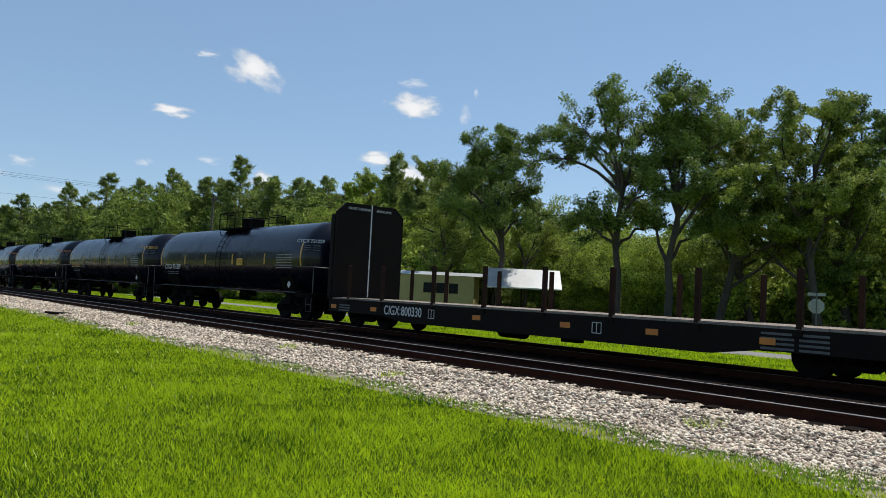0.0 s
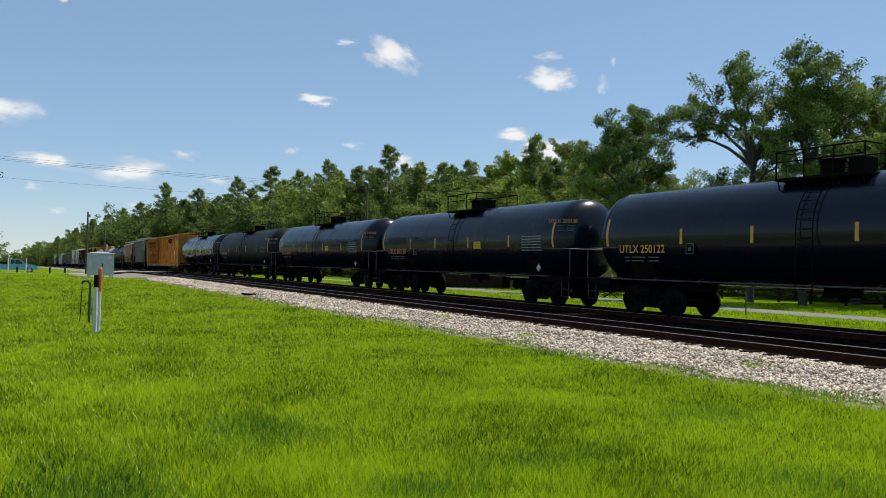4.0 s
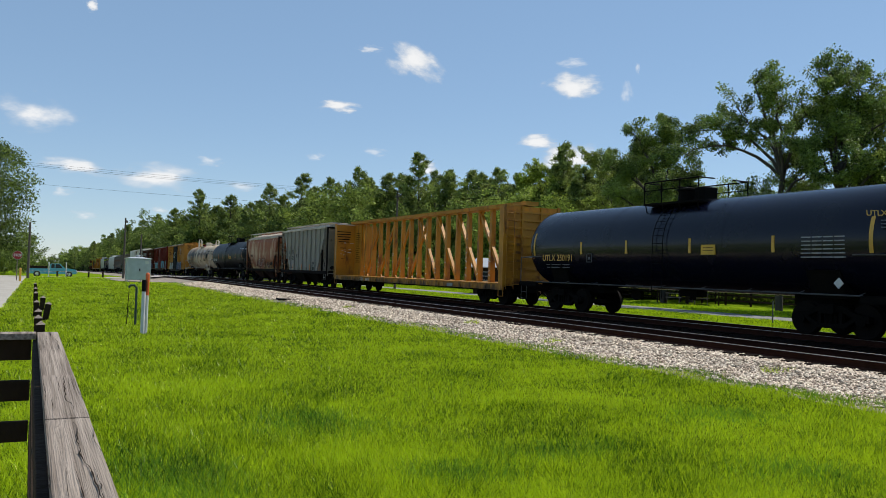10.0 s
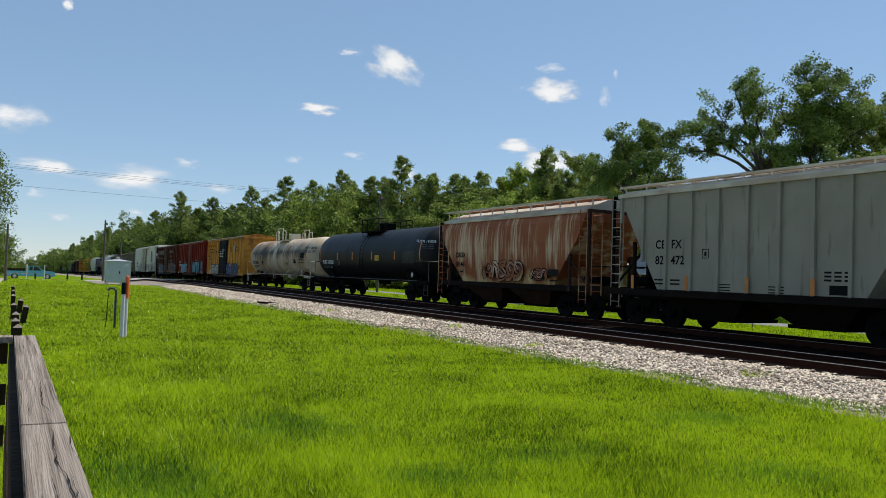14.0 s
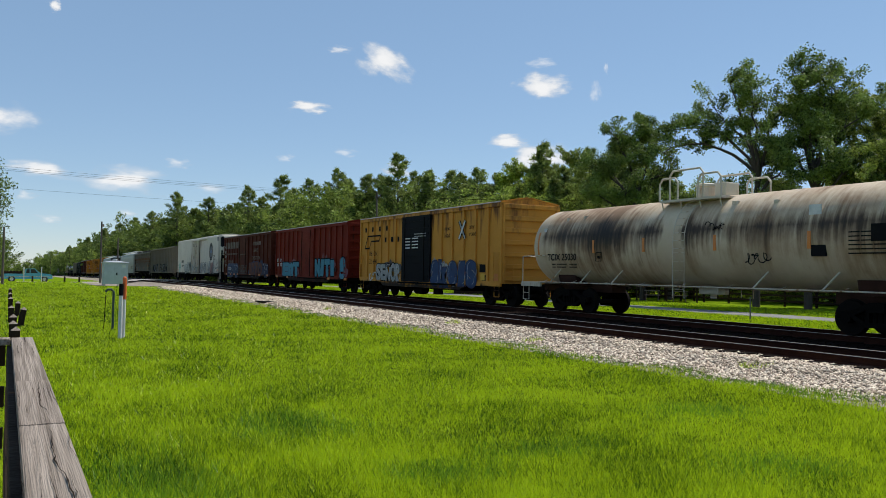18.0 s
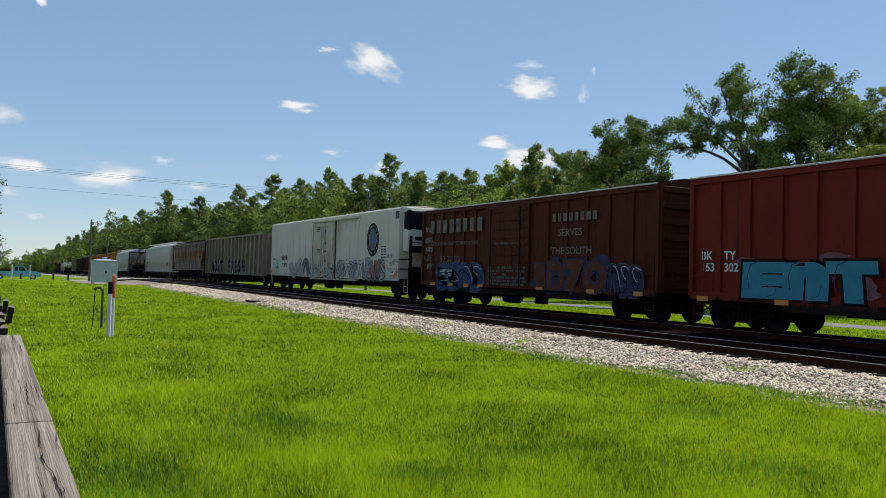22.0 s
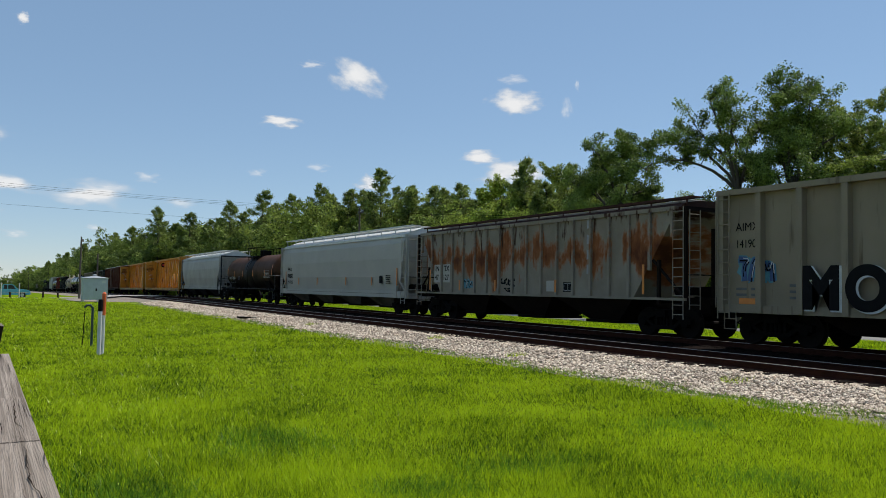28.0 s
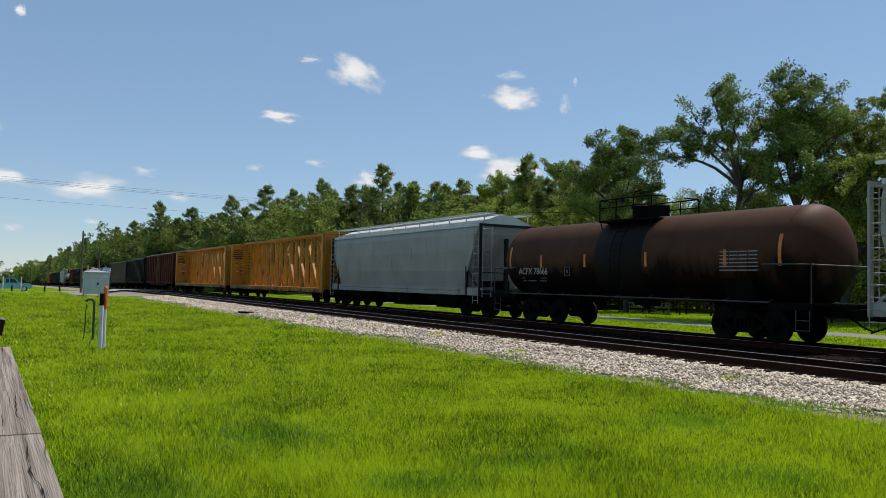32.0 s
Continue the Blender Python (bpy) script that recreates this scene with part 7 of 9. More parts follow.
def leaf_mesh(name, tips, each, spread, size, material, seed, flat=0.6):
    """Clumps of small pointed leaves round the tips."""
    g = np.random.default_rng(seed)
    c = np.array([tuple(t) for t in tips])
    c = np.repeat(c, each, axis=0)
    n = len(c)
    off = g.normal(0, 1, (n, 3))
    off /= np.linalg.norm(off, axis=1)[:, None]
    c = c + off * (spread * g.random((n, 1)) ** 0.5) * np.array([1, 1, flat])
    u = g.normal(0, 1, (n, 3))
    u /= np.linalg.norm(u, axis=1)[:, None]
    w = np.cross(u, g.normal(0, 1, (n, 3)))
    w /= np.linalg.norm(w, axis=1)[:, None]
    s = size * g.uniform(0.6, 1.35, (n, 1))
    verts = np.concatenate([c - u * s, c + u * s, c + w * s * g.uniform(0.5, 1.1, (n, 1))], axis=1).reshape(-1, 3)
    me = bpy.data.meshes.new(name)
    me.vertices.add(3 * n)
    me.vertices.foreach_set("co", verts.astype(np.float32).ravel())
    me.loops.add(3 * n)
    me.loops.foreach_set("vertex_index", np.arange(3 * n, dtype=np.int32))
    me.polygons.add(n)
    me.polygons.foreach_set("loop_start", np.arange(0, 3 * n, 3, dtype=np.int32))
    me.update()
    me.validate()
    me.materials.append(material)
    return me


def broadleaf(seed, height, lean=0.0, leaves=26, forks=6, material=LEAF, wide=0.5, bare=0.2, size=0.19, puff=0.03, arm=None):
    rnd = random.Random(seed)
    bm, tips = bmesh.new(), []
    p, q, r = Vector((0, 0, -0.3)), Vector((lean, 0, 1)).normalized(), height * 0.019
    pts = [p.copy()]
    for i in range(6):
        q = (q + Vector((rnd.gauss(0, 0.12), rnd.gauss(0, 0.12), 0.12))).normalized()
        p = p + q * height * 0.13
        pts.append(p.copy())
    for i in range(6):
        tube(bm, pts[i], pts[i + 1], r * (1.25 - 0.15 * i), r * (1.25 - 0.15 * (i + 1)), n=9, caps=False)
    for k in range(forks):
        j = 1 + int((bare + (1 - bare) * (k + 0.6) / forks) * 5.3)
        a = 2.4 * k + rnd.uniform(-0.5, 0.5)
        limb(bm, pts[j], (math.cos(a) * wide * 1.6, math.sin(a) * wide * 1.6, rnd.uniform(0.35, 0.95)), height * rnd.uniform(0.26, 0.4), r * 0.5, 2, rnd, tips, kids=(2, 4))
    limb(bm, pts[-1], (lean * 0.4, 0, 1), height * 0.3, r * 0.45, 2, rnd, tips, kids=(3, 4))
    if arm:                                         # one long low limb reaching out to a side
        a, j, reach = arm
        limb(bm, pts[j], (math.cos(a), math.sin(a), 0.5), height * reach, r * 0.55, 2, random.Random(seed + 5), tips, bend=0.2, kids=(4, 5), up=0.02)
    top = max(t.z for t in tips)
    wood = mesh_of("trunk", bm, BARK, True)
    k = height / (top + 0.4)
    wood.transform(Matrix.Diagonal((k, k, k, 1)))
    crown = leaf_mesh("crown", [t * k for t in tips], leaves, height * puff, size, material, seed)
    return wood, crown


def stemmed(seed, height, fork, stems, leaves=50, material=OAKL, size=0.088):
    """An open tree of a few long stems, each a bent line from the trunk to (u, v, z), lifted by its arch, with leafy twigs on its outer part."""
    rnd = random.Random(seed)
    bm, tips = bmesh.new(), []
    r = height * 0.0125
    trunk = [Vector((0, 0, -0.3))]
    for i in range(5):
        trunk.append(Vector((rnd.gauss(0, 0.1) * i / 2, rnd.gauss(0, 0.1) * i / 2, fork * (i + 1) / 5)))
    for i in range(5):
        tube(bm, trunk[i], trunk[i + 1], r * (1.25 - 0.09 * i), r * (1.25 - 0.09 * (i + 1)), n=9, caps=False)
    for u, v, z, arch, low in stems:
        a = trunk[-1] if low >= fork else trunk[max(1, min(5, round(5 * low / fork)))]
        b = Vector((u, v, z))
        c = Vector((u * 0.4, v * 0.4, a.z + (z - a.z) * 0.62 + arch))
        n = max(6, round((b - a).length / 0.9))
        pts = [(1 - t) ** 2 * a + 2 * t * (1 - t) * c + t * t * b + Vector((rnd.gauss(0, 0.13), rnd.gauss(0, 0.13), rnd.gauss(0, 0.1))) * min(1, 3 * t) for t in [i / n for i in range(n + 1)]]
        for i in range(n):
            tube(bm, pts[i], pts[i + 1], r * 0.62 * (1 - 0.8 * i / n), r * 0.62 * (1 - 0.8 * (i + 1) / n), n=6, caps=False)
        first = round(n * 0.45)
        for i in range(first, n + 1):
            along = (pts[i] - pts[i - 1]).normalized()
            for k in range(1 + (i % 2) if i < n else 3):
                side = Vector((rnd.gauss(0, 1), rnd.gauss(0, 1), rnd.gauss(0.25, 0.6))).normalized()
                limb(bm, pts[i], along * 0.45 + side, height * rnd.uniform(0.045, 0.105), r * 0.2, 1, rnd, tips, kids=(1, 3), up=0.1)
    wood = mesh_of("trunk", bm, BARK, True)
    return wood, leaf_mesh("crown", tips, leaves, 0.45, size, material, seed, 0.85)


def needle_mesh(name, tips, each, length, material, seed):
    """Stars of long thin needles bursting from the tips, more of them upwards."""
    g = np.random.default_rng(seed)
    c = np.repeat(np.array([tuple(t) for t in tips]), each, axis=0)
    n = len(c)
    u = g.normal(0, 1, (n, 3)) + np.array([0, 0, 0.35])
    u /= np.linalg.norm(u, axis=1)[:, None]
    w = np.cross(u, g.normal(0, 1, (n, 3)))
    w /= np.linalg.norm(w, axis=1)[:, None]
    ln = length * g.uniform(0.5, 1.25, (n, 1))
    c = c + g.normal(0, 0.12, (n, 3))
    verts = np.concatenate([c - w * ln * 0.1, c + w * ln * 0.1, c + u * ln], axis=1).reshape(-1, 3)
    return flat_mesh(name, verts, 3, material)


def pine(seed, height, crown_from=0.4, leaves=15, wide=0.16):
    """A tall pine: bare stem below, an uneven crown of rising boughs with tufts of needles above."""
    rnd = random.Random(seed)
    bm, tips = bmesh.new(), []
    top = Vector((rnd.uniform(-0.4, 0.4), rnd.uniform(-0.4, 0.4), height * 0.98))
    mid = Vector((rnd.uniform(-0.2, 0.2), rnd.uniform(-0.2, 0.2), height * 0.55))
    tube(bm, (0, 0, -0.3), mid, height * 0.012, height * 0.009, n=7, caps=False)
    tube(bm, mid, top, height * 0.009, 0.02, n=6, caps=False)
    for i in range(5):                              # dead stubs on the bare stem
        z, a = height * rnd.uniform(0.15, crown_from), rnd.uniform(0, 6.283)
        tube(bm, (0, 0, z), (0.9 * math.cos(a), 0.9 * math.sin(a), z + rnd.uniform(-0.2, 0.3)), 0.03, 0.01, n=3, caps=False)
    n = 44
    for i in range(n):
        f = ((i + rnd.random()) / n) ** 0.92
        z = height * (crown_from + (0.97 - crown_from) * f)
        root = mid.lerp(top, max(0.0, (z / height - 0.55) / 0.43)) if z > height * 0.55 else mid * (z / mid.z)
        full = math.sin(math.pi * min(1.0, 0.3 + 0.7 * f)) ** 0.65     # broad in the lower half, rounded at the tip
        reach = height * wide * (0.14 + full) * rnd.choice((0.45, 0.65, 0.8, 0.9, 1.05)) * 0.8
        a = i * 2.4 + rnd.uniform(-0.7, 0.7)
        rise = reach * rnd.uniform(0.0, 0.5)
        e = root + Vector((math.cos(a) * reach, math.sin(a) * reach, rise))
        tube(bm, root, e, 0.055, 0.015, n=3, caps=False)
        side = Vector((-math.sin(a), math.cos(a), 0))
        for k in (0.4, 0.6, 0.78, 0.9, 1.0):
            q = root.lerp(e, k) + Vector((0, 0, 0.12 * reach * (k - 1) * k))
            tips.append(q)
            if k in (0.6, 0.78, 0.9):
                for sg in (-1, 1):
                    t = q + side * sg * reach * rnd.uniform(0.12, 0.3) + Vector((math.cos(a), math.sin(a), 0.3)) * reach * 0.1
                    tube(bm, q, t, 0.02, 0.008, n=3, caps=False)
                    tips.append(t)
    tips += [top, top - Vector((0, 0, 0.35)), top - Vector((0, 0, 0.7))]
    wood = mesh_of("trunk", bm, BARK, True)
    return wood, needle_mesh("crown", tips, leaves, 0.46, PINEL, seed)


def shrub(seed, height, material=SCRUB, leaves=32, size=0.15, fill=30, up=0.5):
    rnd = random.Random(seed)
    bm, tips = bmesh.new(), []
    for k in range(6):
        a = k * 1.05 + rnd.random()
        limb(bm, (0.2 * math.cos(a), 0.2 * math.sin(a), -0.2), (math.cos(a) * 0.6, math.sin(a) * 0.6, 1), height * rnd.uniform(0.45, 0.8), 0.05, 1, rnd, tips, kids=(3, 4))
    for i in range(fill):
        a = rnd.uniform(0, 6.283)
        rr = height * 0.36 * rnd.random() ** 0.5
        z = rnd.uniform(0.05, up)
        rr *= math.sqrt(max(0.08, 1 - max(0.0, (z - 0.4) / 0.62) ** 2))    # a rounded dome
        tips.append(Vector((rr * math.cos(a), rr * math.sin(a), z * height)))
    wood = mesh_of("stem", bm, BARK, True)
    return wood, leaf_mesh("foliage", tips, leaves, height * 0.075, size, material, seed, 0.75)


def plant(name, meshes, x, y, turn, scale, label, category, group):
    z = LAWN + ground_fall(y)
    t = thing(name, pose(x, y, z, 0, 0, turn) @ Matrix.Scale(scale, 4), label, category, group)
    for me in meshes:
        shared(me.name.split(".")[0], me, t)
    return t


FINE = [broadleaf(101, 15.0, 0.05, 110, 7, OAKL, size=0.088, puff=0.028), broadleaf(102, 15.0, -0.08, 110, 8, OAKL, size=0.088, puff=0.028), broadleaf(103, 15.0, 0.1, 110, 7, OAKL2, size=0.088, puff=0.028), broadleaf(104, 15.0, 0.0, 110, 8, OAKL2, 0.42, 0.05, size=0.088, puff=0.028)]
OAKS = [broadleaf(101, 15.0, 0.05, 60, 7, size=0.125), broadleaf(102, 15.0, -0.08, 60, 8, size=0.125), broadleaf(103, 15.0, 0.1, 60, 7, LEAF2, size=0.125), broadleaf(104, 15.0, 0.0, 60, 8, LEAF2, 0.42, 0.05, size=0.125)]
PINES = [pine(201, 16.5, 0.4, wide=0.175), pine(202, 16.0, 0.46, wide=0.155), pine(203, 15.5, 0.36, wide=0.185), pine(204, 17.0, 0.5, wide=0.145), pine(205, 15.0, 0.32, wide=0.2)]
LANETREES = [broadleaf(105, 15.0, 0.05, 40, 8, DARKL, 0.55, 0.1, size=0.19), broadleaf(106, 15.0, -0.05, 40, 8, DARKL, 0.5, 0.05, size=0.19)]
SHRUBS = [shrub(301, 4.5), shrub(302, 5.5, LEAF2), shrub(303, 3.5)]
THICKET = [shrub(311, 9.5, LEAF, 90, 0.115, 90, 0.85), shrub(312, 10.5, LEAF2, 90, 0.115, 90, 0.88), shrub(313, 8.5, SCRUB, 90, 0.115, 80, 0.8)]

FARWOOD = [shrub(321, 9.5, DARKL, 80, 0.15, 100, 0.85), shrub(322, 10.5, LEAF, 80, 0.15, 100, 0.88), shrub(323, 8.5, DARKL, 80, 0.15, 90, 0.8)]

# three open trees whose stems stand out against the sky: u across the view, v away from it
ARCHED = stemmed(131, 15.8, 8.2, ((-1.7, 0.3, 14.3, 0.4, 8.2), (-0.5, -0.8, 13.4, 0.2, 8.2), (-6.0, 0.2, 9.9, 2.5, 8.2), (-4.6, -0.5, 11.4, 1.9, 8.2), (1.2, 0.7, 12.2, 0.3, 8.2), (-2.6, 1.4, 6.6, 0.6, 4.5), (1.9, -1.9, 8.6, 0.5, 6.2), (2.4, 1.8, 6.8, 0.6, 4.6), (-1.2, -2.4, 6.6, 0.4, 4.6), (-2.4, 0.9, 12.4, 0.3, 8.2), (0.4, 2.0, 9.6, 0.3, 7.4)))
TOWERING = stemmed(137, 16.2, 7.0, ((-0.2, 0.2, 14.3, 0.3, 7.0), (-0.7, 0.6, 12.8, 0.3, 7.0), (3.2, -0.5, 11.7, 0.8, 7.0), (4.0, 0.7, 9.2, 0.9, 6.0), (-2.1, -0.8, 9.9, 0.8, 7.0), (0.8, 2.2, 10.4, 0.5, 6.5), (1.2, -2.3, 8.2, 0.6, 5.5), (-1.9, 1.6, 7.2, 0.5, 4.5), (2.6, 1.2, 6.6, 0.5, 4.5), (1.2, -0.3, 13.4, 0.4, 7.0), (-0.5, -0.5, 13.5, 0.3, 7.0), (0.6, 1.0, 11.8, 0.2, 7.0)))
SLIM = stemmed(139, 15.6, 7.6, ((-0.3, 0.0, 13.5, 0.2, 7.6), (0.4, 0.6, 12.2, 0.2, 7.6), (-2.6, -0.3, 12.7, 0.5, 7.6), (-4.5, 0.4, 10.6, 0.7, 6.5), (1.8, 0.5, 9.8, 0.5, 7.0), (-3.9, -0.7, 8.2, 0.6, 5.2), (2.0, -0.9, 7.4, 0.5, 5.5), (-1.4, -1.8, 7.8, 0.5, 5.0), (-1.5, 0.8, 11.2, 0.3, 7.0), (-2.9, 1.2, 9.8, 0.4, 6.0), (0.9, 1.6, 8.4, 0.3, 6.0)))
# the large trees behind the road, then the wood with its pines
for k, (x, y, h, i) in enumerate(((46.1, 47.2, 11.0, 3), (47.0, 31.6, 15.2, 2), (51.1, 31.4, 15.0, 1), (48.0, 25.4, 15.5, 2), (53.8, 26.6, 15.6, 0), (53.3, 20.0, 15.0, 1), (56.5, 14.0, 14.5, 3), (44.8, 56.4, 13.8, 3))):
    plant("oak_tree", FINE[i], x, y, (k * 67 + (268 if k else 67)) % 360, h / 15.0, "tall broad-leaved tree with open green crown", "tree", "trees behind the road")
for meshes, x, y in ((SLIM, 41.9, 45.7), (ARCHED, 41.0, 34.5), (TOWERING, 42.2, 31.7)):
    plant("oak_tree", meshes, x, y, -math.degrees(math.atan2(x, y)), 1.0, "tall open oak with long bare-backed limbs", "tree", "trees behind the road")
for k, (x, y, h) in enumerate(((53.5, 82.1, 15.8), (53.9, 78.2, 15.5), (53.8, 52.3, 9.4), (61.4, 51.3, 10.5), (63.3, 45.6, 9.8), (67.5, 43.0, 10.4), (68.1, 38.1, 10.2), (66.0, 28.0, 14.5), (70.0, 18.0, 15.0), (58.5, 63.0, 13.0), (60.0, 70.0, 12.6), (56.0, 66.0, 11.5))):
    plant("oak_tree", OAKS[(k + 2) % 4], x, y, k * 101 % 360, h / 15.0, "broad-leaved tree at the edge of the wood", "tree", "trees behind the road")
PINE_AT = ((14.3, 399, 8.0), (18.1, 329, 9.6), (22, 299, 12), (24.6, 269, 14), (26.5, 248, 14.6), (28, 223, 15), (29.2, 203, 15.6), (32.7, 172, 14.6), (34, 161.5, 16.2), (36.6, 156, 14.5), (37.4, 145, 17.2), (40.1, 144.5, 15.4), (39.3, 132, 18.1), (42.5, 133.4, 16.2), (42.4, 125, 17))
PINE_TOO = ((44, 117, 17.9), (47, 119, 16.7), (46.1, 110.8, 16.7), (49.4, 111.6, 16.9), (48.7, 104.2, 19.2), (51.9, 106, 16.9), (51.4, 99.5, 16.4), (52.8, 96.5, 16.3), (55.7, 97.2, 15.4), (53.8, 90.2, 15.9), (55.2, 88.2, 14.8), (53.3, 72.5, 13), (55.7, 73.2, 14.3), (29.1, 169.5, 17.6))
for k, (x, y, h) in enumerate(PINE_AT + PINE_TOO):
    plant("pine_tree", PINES[k % 5], x, y, k * 77 % 360, (h - ground_fall(y)) / (16.5, 16.0, 15.5, 17.0, 15.0)[k % 5], "tall slender pine with bare lower trunk", "tree", "pines of the wood")
rnd = random.Random(5)
EDGE = ((2.2, 420), (4.5, 290), (7, 215), (9.7, 172), (16.5, 138), (22, 118), (27, 105), (33, 95), (40, 76), (45, 68), (52, 66), (60, 66), (75, 62), (92, 60))


def wood_edge(az):
    for (a, p), (b, q) in zip(EDGE, EDGE[1:]):
        if az <= b:
            return p + (q - p) * (az - a) / (b - a)
    return 60


def in_wood(az, more):
    d = wood_edge(az) * more
    return d * math.sin(radians(az)), d * math.cos(radians(az))


for k in range(150):
    x, y = in_wood(2.4 + 40 * (k / 150) ** 1.0, rnd.uniform(1.05, 1.4))
    i = rnd.randrange(5)
    plant("pine_tree", PINES[i], x, y, rnd.uniform(0, 360), rnd.uniform(0.78, 1.05) * (0.72 if y > 230 else 1), "pine deeper in the wood", "tree", "pines of the wood")
for k in range(150):
    x, y = in_wood(2.4 + 88 * (k / 150) ** 1.1, rnd.uniform(0.97, 1.2))
    i, turn, size = rnd.randrange(3), rnd.uniform(0, 360), rnd.uniform(0.9, 1.4) * (0.85 if y > 230 else 1.2 if y > 105 else 1)
    if 36 < math.degrees(math.atan2(x, y)) < 64:    # the wood is low behind the large oaks
        size = min(size, math.hypot(x, y) * 0.118 / (9.5, 10.5, 8.5)[i])
    plant("understorey_tree", (FARWOOD if y > 100 else THICKET)[i], x, y, turn, size, "full green understorey tree of the wood", "tree", "understorey of the wood")
for k in range(120):
    x, y = in_wood(3 + 86 * (k / 120) ** 1.1, rnd.uniform(0.9, 1.0))
    i, turn, size = rnd.randrange(3), rnd.uniform(0, 360), rnd.uniform(0.8, 1.5)
    if 33 < math.degrees(math.atan2(x, y)) < 54 and math.hypot(x, y) < 74:
        continue                                    # mown ground round the pavilion
    plant("shrub", SHRUBS[i], max(x, 40.5 if y < 130 else 22), y, turn, size, "dense green undergrowth bush", "bush", "undergrowth of the wood")
# the far end of the wood: a close dark belt whose tops sink with the distance
TOPS = ((1.0, 0.6), (2.6, 0.93), (3.6, 1.5), (4.6, 2.15), (5.9, 2.75), (7.3, 2.95), (8.8, 3.5), (10.6, 3.9), (13.2, 4.2), (17.0, 4.3))


def top_angle(az):
    for (a, p), (b, q) in zip(TOPS, TOPS[1:]):
        if az <= b:
            return p + (q - p) * (az - a) / (b - a)
    return TOPS[-1][1]


for k in range(130):
    az = 1.2 + 15.5 * (k / 130) ** 0.9
    x, y = in_wood(az, rnd.uniform(1.0, 1.3))
    high = math.hypot(x, y) * math.tan(radians(top_angle(az))) * rnd.uniform(0.72, 1.0) + 1.8 - ground_fall(y)
    i, turn = rnd.randrange(3), rnd.uniform(0, 360)
    if k % 3 == 0:
        plant("pine_tree", PINES[i], x, y, turn, high / (16.5, 16.0, 15.5)[i], "dark pine at the far end of the wood", "tree", "far end of the wood")
    else:
        plant("understorey_tree", FARWOOD[i], x, y, turn, high / (9.5, 10.5, 8.5)[i], "dark leafy tree at the far end of the wood", "tree", "far end of the wood")
# trees beside the lane
for k, (x, y, h, i) in enumerate(((-15, 112, 21, 0), (-13, 138, 19, 1), (-19, 108, 18, 2), (-24, 118, 21, 3), (2, 330, 10, 3), (-14, 250, 11, 1), (7, 420, 10, 2), (-2, 430, 9, 0), (-25, 300, 14, 1))):
    plant("oak_tree", LANETREES[i % 2], x, y, k * 50, h / (34.0 if y > 170 else 15.0), "leafy green tree beside the lane", "tree", "trees beside the lane")
for k, (x, y, h) in enumerate(((-7, 110, 0.4), (-4.5, 128, 0.55), (-10, 112, 0.5), (-5, 150, 0.6), (-2.5, 200, 0.7), (-8, 180, 0.8), (1, 260, 0.8), (-6, 240, 0.9), (-14, 130, 0.8), (-13, 112, 0.5), (-18, 114, 0.6), (6, 360, 0.9), (10, 450, 0.9), (0, 480, 1.0), (-8, 400, 1.1))):
    plant("understorey_tree", FARWOOD[k % 3], x, y, k * 50, h * (0.45 if y > 170 else 1), "full green bush beside the lane", "tree", "trees beside the lane")

for k in range(34):
    a = radians(-16 + 24 * k / 33)
    d = 520 + 60 * (k * 7 % 5)
    plant("understorey_tree", FARWOOD[k % 3], d * math.sin(a), d * math.cos(a), k * 50, 1.0 + 0.18 * (k * 3 % 4), "full green tree far down the line", "tree", "far trees")

BROAD = shrub(331, 15.0, DARKL, 75, 0.15, 330, 0.97)
for k, (x, y, h) in enumerate(((-6.5, 118, 1.16), (-12.5, 117, 1.22), (-9.6, 124, 1.1), (-17, 119, 1.25), (-2.4, 134, 0.42))):
    plant("broad_tree", BROAD, x, y, k * 70, h, "dense dark green tree beside the lane", "tree", "trees beside the lane")

# ---- fence, posts and cabinet ----


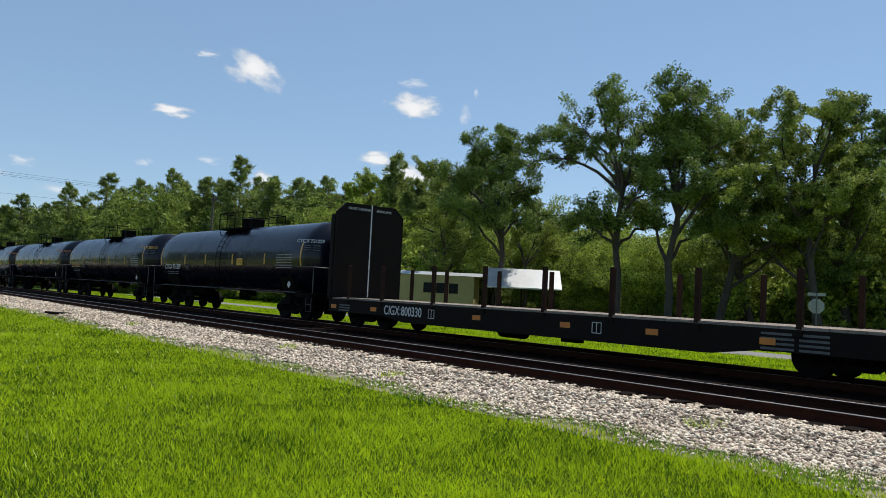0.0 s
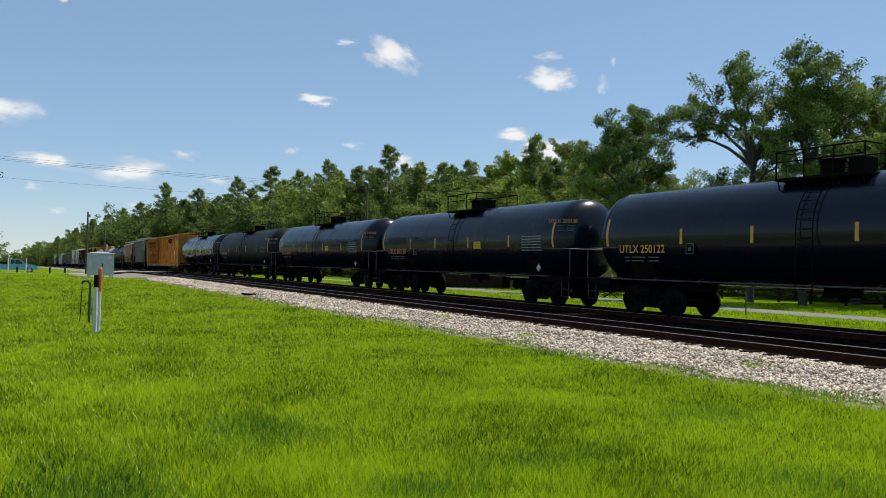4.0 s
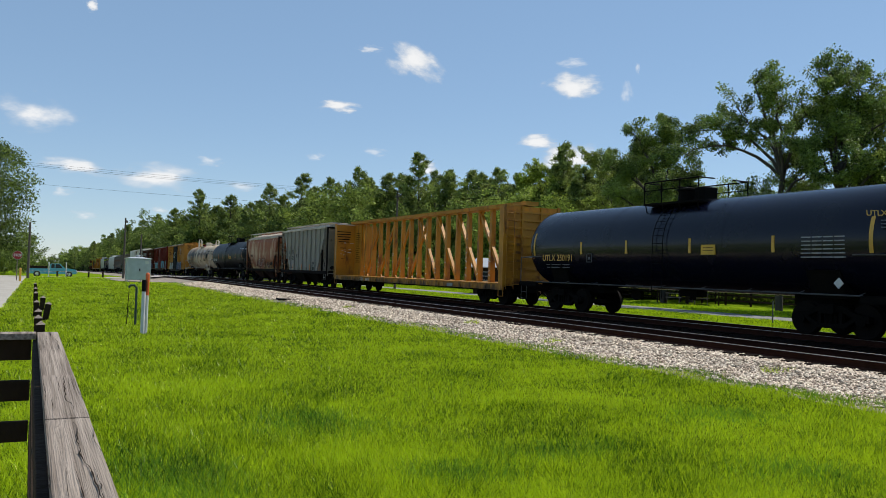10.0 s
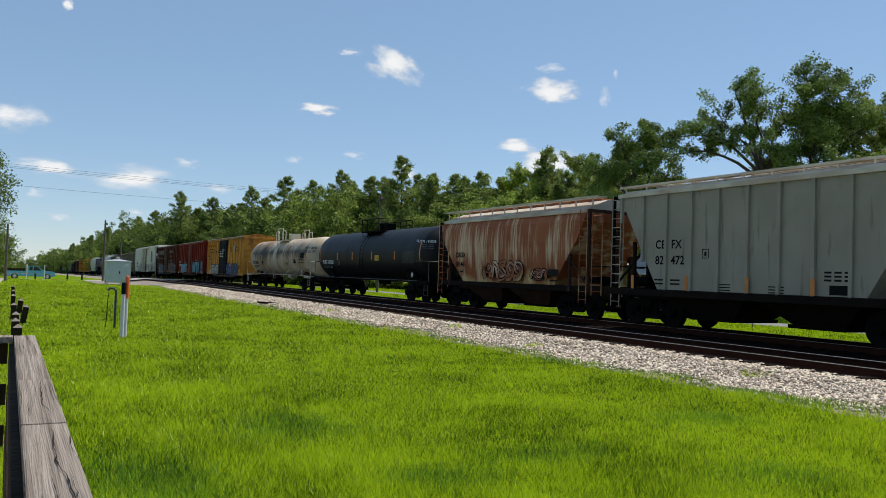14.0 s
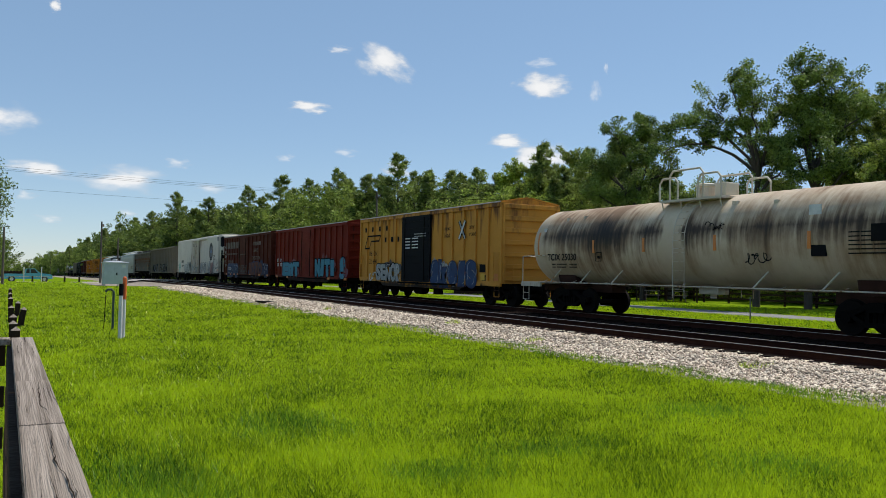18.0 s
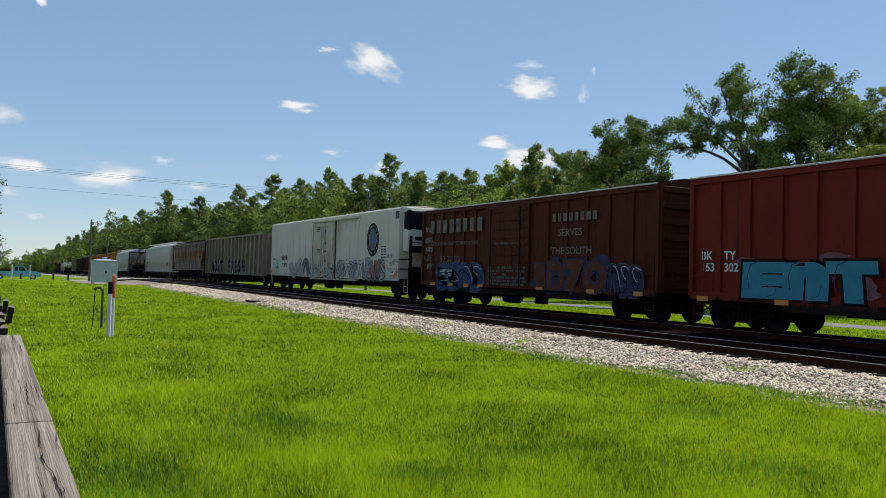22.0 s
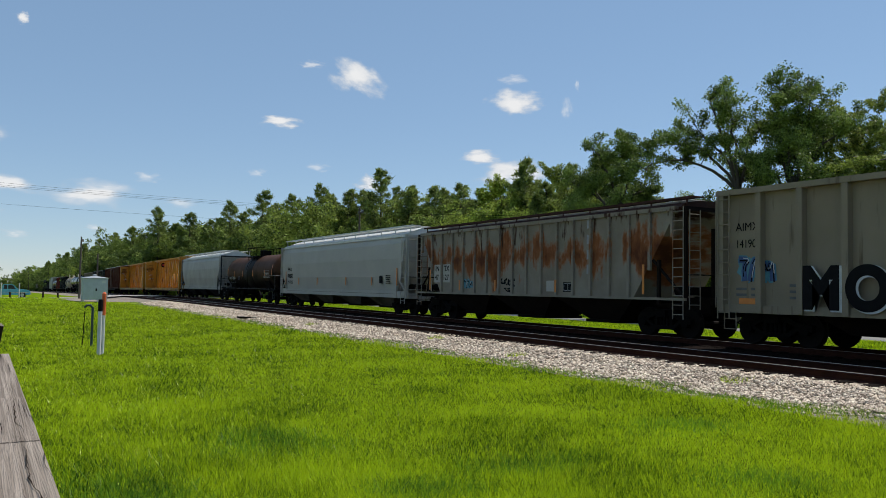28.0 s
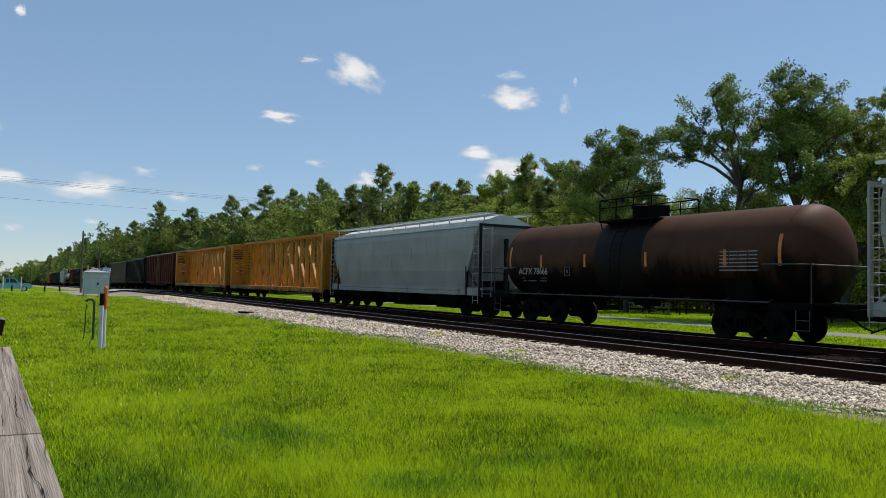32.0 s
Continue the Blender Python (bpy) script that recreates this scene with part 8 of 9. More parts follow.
def fence():
    f = thing("rail_fence", pose(0.118, 0, LAWN, 0, 0, 0.52), "weathered grey timber fence with a flat cap", "fence")
    rnd = random.Random(9)
    top = 0.955 - LAWN
    cuts = [-3.2, 0.9, 2.56, 3.54, 5.70]
    for a, b in zip(cuts, cuts[1:]):
        bm = bmesh.new()
        gap = {3.54: 0.011, 2.56: 0.0015}
        box(bm, -0.06, 0.06, a + gap.get(a, 0.006), b - gap.get(b, 0.006), top - 0.04, top - 0.003 * (cuts.index(a) % 2), 0.005)
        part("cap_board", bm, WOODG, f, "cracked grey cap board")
    # boards and posts in the darker wood: their shaded side is in the colour
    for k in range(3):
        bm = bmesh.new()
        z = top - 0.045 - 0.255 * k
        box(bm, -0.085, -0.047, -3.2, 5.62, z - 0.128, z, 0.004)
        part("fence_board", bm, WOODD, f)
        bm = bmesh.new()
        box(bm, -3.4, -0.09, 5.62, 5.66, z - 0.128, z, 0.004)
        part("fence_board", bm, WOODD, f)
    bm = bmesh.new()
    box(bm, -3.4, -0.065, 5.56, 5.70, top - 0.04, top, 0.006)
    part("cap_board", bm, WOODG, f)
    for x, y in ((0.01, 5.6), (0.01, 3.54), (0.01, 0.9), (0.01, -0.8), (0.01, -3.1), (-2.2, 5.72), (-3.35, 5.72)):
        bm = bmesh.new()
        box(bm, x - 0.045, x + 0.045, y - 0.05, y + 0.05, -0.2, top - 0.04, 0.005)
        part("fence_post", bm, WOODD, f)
    for a, b in zip(cuts, cuts[1:]):
        for k in range(7):
            bm = bmesh.new()
            x = (0.012, -0.035, 0.04, -0.055, 0.028, -0.012, 0.056)[k]
            y0 = rnd.uniform(a + 0.03, b - 0.4)
            y1 = b - 0.03 if k == 0 else min(b - 0.02, y0 + rnd.uniform(0.2, 0.9))
            n = max(6, int((y1 - y0) / 0.035))
            rows = []
            for q in range(n + 1):
                y = y0 + (y1 - y0) * q / n
                x += rnd.gauss(0, 0.0016 if k else 0.0035)
                x = max(-0.064, min(0.064, x))
                w = (0.0016 if k == 0 else 0.0008) * rnd.uniform(0.3, 1.7) * math.sin(math.pi * (q + 0.15) / (n + 0.3))
                rows.append((bm.verts.new((x - w, y, top + 0.0008)), bm.verts.new((x + w, y, top + 0.0008))))
            for p, q in zip(rows, rows[1:]):
                bm.faces.new((p[0], p[1], q[1], q[0]))
            part("crack", bm, CRACK, f, "dark weather crack along the grain")


CRACK = mat("wood_crack", (0.03, 0.024, 0.02), rough=1.0, bump=0, spec=0.0)
fence()


def bollard(x, y, h, lean, size=0.2):
    b = thing("wooden_bollard", pose(x, y, LAWN, 0, lean, 0), "weathered grey timber post with pointed top", "bollard", "row of posts beside the lane")
    bm = bmesh.new()
    s = size / 2
    box(bm, -s, s, -s, s, -0.3, h - 0.08, 0.012)
    # shaft in the same darkened wood, cap left pale
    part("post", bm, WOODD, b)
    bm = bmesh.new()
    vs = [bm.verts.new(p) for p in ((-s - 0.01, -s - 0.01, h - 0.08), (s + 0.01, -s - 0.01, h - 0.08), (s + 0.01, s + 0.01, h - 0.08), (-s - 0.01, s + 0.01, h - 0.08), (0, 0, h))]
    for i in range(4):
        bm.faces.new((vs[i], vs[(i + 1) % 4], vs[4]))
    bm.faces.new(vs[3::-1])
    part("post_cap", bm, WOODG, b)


for x, y, h, lean in ((0.07, 18.6, 0.59, 0), (0.02, 20.5, 0.6, 0), (0.02, 23.1, 0.6, 0), (0.2, 26.3, 0.64, 9), (-0.04, 28.1, 0.6, 0), (0.12, 31.5, 0.6, 4), (-0.09, 35.4, 0.61, 0), (-0.12, 41, 0.61, 0), (-0.16, 48.3, 0.62, 0)):
    bollard(x, y, h - 0.03, lean, 0.165)


def marker(x, y):
    m = thing("cable_marker", pose(x, y, LAWN), "white marker post with orange top", "marker post")
    bm = bmesh.new()
    spin(bm, [(-0.3, 0.05), (1.1, 0.05)], (0, 0, 0), "z", 14)
    part("post", bm, WHITEP, m)
    bm = bmesh.new()
    spin(bm, [(1.1, 0.056), (1.38, 0.056), (1.4, 0.05)], (0, 0, 0), "z", 14)
    part("collar", bm, MARKK, m, "black band")
    bm = bmesh.new()
    spin(bm, [(1.0, 0.05), (1.54, 0.05), (1.57, 0.035), (1.585, 0.01)], (0.085, 0.05, 0), "z", 14)
    part("cap", bm, ORANGEP, m, "orange plastic cap")
    bm = bmesh.new()
    spin(bm, [(-0.2, 0.042), (1.01, 0.042)], (0.085, 0.05, 0), "z", 12)
    part("stake", bm, WHITEP, m)


marker(2.41, 21.61)


def vent_pipe(x, y):
    v = thing("vent_pipe", pose(x, y, LAWN), "thin dark pipe with a bent top", "pipe")
    bm = bmesh.new()
    pipe(bm, [(0, 0, -0.2), (0, 0, 1.1), (-0.06, 0, 1.17), (-0.16, 0, 1.17), (-0.22, 0, 1.1)], 0.035, 8)
    part("pipe", bm, GREENP, v)
    r = thing("rod", pose(x - 0.2, y + 0.4, LAWN, 0, 2, 0), "thin dark steel rod in the lawn", "rod")
    bm = bmesh.new()
    tube(bm, (0, 0, -0.2), (0, 0, 1.0), 0.012, n=6)
    part("rod_bar", bm, IRON, r)


vent_pipe(2.54, 24.6)


def cabinet(x, y):
    c = thing("signal_cabinet", pose(x, y, LAWN + 0.02, 0, 0, 0), "silver grey metal signal cabinet on legs", "cabinet")
    bm = bmesh.new()
    box(bm, -1.05, 1.05, -1.0, 1.0, 0.18, 2.15, 0.01)
    part("body", bm, GALV, c)
    bm = bmesh.new()
    lo = [bm.verts.new((a * 1.13, b * 1.08, 2.15)) for a, b in ((-1, -1), (1, -1), (1, 1), (-1, 1))]
    lo2 = [bm.verts.new((a * 1.13, b * 1.08, 2.21)) for a, b in ((-1, -1), (1, -1), (1, 1), (-1, 1))]
    hi = [bm.verts.new((a * 0.25, b * 0.25, 2.36)) for a, b in ((-1, -1), (1, -1), (1, 1), (-1, 1))]
    for a, b in ((lo, lo2), (lo2, hi)):
        for i in range(4):
            bm.faces.new((a[i], a[(i + 1) % 4], b[(i + 1) % 4], b[i]))
    bm.faces.new(hi)
    bm.faces.new(lo[::-1])
    part("roof", bm, TINROOF, c)
    bm = bmesh.new()
    spin(bm, [(2.3, 0.16), (2.42, 0.16), (2.43, 0.2), (2.5, 0.2), (2.54, 0.08)], (0, 0, 0), "z", 16)
    part("roof_vent", bm, TINROOF, c)
    bm = bmesh.new()
    box(bm, -0.15, 0.85, -1.03, -1.002, 0.3, 2.05, 0.006)
    d = part("door", bm, GALV, c)
    bm = bmesh.new()
    box(bm, 0.0, 0.12, -1.06, -1.03, 1.0, 1.25, 0.01)
    part("door_handle", bm, IRON, d)
    bm = bmesh.new()
    box(bm, 0.5, 0.85, -1.045, -1.035, 1.72, 1.98)
    part("notice", bm, WHITEP, d, "white notice plate")
    for a, b in ((-0.95, -0.9), (0.95, -0.9), (0.95, 0.9), (-0.95, 0.9), (0.2, -0.9)):
        bm = bmesh.new()
        box(bm, a - 0.05, a + 0.05, b - 0.05, b + 0.05, -0.2, 0.19)
        part("leg", bm, GALV, c)


cabinet(8.35, 80.6)

# ---- pickup, signs, poles and wires ----


def pickup(x, y):
    z = LAWN + 0.014 + ground_fall(y)
    p = thing("pickup_truck", pose(x, y, z, 0, 0, -90), "teal pickup truck with a loaded bed, parked at the crossing", "pickup truck")
    # local y runs to the front of the truck
    side = [(-2.55, 0.45), (-2.58, 0.95), (-0.35, 0.95), (-0.3, 0.98), (-0.22, 1.52), (0.75, 1.55), (1.25, 1.05), (2.35, 0.92), (2.52, 0.75), (2.5, 0.42), (2.1, 0.35), (-2.4, 0.38)]
    bm = bmesh.new()
    prism(bm, side, -0.86, 0.86, "x")
    bmesh.ops.bevel(bm, geom=bm.edges[:], offset=0.04, segments=2, affect="EDGES")
    part("body", bm, TEAL, p)
    for s in (-1, 1):
        for a in ([(-0.14, 1.02), (-0.1, 1.46), (0.22, 1.48), (0.22, 1.02)], [(0.3, 1.02), (0.3, 1.48), (0.7, 1.48), (1.08, 1.03)]):
            bm = bmesh.new()
            xa, xb = sorted((s * 0.862, s * 0.868))
            prism(bm, a, xa, xb, "x")
            part("side_window", bm, GLASS, p)
        for yy in (-1.55, 1.72):
            bm = bmesh.new()
            xa, xb = sorted((s * 0.66, s * 0.875))
            spin(bm, [(xa, 0.32), (xa + 0.03, 0.36), (xb - 0.03, 0.36), (xb, 0.32)], (0, yy, 0.36), "x", 22)
            w = part("wheel", bm, RUBBER, p)
            bm = bmesh.new()
            spin(bm, [(s * 0.876 - 0.02, 0.2), (s * 0.88, 0.2)], (0, yy, 0.36), "x", 16)
            part("rim", bm, CHROME, w)
        bm = bmesh.new()
        box(bm, s * 0.87 - 0.006, s * 0.87 + 0.006, -2.5, 2.4, 0.62, 0.68)
        part("side_moulding", bm, CHROME, p)
        bm = bmesh.new()
        box(bm, s * 0.6 - 0.16, s * 0.6 + 0.16, 2.49, 2.53, 0.68, 0.82)
        part("headlight", bm, MARKW, p)
    bm = bmesh.new()
    box(bm, -0.84, 0.84, 2.5, 2.62, 0.42, 0.58, 0.03)
    box(bm, -0.84, 0.84, -2.68, -2.56, 0.45, 0.6, 0.03)
    part("bumper", bm, CHROME, p)
    bm = bmesh.new()
    box(bm, -0.8, 0.8, -2.45, -0.5, 0.96, 1.2, 0.03)
    for i in range(6):
        box(bm, -0.82, 0.82, -2.4 + 0.33 * i, -2.2 + 0.33 * i, 1.2, 1.26)
    part("load", bm, WOODD, p, "brown timber load in the bed")


pickup(1.3, 101.4)


def stop_sign(x, y):
    z = LAWN + ground_fall(y)
    s = thing("stop_sign", pose(x, y, z), "red octagonal stop sign on a post", "stop sign")
    bm = bmesh.new()
    box(bm, -0.04, 0.04, -0.03, 0.03, -0.2, 2.6)
    part("post", bm, WOODG, s)
    ring = [(0.39 * math.cos(math.pi / 8 + i * math.pi / 4), 2.2 + 0.39 * math.sin(math.pi / 8 + i * math.pi / 4)) for i in range(8)]
    bm = bmesh.new()
    prism(bm, [(a, b) for a, b in ring], -0.05, -0.035)
    face = part("sign_plate", bm, WHITEP, s)
    bm = bmesh.new()
    prism(bm, [(a * 0.94, 2.2 + (b - 2.2) * 0.94) for a, b in ring], -0.056, -0.051)
    part("sign_face", bm, REDP, face)
    words("STOP", 0.24, WHITEP, s, (-0.29, -0.058, 2.09), turn=BACK, squeeze=0.82, bold=0.012)


stop_sign(-1.75, 78.0)


def short_post(x, y, h, material, label, r=0.07):
    p = thing("guard_post", pose(x, y, LAWN + ground_fall(y)), label, "guard post", "posts by the crossing")
    bm = bmesh.new()
    spin(bm, [(-0.2, r), (h - 0.03, r), (h, r * 0.6)], (0, 0, 0), "z", 10)
    part("post", bm, material, p)


for x, y, h, m, l in ((-1.45, 76, 1.1, MARKY, "yellow steel guard post"), (0.9, 96.5, 1.7, WHITEP, "thin white painted guard post"), (2.6, 96.5, 1.7, WHITEP, "thin white painted guard post"), (1.75, 96.8, 0.75, WOODD, "short dark timber post"), (4.9, 96.8, 0.75, WOODD, "short dark timber post"), (6.4, 97.2, 0.7, WOODD, "short dark timber post")):
    short_post(x, y, h, m, l, 0.05 if m is WHITEP else 0.09)


def utility_pole(x, y, h, arm=2.2, turn=0.0, label="weathered timber utility pole with a crossarm"):
    p = thing("utility_pole", pose(x, y, LAWN + ground_fall(y), 0, 0, turn), label, "utility pole", "utility poles")
    bm = bmesh.new()
    tube(bm, (0, 0, -0.3), (0, 0, h), 0.13, 0.085, n=10)
    part("pole", bm, POLE, p)
    if arm:
        bm = bmesh.new()
        box(bm, -arm / 2, arm / 2, -0.16, -0.06, h - 0.55, h - 0.42)
        a = part("crossarm", bm, POLE, p)
        for k in (-0.45, -0.15, 0.15, 0.45):
            bm = bmesh.new()
            spin(bm, [(h - 0.42, 0.03), (h - 0.36, 0.05), (h - 0.28, 0.04), (h - 0.26, 0.02)], (k * arm, -0.11, 0), "z", 8)
            part("insulator", bm, MARKG, a)
    return p


utility_pole(31.1, 71.5, 9.6, turn=80)
utility_pole(8.4, 95.6, 6.9, arm=1.4, turn=75)
utility_pole(11.6, 109.4, 5.6, arm=0)
utility_pole(-0.95, 84.0, 5.4, arm=0, label="plain timber pole beside the lane")
utility_pole(-29.0, 62.0, 9.6, turn=80)


def wires():
    w = thing("overhead_wire", pose(0, 0, 0), "thin dark overhead wires sagging across the sky", "wire")
    for dy, z in ((-0.5, 8.4), (0.1, 8.3), (0.7, 8.25), (0.1, 6.9)):
        a, b = Vector((-29, 62 + dy, z + 0.3)), Vector((31.1, 71.5 + dy, z - 0.1))
        bm = bmesh.new()
        pts = []
        for i in range(25):
            k = i / 24
            pts.append(a.lerp(b, k) - Vector((0, 0, 0.5 * 4 * k * (1 - k))) + Vector((0, 0, 0.55)))
        pipe(bm, pts, 0.009, 4)
        part("wire", bm, IRON, w)
    for dy in (0, 0.5):
        bm = bmesh.new()
        a, b = Vector((31.1, 71.5, 8.9)), Vector((44, 40 + dy, 7.2))
        pipe(bm, [a.lerp(b, i / 10) - Vector((0, 0, 1.6 * (i / 10) * (1 - i / 10))) for i in range(11)], 0.009, 4)
        part("wire", bm, IRON, w)


wires()


def crossing_signal(x, y, turn):
    z = LAWN + ground_fall(y)
    s = thing("crossing_signal", pose(x, y, z, 0, 0, turn), "level crossing signal with red lamps and crossed boards", "crossing signal", "crossing signals")
    bm = bmesh.new()
    tube(bm, (0, 0, -0.2), (0, 0, 4.9), 0.08, n=10)
    part("mast", bm, CHROME, s)
    bm = bmesh.new()
    tube(bm, (0, 0, 4.7), (-4.5, 0, 4.7), 0.06, n=8)
    part("arm", bm, CHROME, s)
    for k in (-0.4, 0.4):
        for cx in (0, -4.3):
            bm = bmesh.new()
            spin(bm, [(-0.12, 0.28), (-0.1, 0.3), (-0.08, 0.3)], (cx + k, -0.02, 4.35 if cx else 2.6), "y", 18)
            hood = part("lamp_hood", bm, MARKK, s)
            bm = bmesh.new()
            spin(bm, [(-0.16, 0.13), (-0.13, 0.15)], (cx + k, -0.01, 4.35 if cx else 2.6), "y", 14)
            part("lamp", bm, REDP, hood, "red lamp")
    for a in (45, -45):
        bm = bmesh.new()
        b2 = bmesh.new()
        box(b2, -0.6, 0.6, -0.02, 0.0, -0.1, 0.1)
        join(bm, b2, pose(0, -0.1 if a > 0 else -0.125, 3.7, 0, a, 0))
        b2.free()
        part("cross_board", bm, WHITEP, s)


crossing_signal(28.3, 107.6, 0)
crossing_signal(24.0, 107.6, 0)

# ---- behind the road ----


def pavilion(x, y, turn):
    p = thing("picnic_pavilion", pose(x, y, LAWN, 0, 0, turn) @ Matrix.Diagonal((0.62, 0.7, 1, 1)), "open timber pavilion with a pale tin roof", "pavilion")
    for i, (a, b) in enumerate(((-3.4, -2.2), (0, -2.2), (3.4, -2.2), (-3.4, 2.2), (0, 2.2), (3.4, 2.2))):
        bm = bmesh.new()
        box(bm, a - 0.09, a + 0.09, b - 0.09, b + 0.09, -0.2, 2.45)
        part("post", bm, WOODD, p)
    for s in (-1, 1):
        bm = bmesh.new()
        prism(bm, [(0, 3.75), (s * 3.0, 2.42), (s * 3.0, 2.5), (0, 3.84)], -4.1, 4.1)
        bmesh.ops.rotate(bm, verts=bm.verts[:], cent=(0, 0, 0), matrix=Matrix.Rotation(radians(90), 3, "Z"))
        part("roof", bm, TINROOF, p, "pale ribbed tin roof")
    for k in (-4.05, 4.05):
        bm = bmesh.new()
        prism(bm, [(-2.9, 2.42), (2.9, 2.42), (0, 3.7)], k - 0.03, k + 0.03, "x")
        part("gable", bm, WOODD, p)
    for a in (-1.6, 1.6):
        bm = bmesh.new()
        box(bm, a - 0.9, a + 0.9, -0.4, 0.4, 0.72, 0.78)
        box(bm, a - 0.9, a + 0.9, -0.85, -0.6, 0.42, 0.47)
        box(bm, a - 0.9, a + 0.9, 0.6, 0.85, 0.42, 0.47)
        for k in (-0.7, 0.7):
            box(bm, a + k - 0.04, a + k + 0.04, -0.8, 0.8, 0.36, 0.42)
            box(bm, a + k - 0.04, a + k + 0.04, -0.3, 0.3, 0.0, 0.74)
        part("picnic_table", bm, WOODG, p)


pavilion(42.8, 44.2, -42)


def caboose(x, y, turn):
    c = thing("caboose", pose(x, y, LAWN, 0, 0, turn), "yellow caboose parked under the trees", "caboose")
    bm = bmesh.new()
    box(bm, -4.2, 4.2, -1.4, 1.4, 0.95, 3.25, 0.03)
    part("body", bm, CABOOSE, c)
    bm = bmesh.new()
    prism(bm, [(-1.55, 3.24), (1.55, 3.24), (0.9, 3.5), (-0.9, 3.5)], -4.8, 4.8)
    bmesh.ops.rotate(bm, verts=bm.verts[:], cent=(0, 0, 0), matrix=Matrix.Rotation(radians(90), 3, "Z"))
    part("roof", bm, TINROOF, c)
    for a in (-3.2, -2.2, 0.6, 1.6, 2.6):
        bm = bmesh.new()
        box(bm, a - 0.32, a + 0.32, -1.42, -1.405, 1.9, 2.6)
        w = part("window", bm, GLASS, c)
        bm = bmesh.new()
        for q in ((-0.36, 0.36, 1.86, 1.9), (-0.36, 0.36, 2.6, 2.64), (-0.36, -0.32, 1.9, 2.6), (0.32, 0.36, 1.9, 2.6)):
            box(bm, a + q[0], a + q[1], -1.44, -1.405, q[2], q[3])
        part("window_frame", bm, WOODD, w)
    bm = bmesh.new()
    box(bm, -4.9, 4.9, -1.2, 1.2, 0.75, 0.95)
    part("underframe", bm, IRON, c)
    for a in (-2.9, 2.9):
        for b in (-0.9, 0.9):
            bm = bmesh.new()
            spin(bm, [(-0.8, 0.42), (0.8, 0.42)], (a + b, 0, 0.42), "y", 18)
            part("wheel", bm, WHEEL, c)


caboose(41.6, 54.0, -50)


def shed(x, y, turn):
    s = thing("shed", pose(x, y, LAWN, 0, 0, turn), "dark timber shed with a pale tin roof", "shed")
    bm = bmesh.new()
    box(bm, -2.6, 2.6, -1.8, 1.8, -0.1, 2.3)
    part("wall", bm, WOODD, s)
    bm = bmesh.new()
    prism(bm, [(-2.2, 2.28), (0, 3.1), (2.2, 2.28), (2.2, 2.36), (0, 3.18), (-2.2, 2.36)], -3.0, 3.0)
    bmesh.ops.rotate(bm, verts=bm.verts[:], cent=(0, 0, 0), matrix=Matrix.Rotation(radians(90), 3, "Z"))
    part("roof", bm, TINROOF, s)
    for a in (-1.2, 1.2):
        bm = bmesh.new()
        box(bm, a - 0.5, a + 0.5, -1.83, -1.8, 1.2, 1.9)
        w = part("window", bm, GLASS, s)
        bm = bmesh.new()
        for z in (1.18, 1.54, 1.9):
            box(bm, a - 0.54, a + 0.54, -1.85, -1.8, z, z + 0.04)
        part("window_bar", bm, WHITEP, w)


shed(37.0, 60.0, -50)


def board_fence():
    """A dark board fence along the far side of the road."""
    f = thing("board_fence", pose(0, 0, LAWN), "dark weathered board fence behind the road", "fence")
    bm = bmesh.new()
    box(bm, -0.06, 0.06, -0.06, 0.06, -0.2, 1.2)
    post = mesh_of("fence_post", bm, WOODD)
    bm = bmesh.new()
    box(bm, -0.085, -0.06, -1.22, 1.22, -0.065, 0.065)
    board = mesh_of("fence_board", bm, WOODD)
    for i in range(26):
        y = 6 + 2.44 * i
        x = 43.2 + 0.05 * (y - 6)
        shared("fence_post", post, f, pose(x, y, 0, 0, 0, -3))
        for z in (0.35, 0.72, 1.08):
            shared("fence_board", board, f, pose(x, y + 1.22, z, 0, 0, -3))


board_fence()


def road_marker(x, y, h):
    p = thing("marker_post", pose(x, y, LAWN), "slim grey marker post in the verge", "marker post", "marker posts")
    bm = bmesh.new()
    tube(bm, (0, 0, -0.2), (0, 0, h), 0.03, n=8)
    part("post", bm, MARKG, p)


road_marker(28.4, 24.2, 1.0)
road_marker(28.6, 12.0, 1.0)


def notice_board(x, y, turn):
    n = thing("notice_board", pose(x, y, LAWN, 0, 0, turn), "white notice board with a dark emblem and print", "sign")
    for a in (-0.55, 0.55):
        bm = bmesh.new()
        box(bm, a - 0.04, a + 0.04, -0.04, 0.04, -0.2, 2.1)
        part("post", bm, WOODD, n)
    bm = bmesh.new()
    box(bm, -0.7, 0.7, -0.07, -0.045, 0.9, 2.2)
    b = part("panel", bm, WHITEP, n)
    bm = bmesh.new()
    for w, h, z in ((0.3, 0.26, 1.88), (1.1, 0.14, 1.6), (0.9, 0.1, 1.4), (0.6, 0.1, 1.22), (0.8, 0.1, 1.05)):
        box(bm, -w / 2, w / 2, -0.074, -0.07, z, z + h)
    part("print", bm, NAVY, b)["kind"] = "stuff"


notice_board(43.0, 17.2, -62)


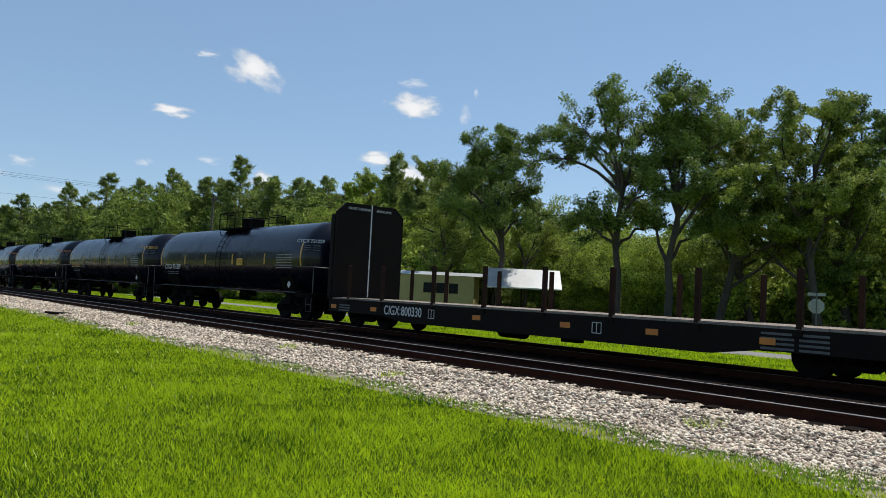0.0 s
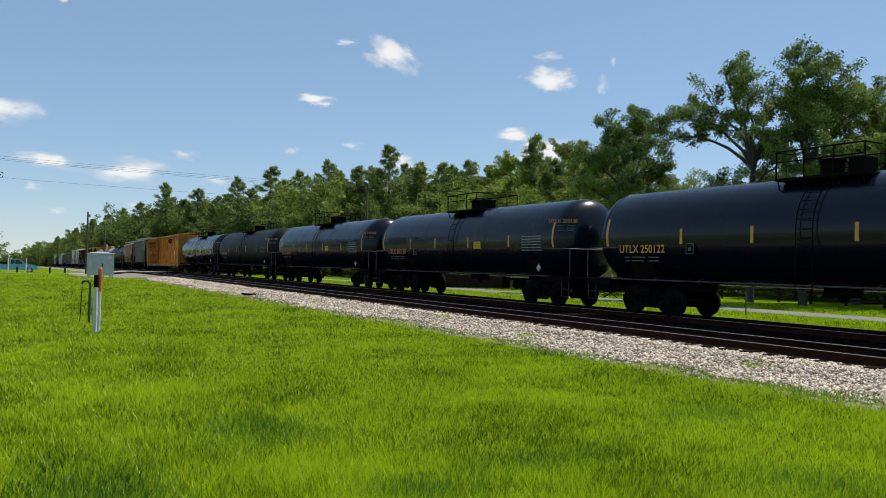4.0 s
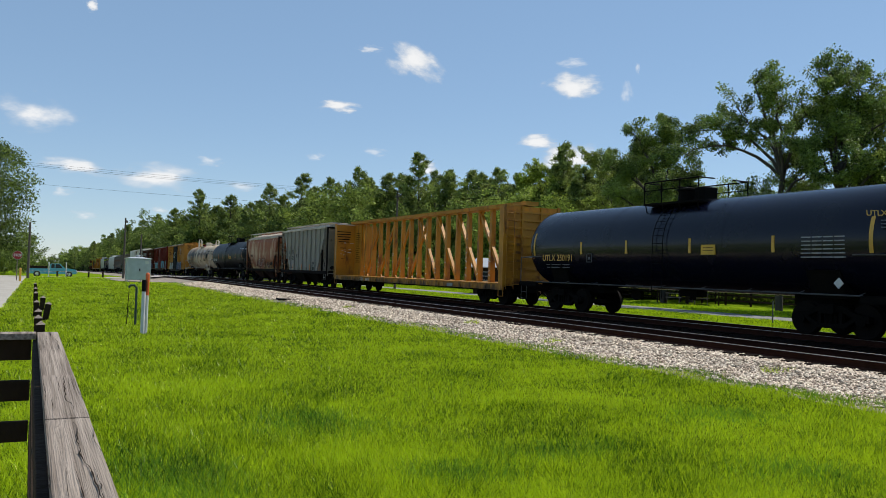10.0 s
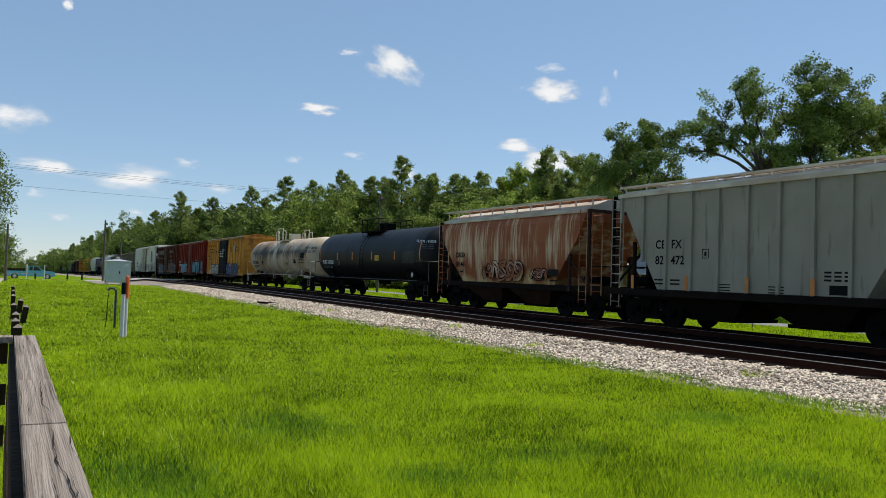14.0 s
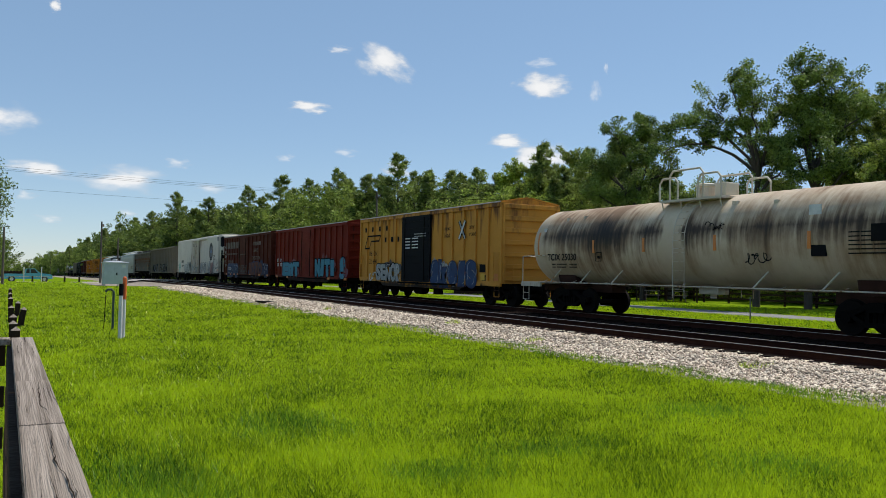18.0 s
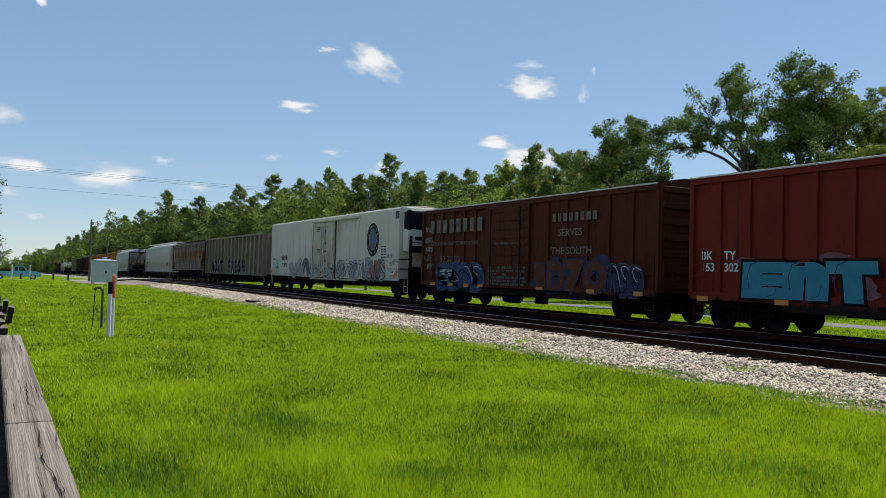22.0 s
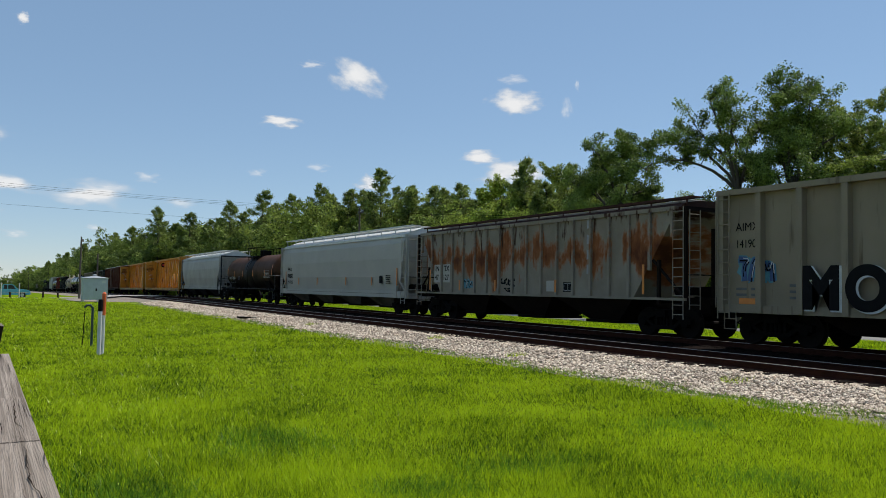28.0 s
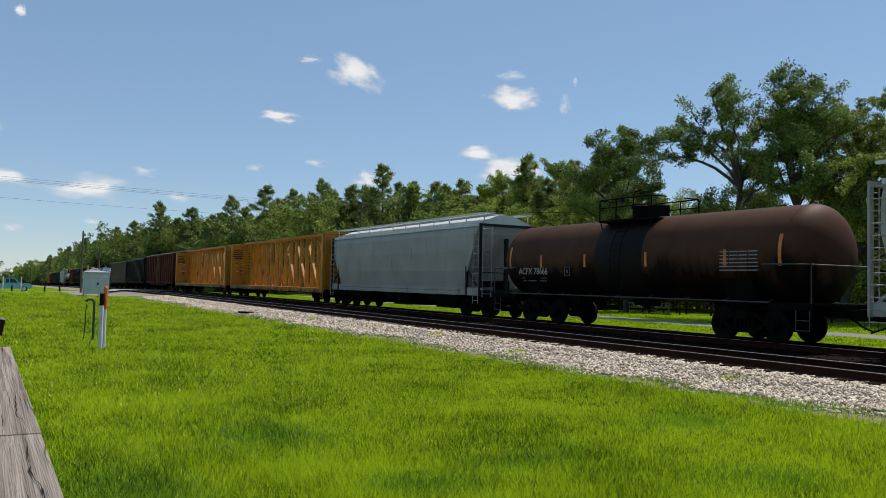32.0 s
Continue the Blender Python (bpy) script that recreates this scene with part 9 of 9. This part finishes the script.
def road_sign(x, y, turn):
    n = thing("road_sign", pose(x, y, LAWN, 0, 0, turn), "back of an octagonal road sign on a post", "road sign")
    bm = bmesh.new()
    box(bm, -0.03, 0.03, -0.03, 0.03, -0.2, 2.75)
    part("post", bm, MARKG, n)
    bm = bmesh.new()
    prism(bm, [(0.38 * math.cos(math.pi / 8 + i * math.pi / 4), 2.1 + 0.38 * math.sin(math.pi / 8 + i * math.pi / 4)) for i in range(8)], 0.035, 0.045)
    part("sign_plate", bm, MARKS, n)
    bm = bmesh.new()
    box(bm, -0.4, 0.4, 0.03, 0.04, 2.6, 2.75)
    part("name_plate", bm, MARKS, n)


road_sign(41.0, 22.5, -62)


def steel_plate(x, y):
    p = thing("steel_plate", pose(x, y, LAWN + 0.14, 4, 3, 12), "rusty dark steel plate lying on the stones", "steel plate")
    bm = bmesh.new()
    box(bm, -0.5, 0.5, -0.18, 0.18, -0.05, 0.03, 0.01)
    part("plate", bm, IRON, p)


steel_plate(11.6, 40.9)


def tuft(x, y, seed):
    g = random.Random(seed)
    t = thing("weed_tuft", pose(x, y, bed_z(x)), "small green weed among the stones", "weed", "weeds in the ballast")
    bm = bmesh.new()
    for i in range(70):
        a, r = g.uniform(0, 6.283), 0.28 * g.random() ** 0.5
        px, py = r * math.cos(a), r * math.sin(a)
        h, b = g.uniform(0.06, 0.16), g.uniform(0, 6.283)
        w = 0.008
        bm.faces.new([bm.verts.new(q) for q in ((px - w, py, 0), (px + w, py, 0), (px + 0.08 * math.cos(b), py + 0.08 * math.sin(b), h))])
    part("weed_blade", bm, BLADE, t)["kind"] = "stuff"


for k, (x, y) in enumerate(((12.35, 10.4), (12.6, 22.5), (11.9, 17.0), (12.2, 33.0), (12.5, 6.5))):
    tuft(x, y, k)

# ---- clouds ----


def cloud_mat(name, seed, soft, most):
    m = bpy.data.materials.new(name)
    m.use_nodes = True
    nt = m.node_tree
    nd, ln = nt.nodes, nt.links
    nd.remove(nd["Principled BSDF"])
    tc, mp, n = nd.new("ShaderNodeTexCoord"), nd.new("ShaderNodeMapping"), nd.new("ShaderNodeTexNoise")
    mp.inputs["Location"].default_value = (seed * 3.7, seed * 1.3, seed)
    mp.inputs["Scale"].default_value = (1.0, 1.0, 1.0)
    ln.new(tc.outputs["Object"], mp.inputs[0])
    n.inputs["Scale"].default_value, n.inputs["Detail"].default_value, n.inputs["Roughness"].default_value = 1.5, 7.0, 0.52
    ln.new(mp.outputs[0], n.inputs["Vector"])
    ln2 = nd.new("ShaderNodeVectorMath")
    ln2.operation = "LENGTH"
    ln.new(tc.outputs["Object"], ln2.inputs[0])
    fall = nd.new("ShaderNodeMath")
    fall.operation = "MULTIPLY_ADD"
    fall.inputs[1].default_value, fall.inputs[2].default_value = -0.62, 0.34
    ln.new(ln2.outputs["Value"], fall.inputs[0])
    add = nd.new("ShaderNodeMath")
    ln.new(n.outputs[0], add.inputs[0])
    ln.new(fall.outputs[0], add.inputs[1])
    ramp = nd.new("ShaderNodeMapRange")
    ramp.interpolation_type = "SMOOTHSTEP"
    ramp.inputs[1].default_value, ramp.inputs[2].default_value = 0.34, 0.34 + soft
    ramp.inputs[4].default_value = most
    ln.new(add.outputs[0], ramp.inputs[0])
    em, tr, mix = nd.new("ShaderNodeEmission"), nd.new("ShaderNodeBsdfTransparent"), nd.new("ShaderNodeMixShader")
    col = nd.new("ShaderNodeValToRGB")
    col.color_ramp.elements[0].color, col.color_ramp.elements[1].color = (0.62, 0.68, 0.76, 1), (0.97, 0.97, 0.97, 1)
    col.color_ramp.elements[0].position, col.color_ramp.elements[1].position = 0.4, 0.75
    ln.new(add.outputs[0], col.inputs[0])
    ln.new(col.outputs[0], em.inputs[0])
    em.inputs[1].default_value = 0.95
    ln.new(ramp.outputs[0], mix.inputs[0])
    ln.new(tr.outputs[0], mix.inputs[1])
    ln.new(em.outputs[0], mix.inputs[2])
    ln.new(mix.outputs[0], nd["Material Output"].inputs[0])
    return m


CLOUDS = []
FAR = 2400.0


def cloud(az, el, wide, high, seed, soft=0.34, turn=0.0, most=0.96):
    """A far cloud in the sky at a bearing and height in degrees, with its breadth and height in degrees."""
    a, e = radians(az), radians(el)
    at = Vector((math.sin(a) * math.cos(e), math.cos(a) * math.cos(e), math.sin(e))) * FAR
    bm = bmesh.new()
    bmesh.ops.create_grid(bm, x_segments=10, y_segments=10, size=1.15)
    for v in bm.verts:
        v.co.z = 0.12 * (1 - v.co.x ** 2 - v.co.y ** 2)
    ob = part("cloud", bm, cloud_mat("cloud_vapour", seed, soft, most))
    tagged(ob, "small white fair-weather cloud in the blue sky", "cloud", "clouds", "backdrop")
    ob.scale = (FAR * math.tan(radians(wide / 2)), FAR * math.tan(radians(high / 2)), FAR * 0.01)
    CLOUDS.append((ob, at, -az, el, turn))


cloud(24.54, 14.96, 5.4, 3.1, 1, turn=-24)
cloud(21.3, 15.6, 2.4, 0.8, 2, most=0.6)
cloud(19.14, 11.53, 4.2, 1.25, 3)
cloud(-0.5, 9.38, 6.2, 2.9, 4, 0.5, most=0.95)
cloud(1.88, 6.23, 5.4, 1.9, 5, 0.5, most=0.92)
cloud(7.06, 5.82, 7.9, 2.8, 6, 0.5, most=0.92)
cloud(12.42, 5.56, 4.07, 1.18, 7, 0.5, most=0.5)
cloud(1.16, 4.47, 1.95, 0.91, 8, 0.5, most=0.5)
cloud(2.45, 3.08, 2.40, 0.83, 9, 0.5, most=0.5)
cloud(36.07, 13.38, 5.0, 2.5, 10)
cloud(35.97, 14.96, 3.0, 1.0, 11, 0.5, most=0.5)
cloud(40.46, 14.53, 0.5, 1.3, 12, 0.5, most=0.4)
cloud(39.77, 12.92, 1.2, 2.0, 13, 0.5, most=0.4)
cloud(33.63, 9.48, 4.27, 1.41, 14)
cloud(35.87, 8.40, 6.14, 2.71, 15)
cloud(25.71, 7.37, 2.90, 1.72, 16)
cloud(17.62, 7.92, 1.7, 0.8, 17, 0.5, most=0.45)
cloud(21.82, 8.47, 2.4, 0.9, 18, 0.5, most=0.45)
cloud(10.31, 7.16, 2.4, 1.0, 19, 0.5, most=0.55)
cloud(7.22, 3.66, 1.71, 0.76, 20, 0.5, most=0.5)
cloud(2.44, 16.54, 1.27, 1.07, 21)


def motions():
    """The train rolls by at an even speed, and the clouds drift."""
    for c, s, reach in CARS:
        rows = []
        for i in range(33):
            y = s - SPEED * i
            za, zb = ground_fall(y - reach), ground_fall(y + reach)
            rows.append((i, pose(TRAIN_X, y, (za + zb) / 2, math.degrees(math.atan2(zb - za, 2 * reach)))))
        walk(c, rows)
    for ob, at, az, el, turn in CLOUDS:
        rows = []
        for t in (0, 16, 32):
            drift = Matrix.Rotation(radians(0.075 * (t - 9)), 4, "Z")
            rows.append((t, drift @ pose(*at, 90 + el, 0, az) @ pose(0, 0, 0, 0, 0, turn)))
        walk(ob, rows)


motions()
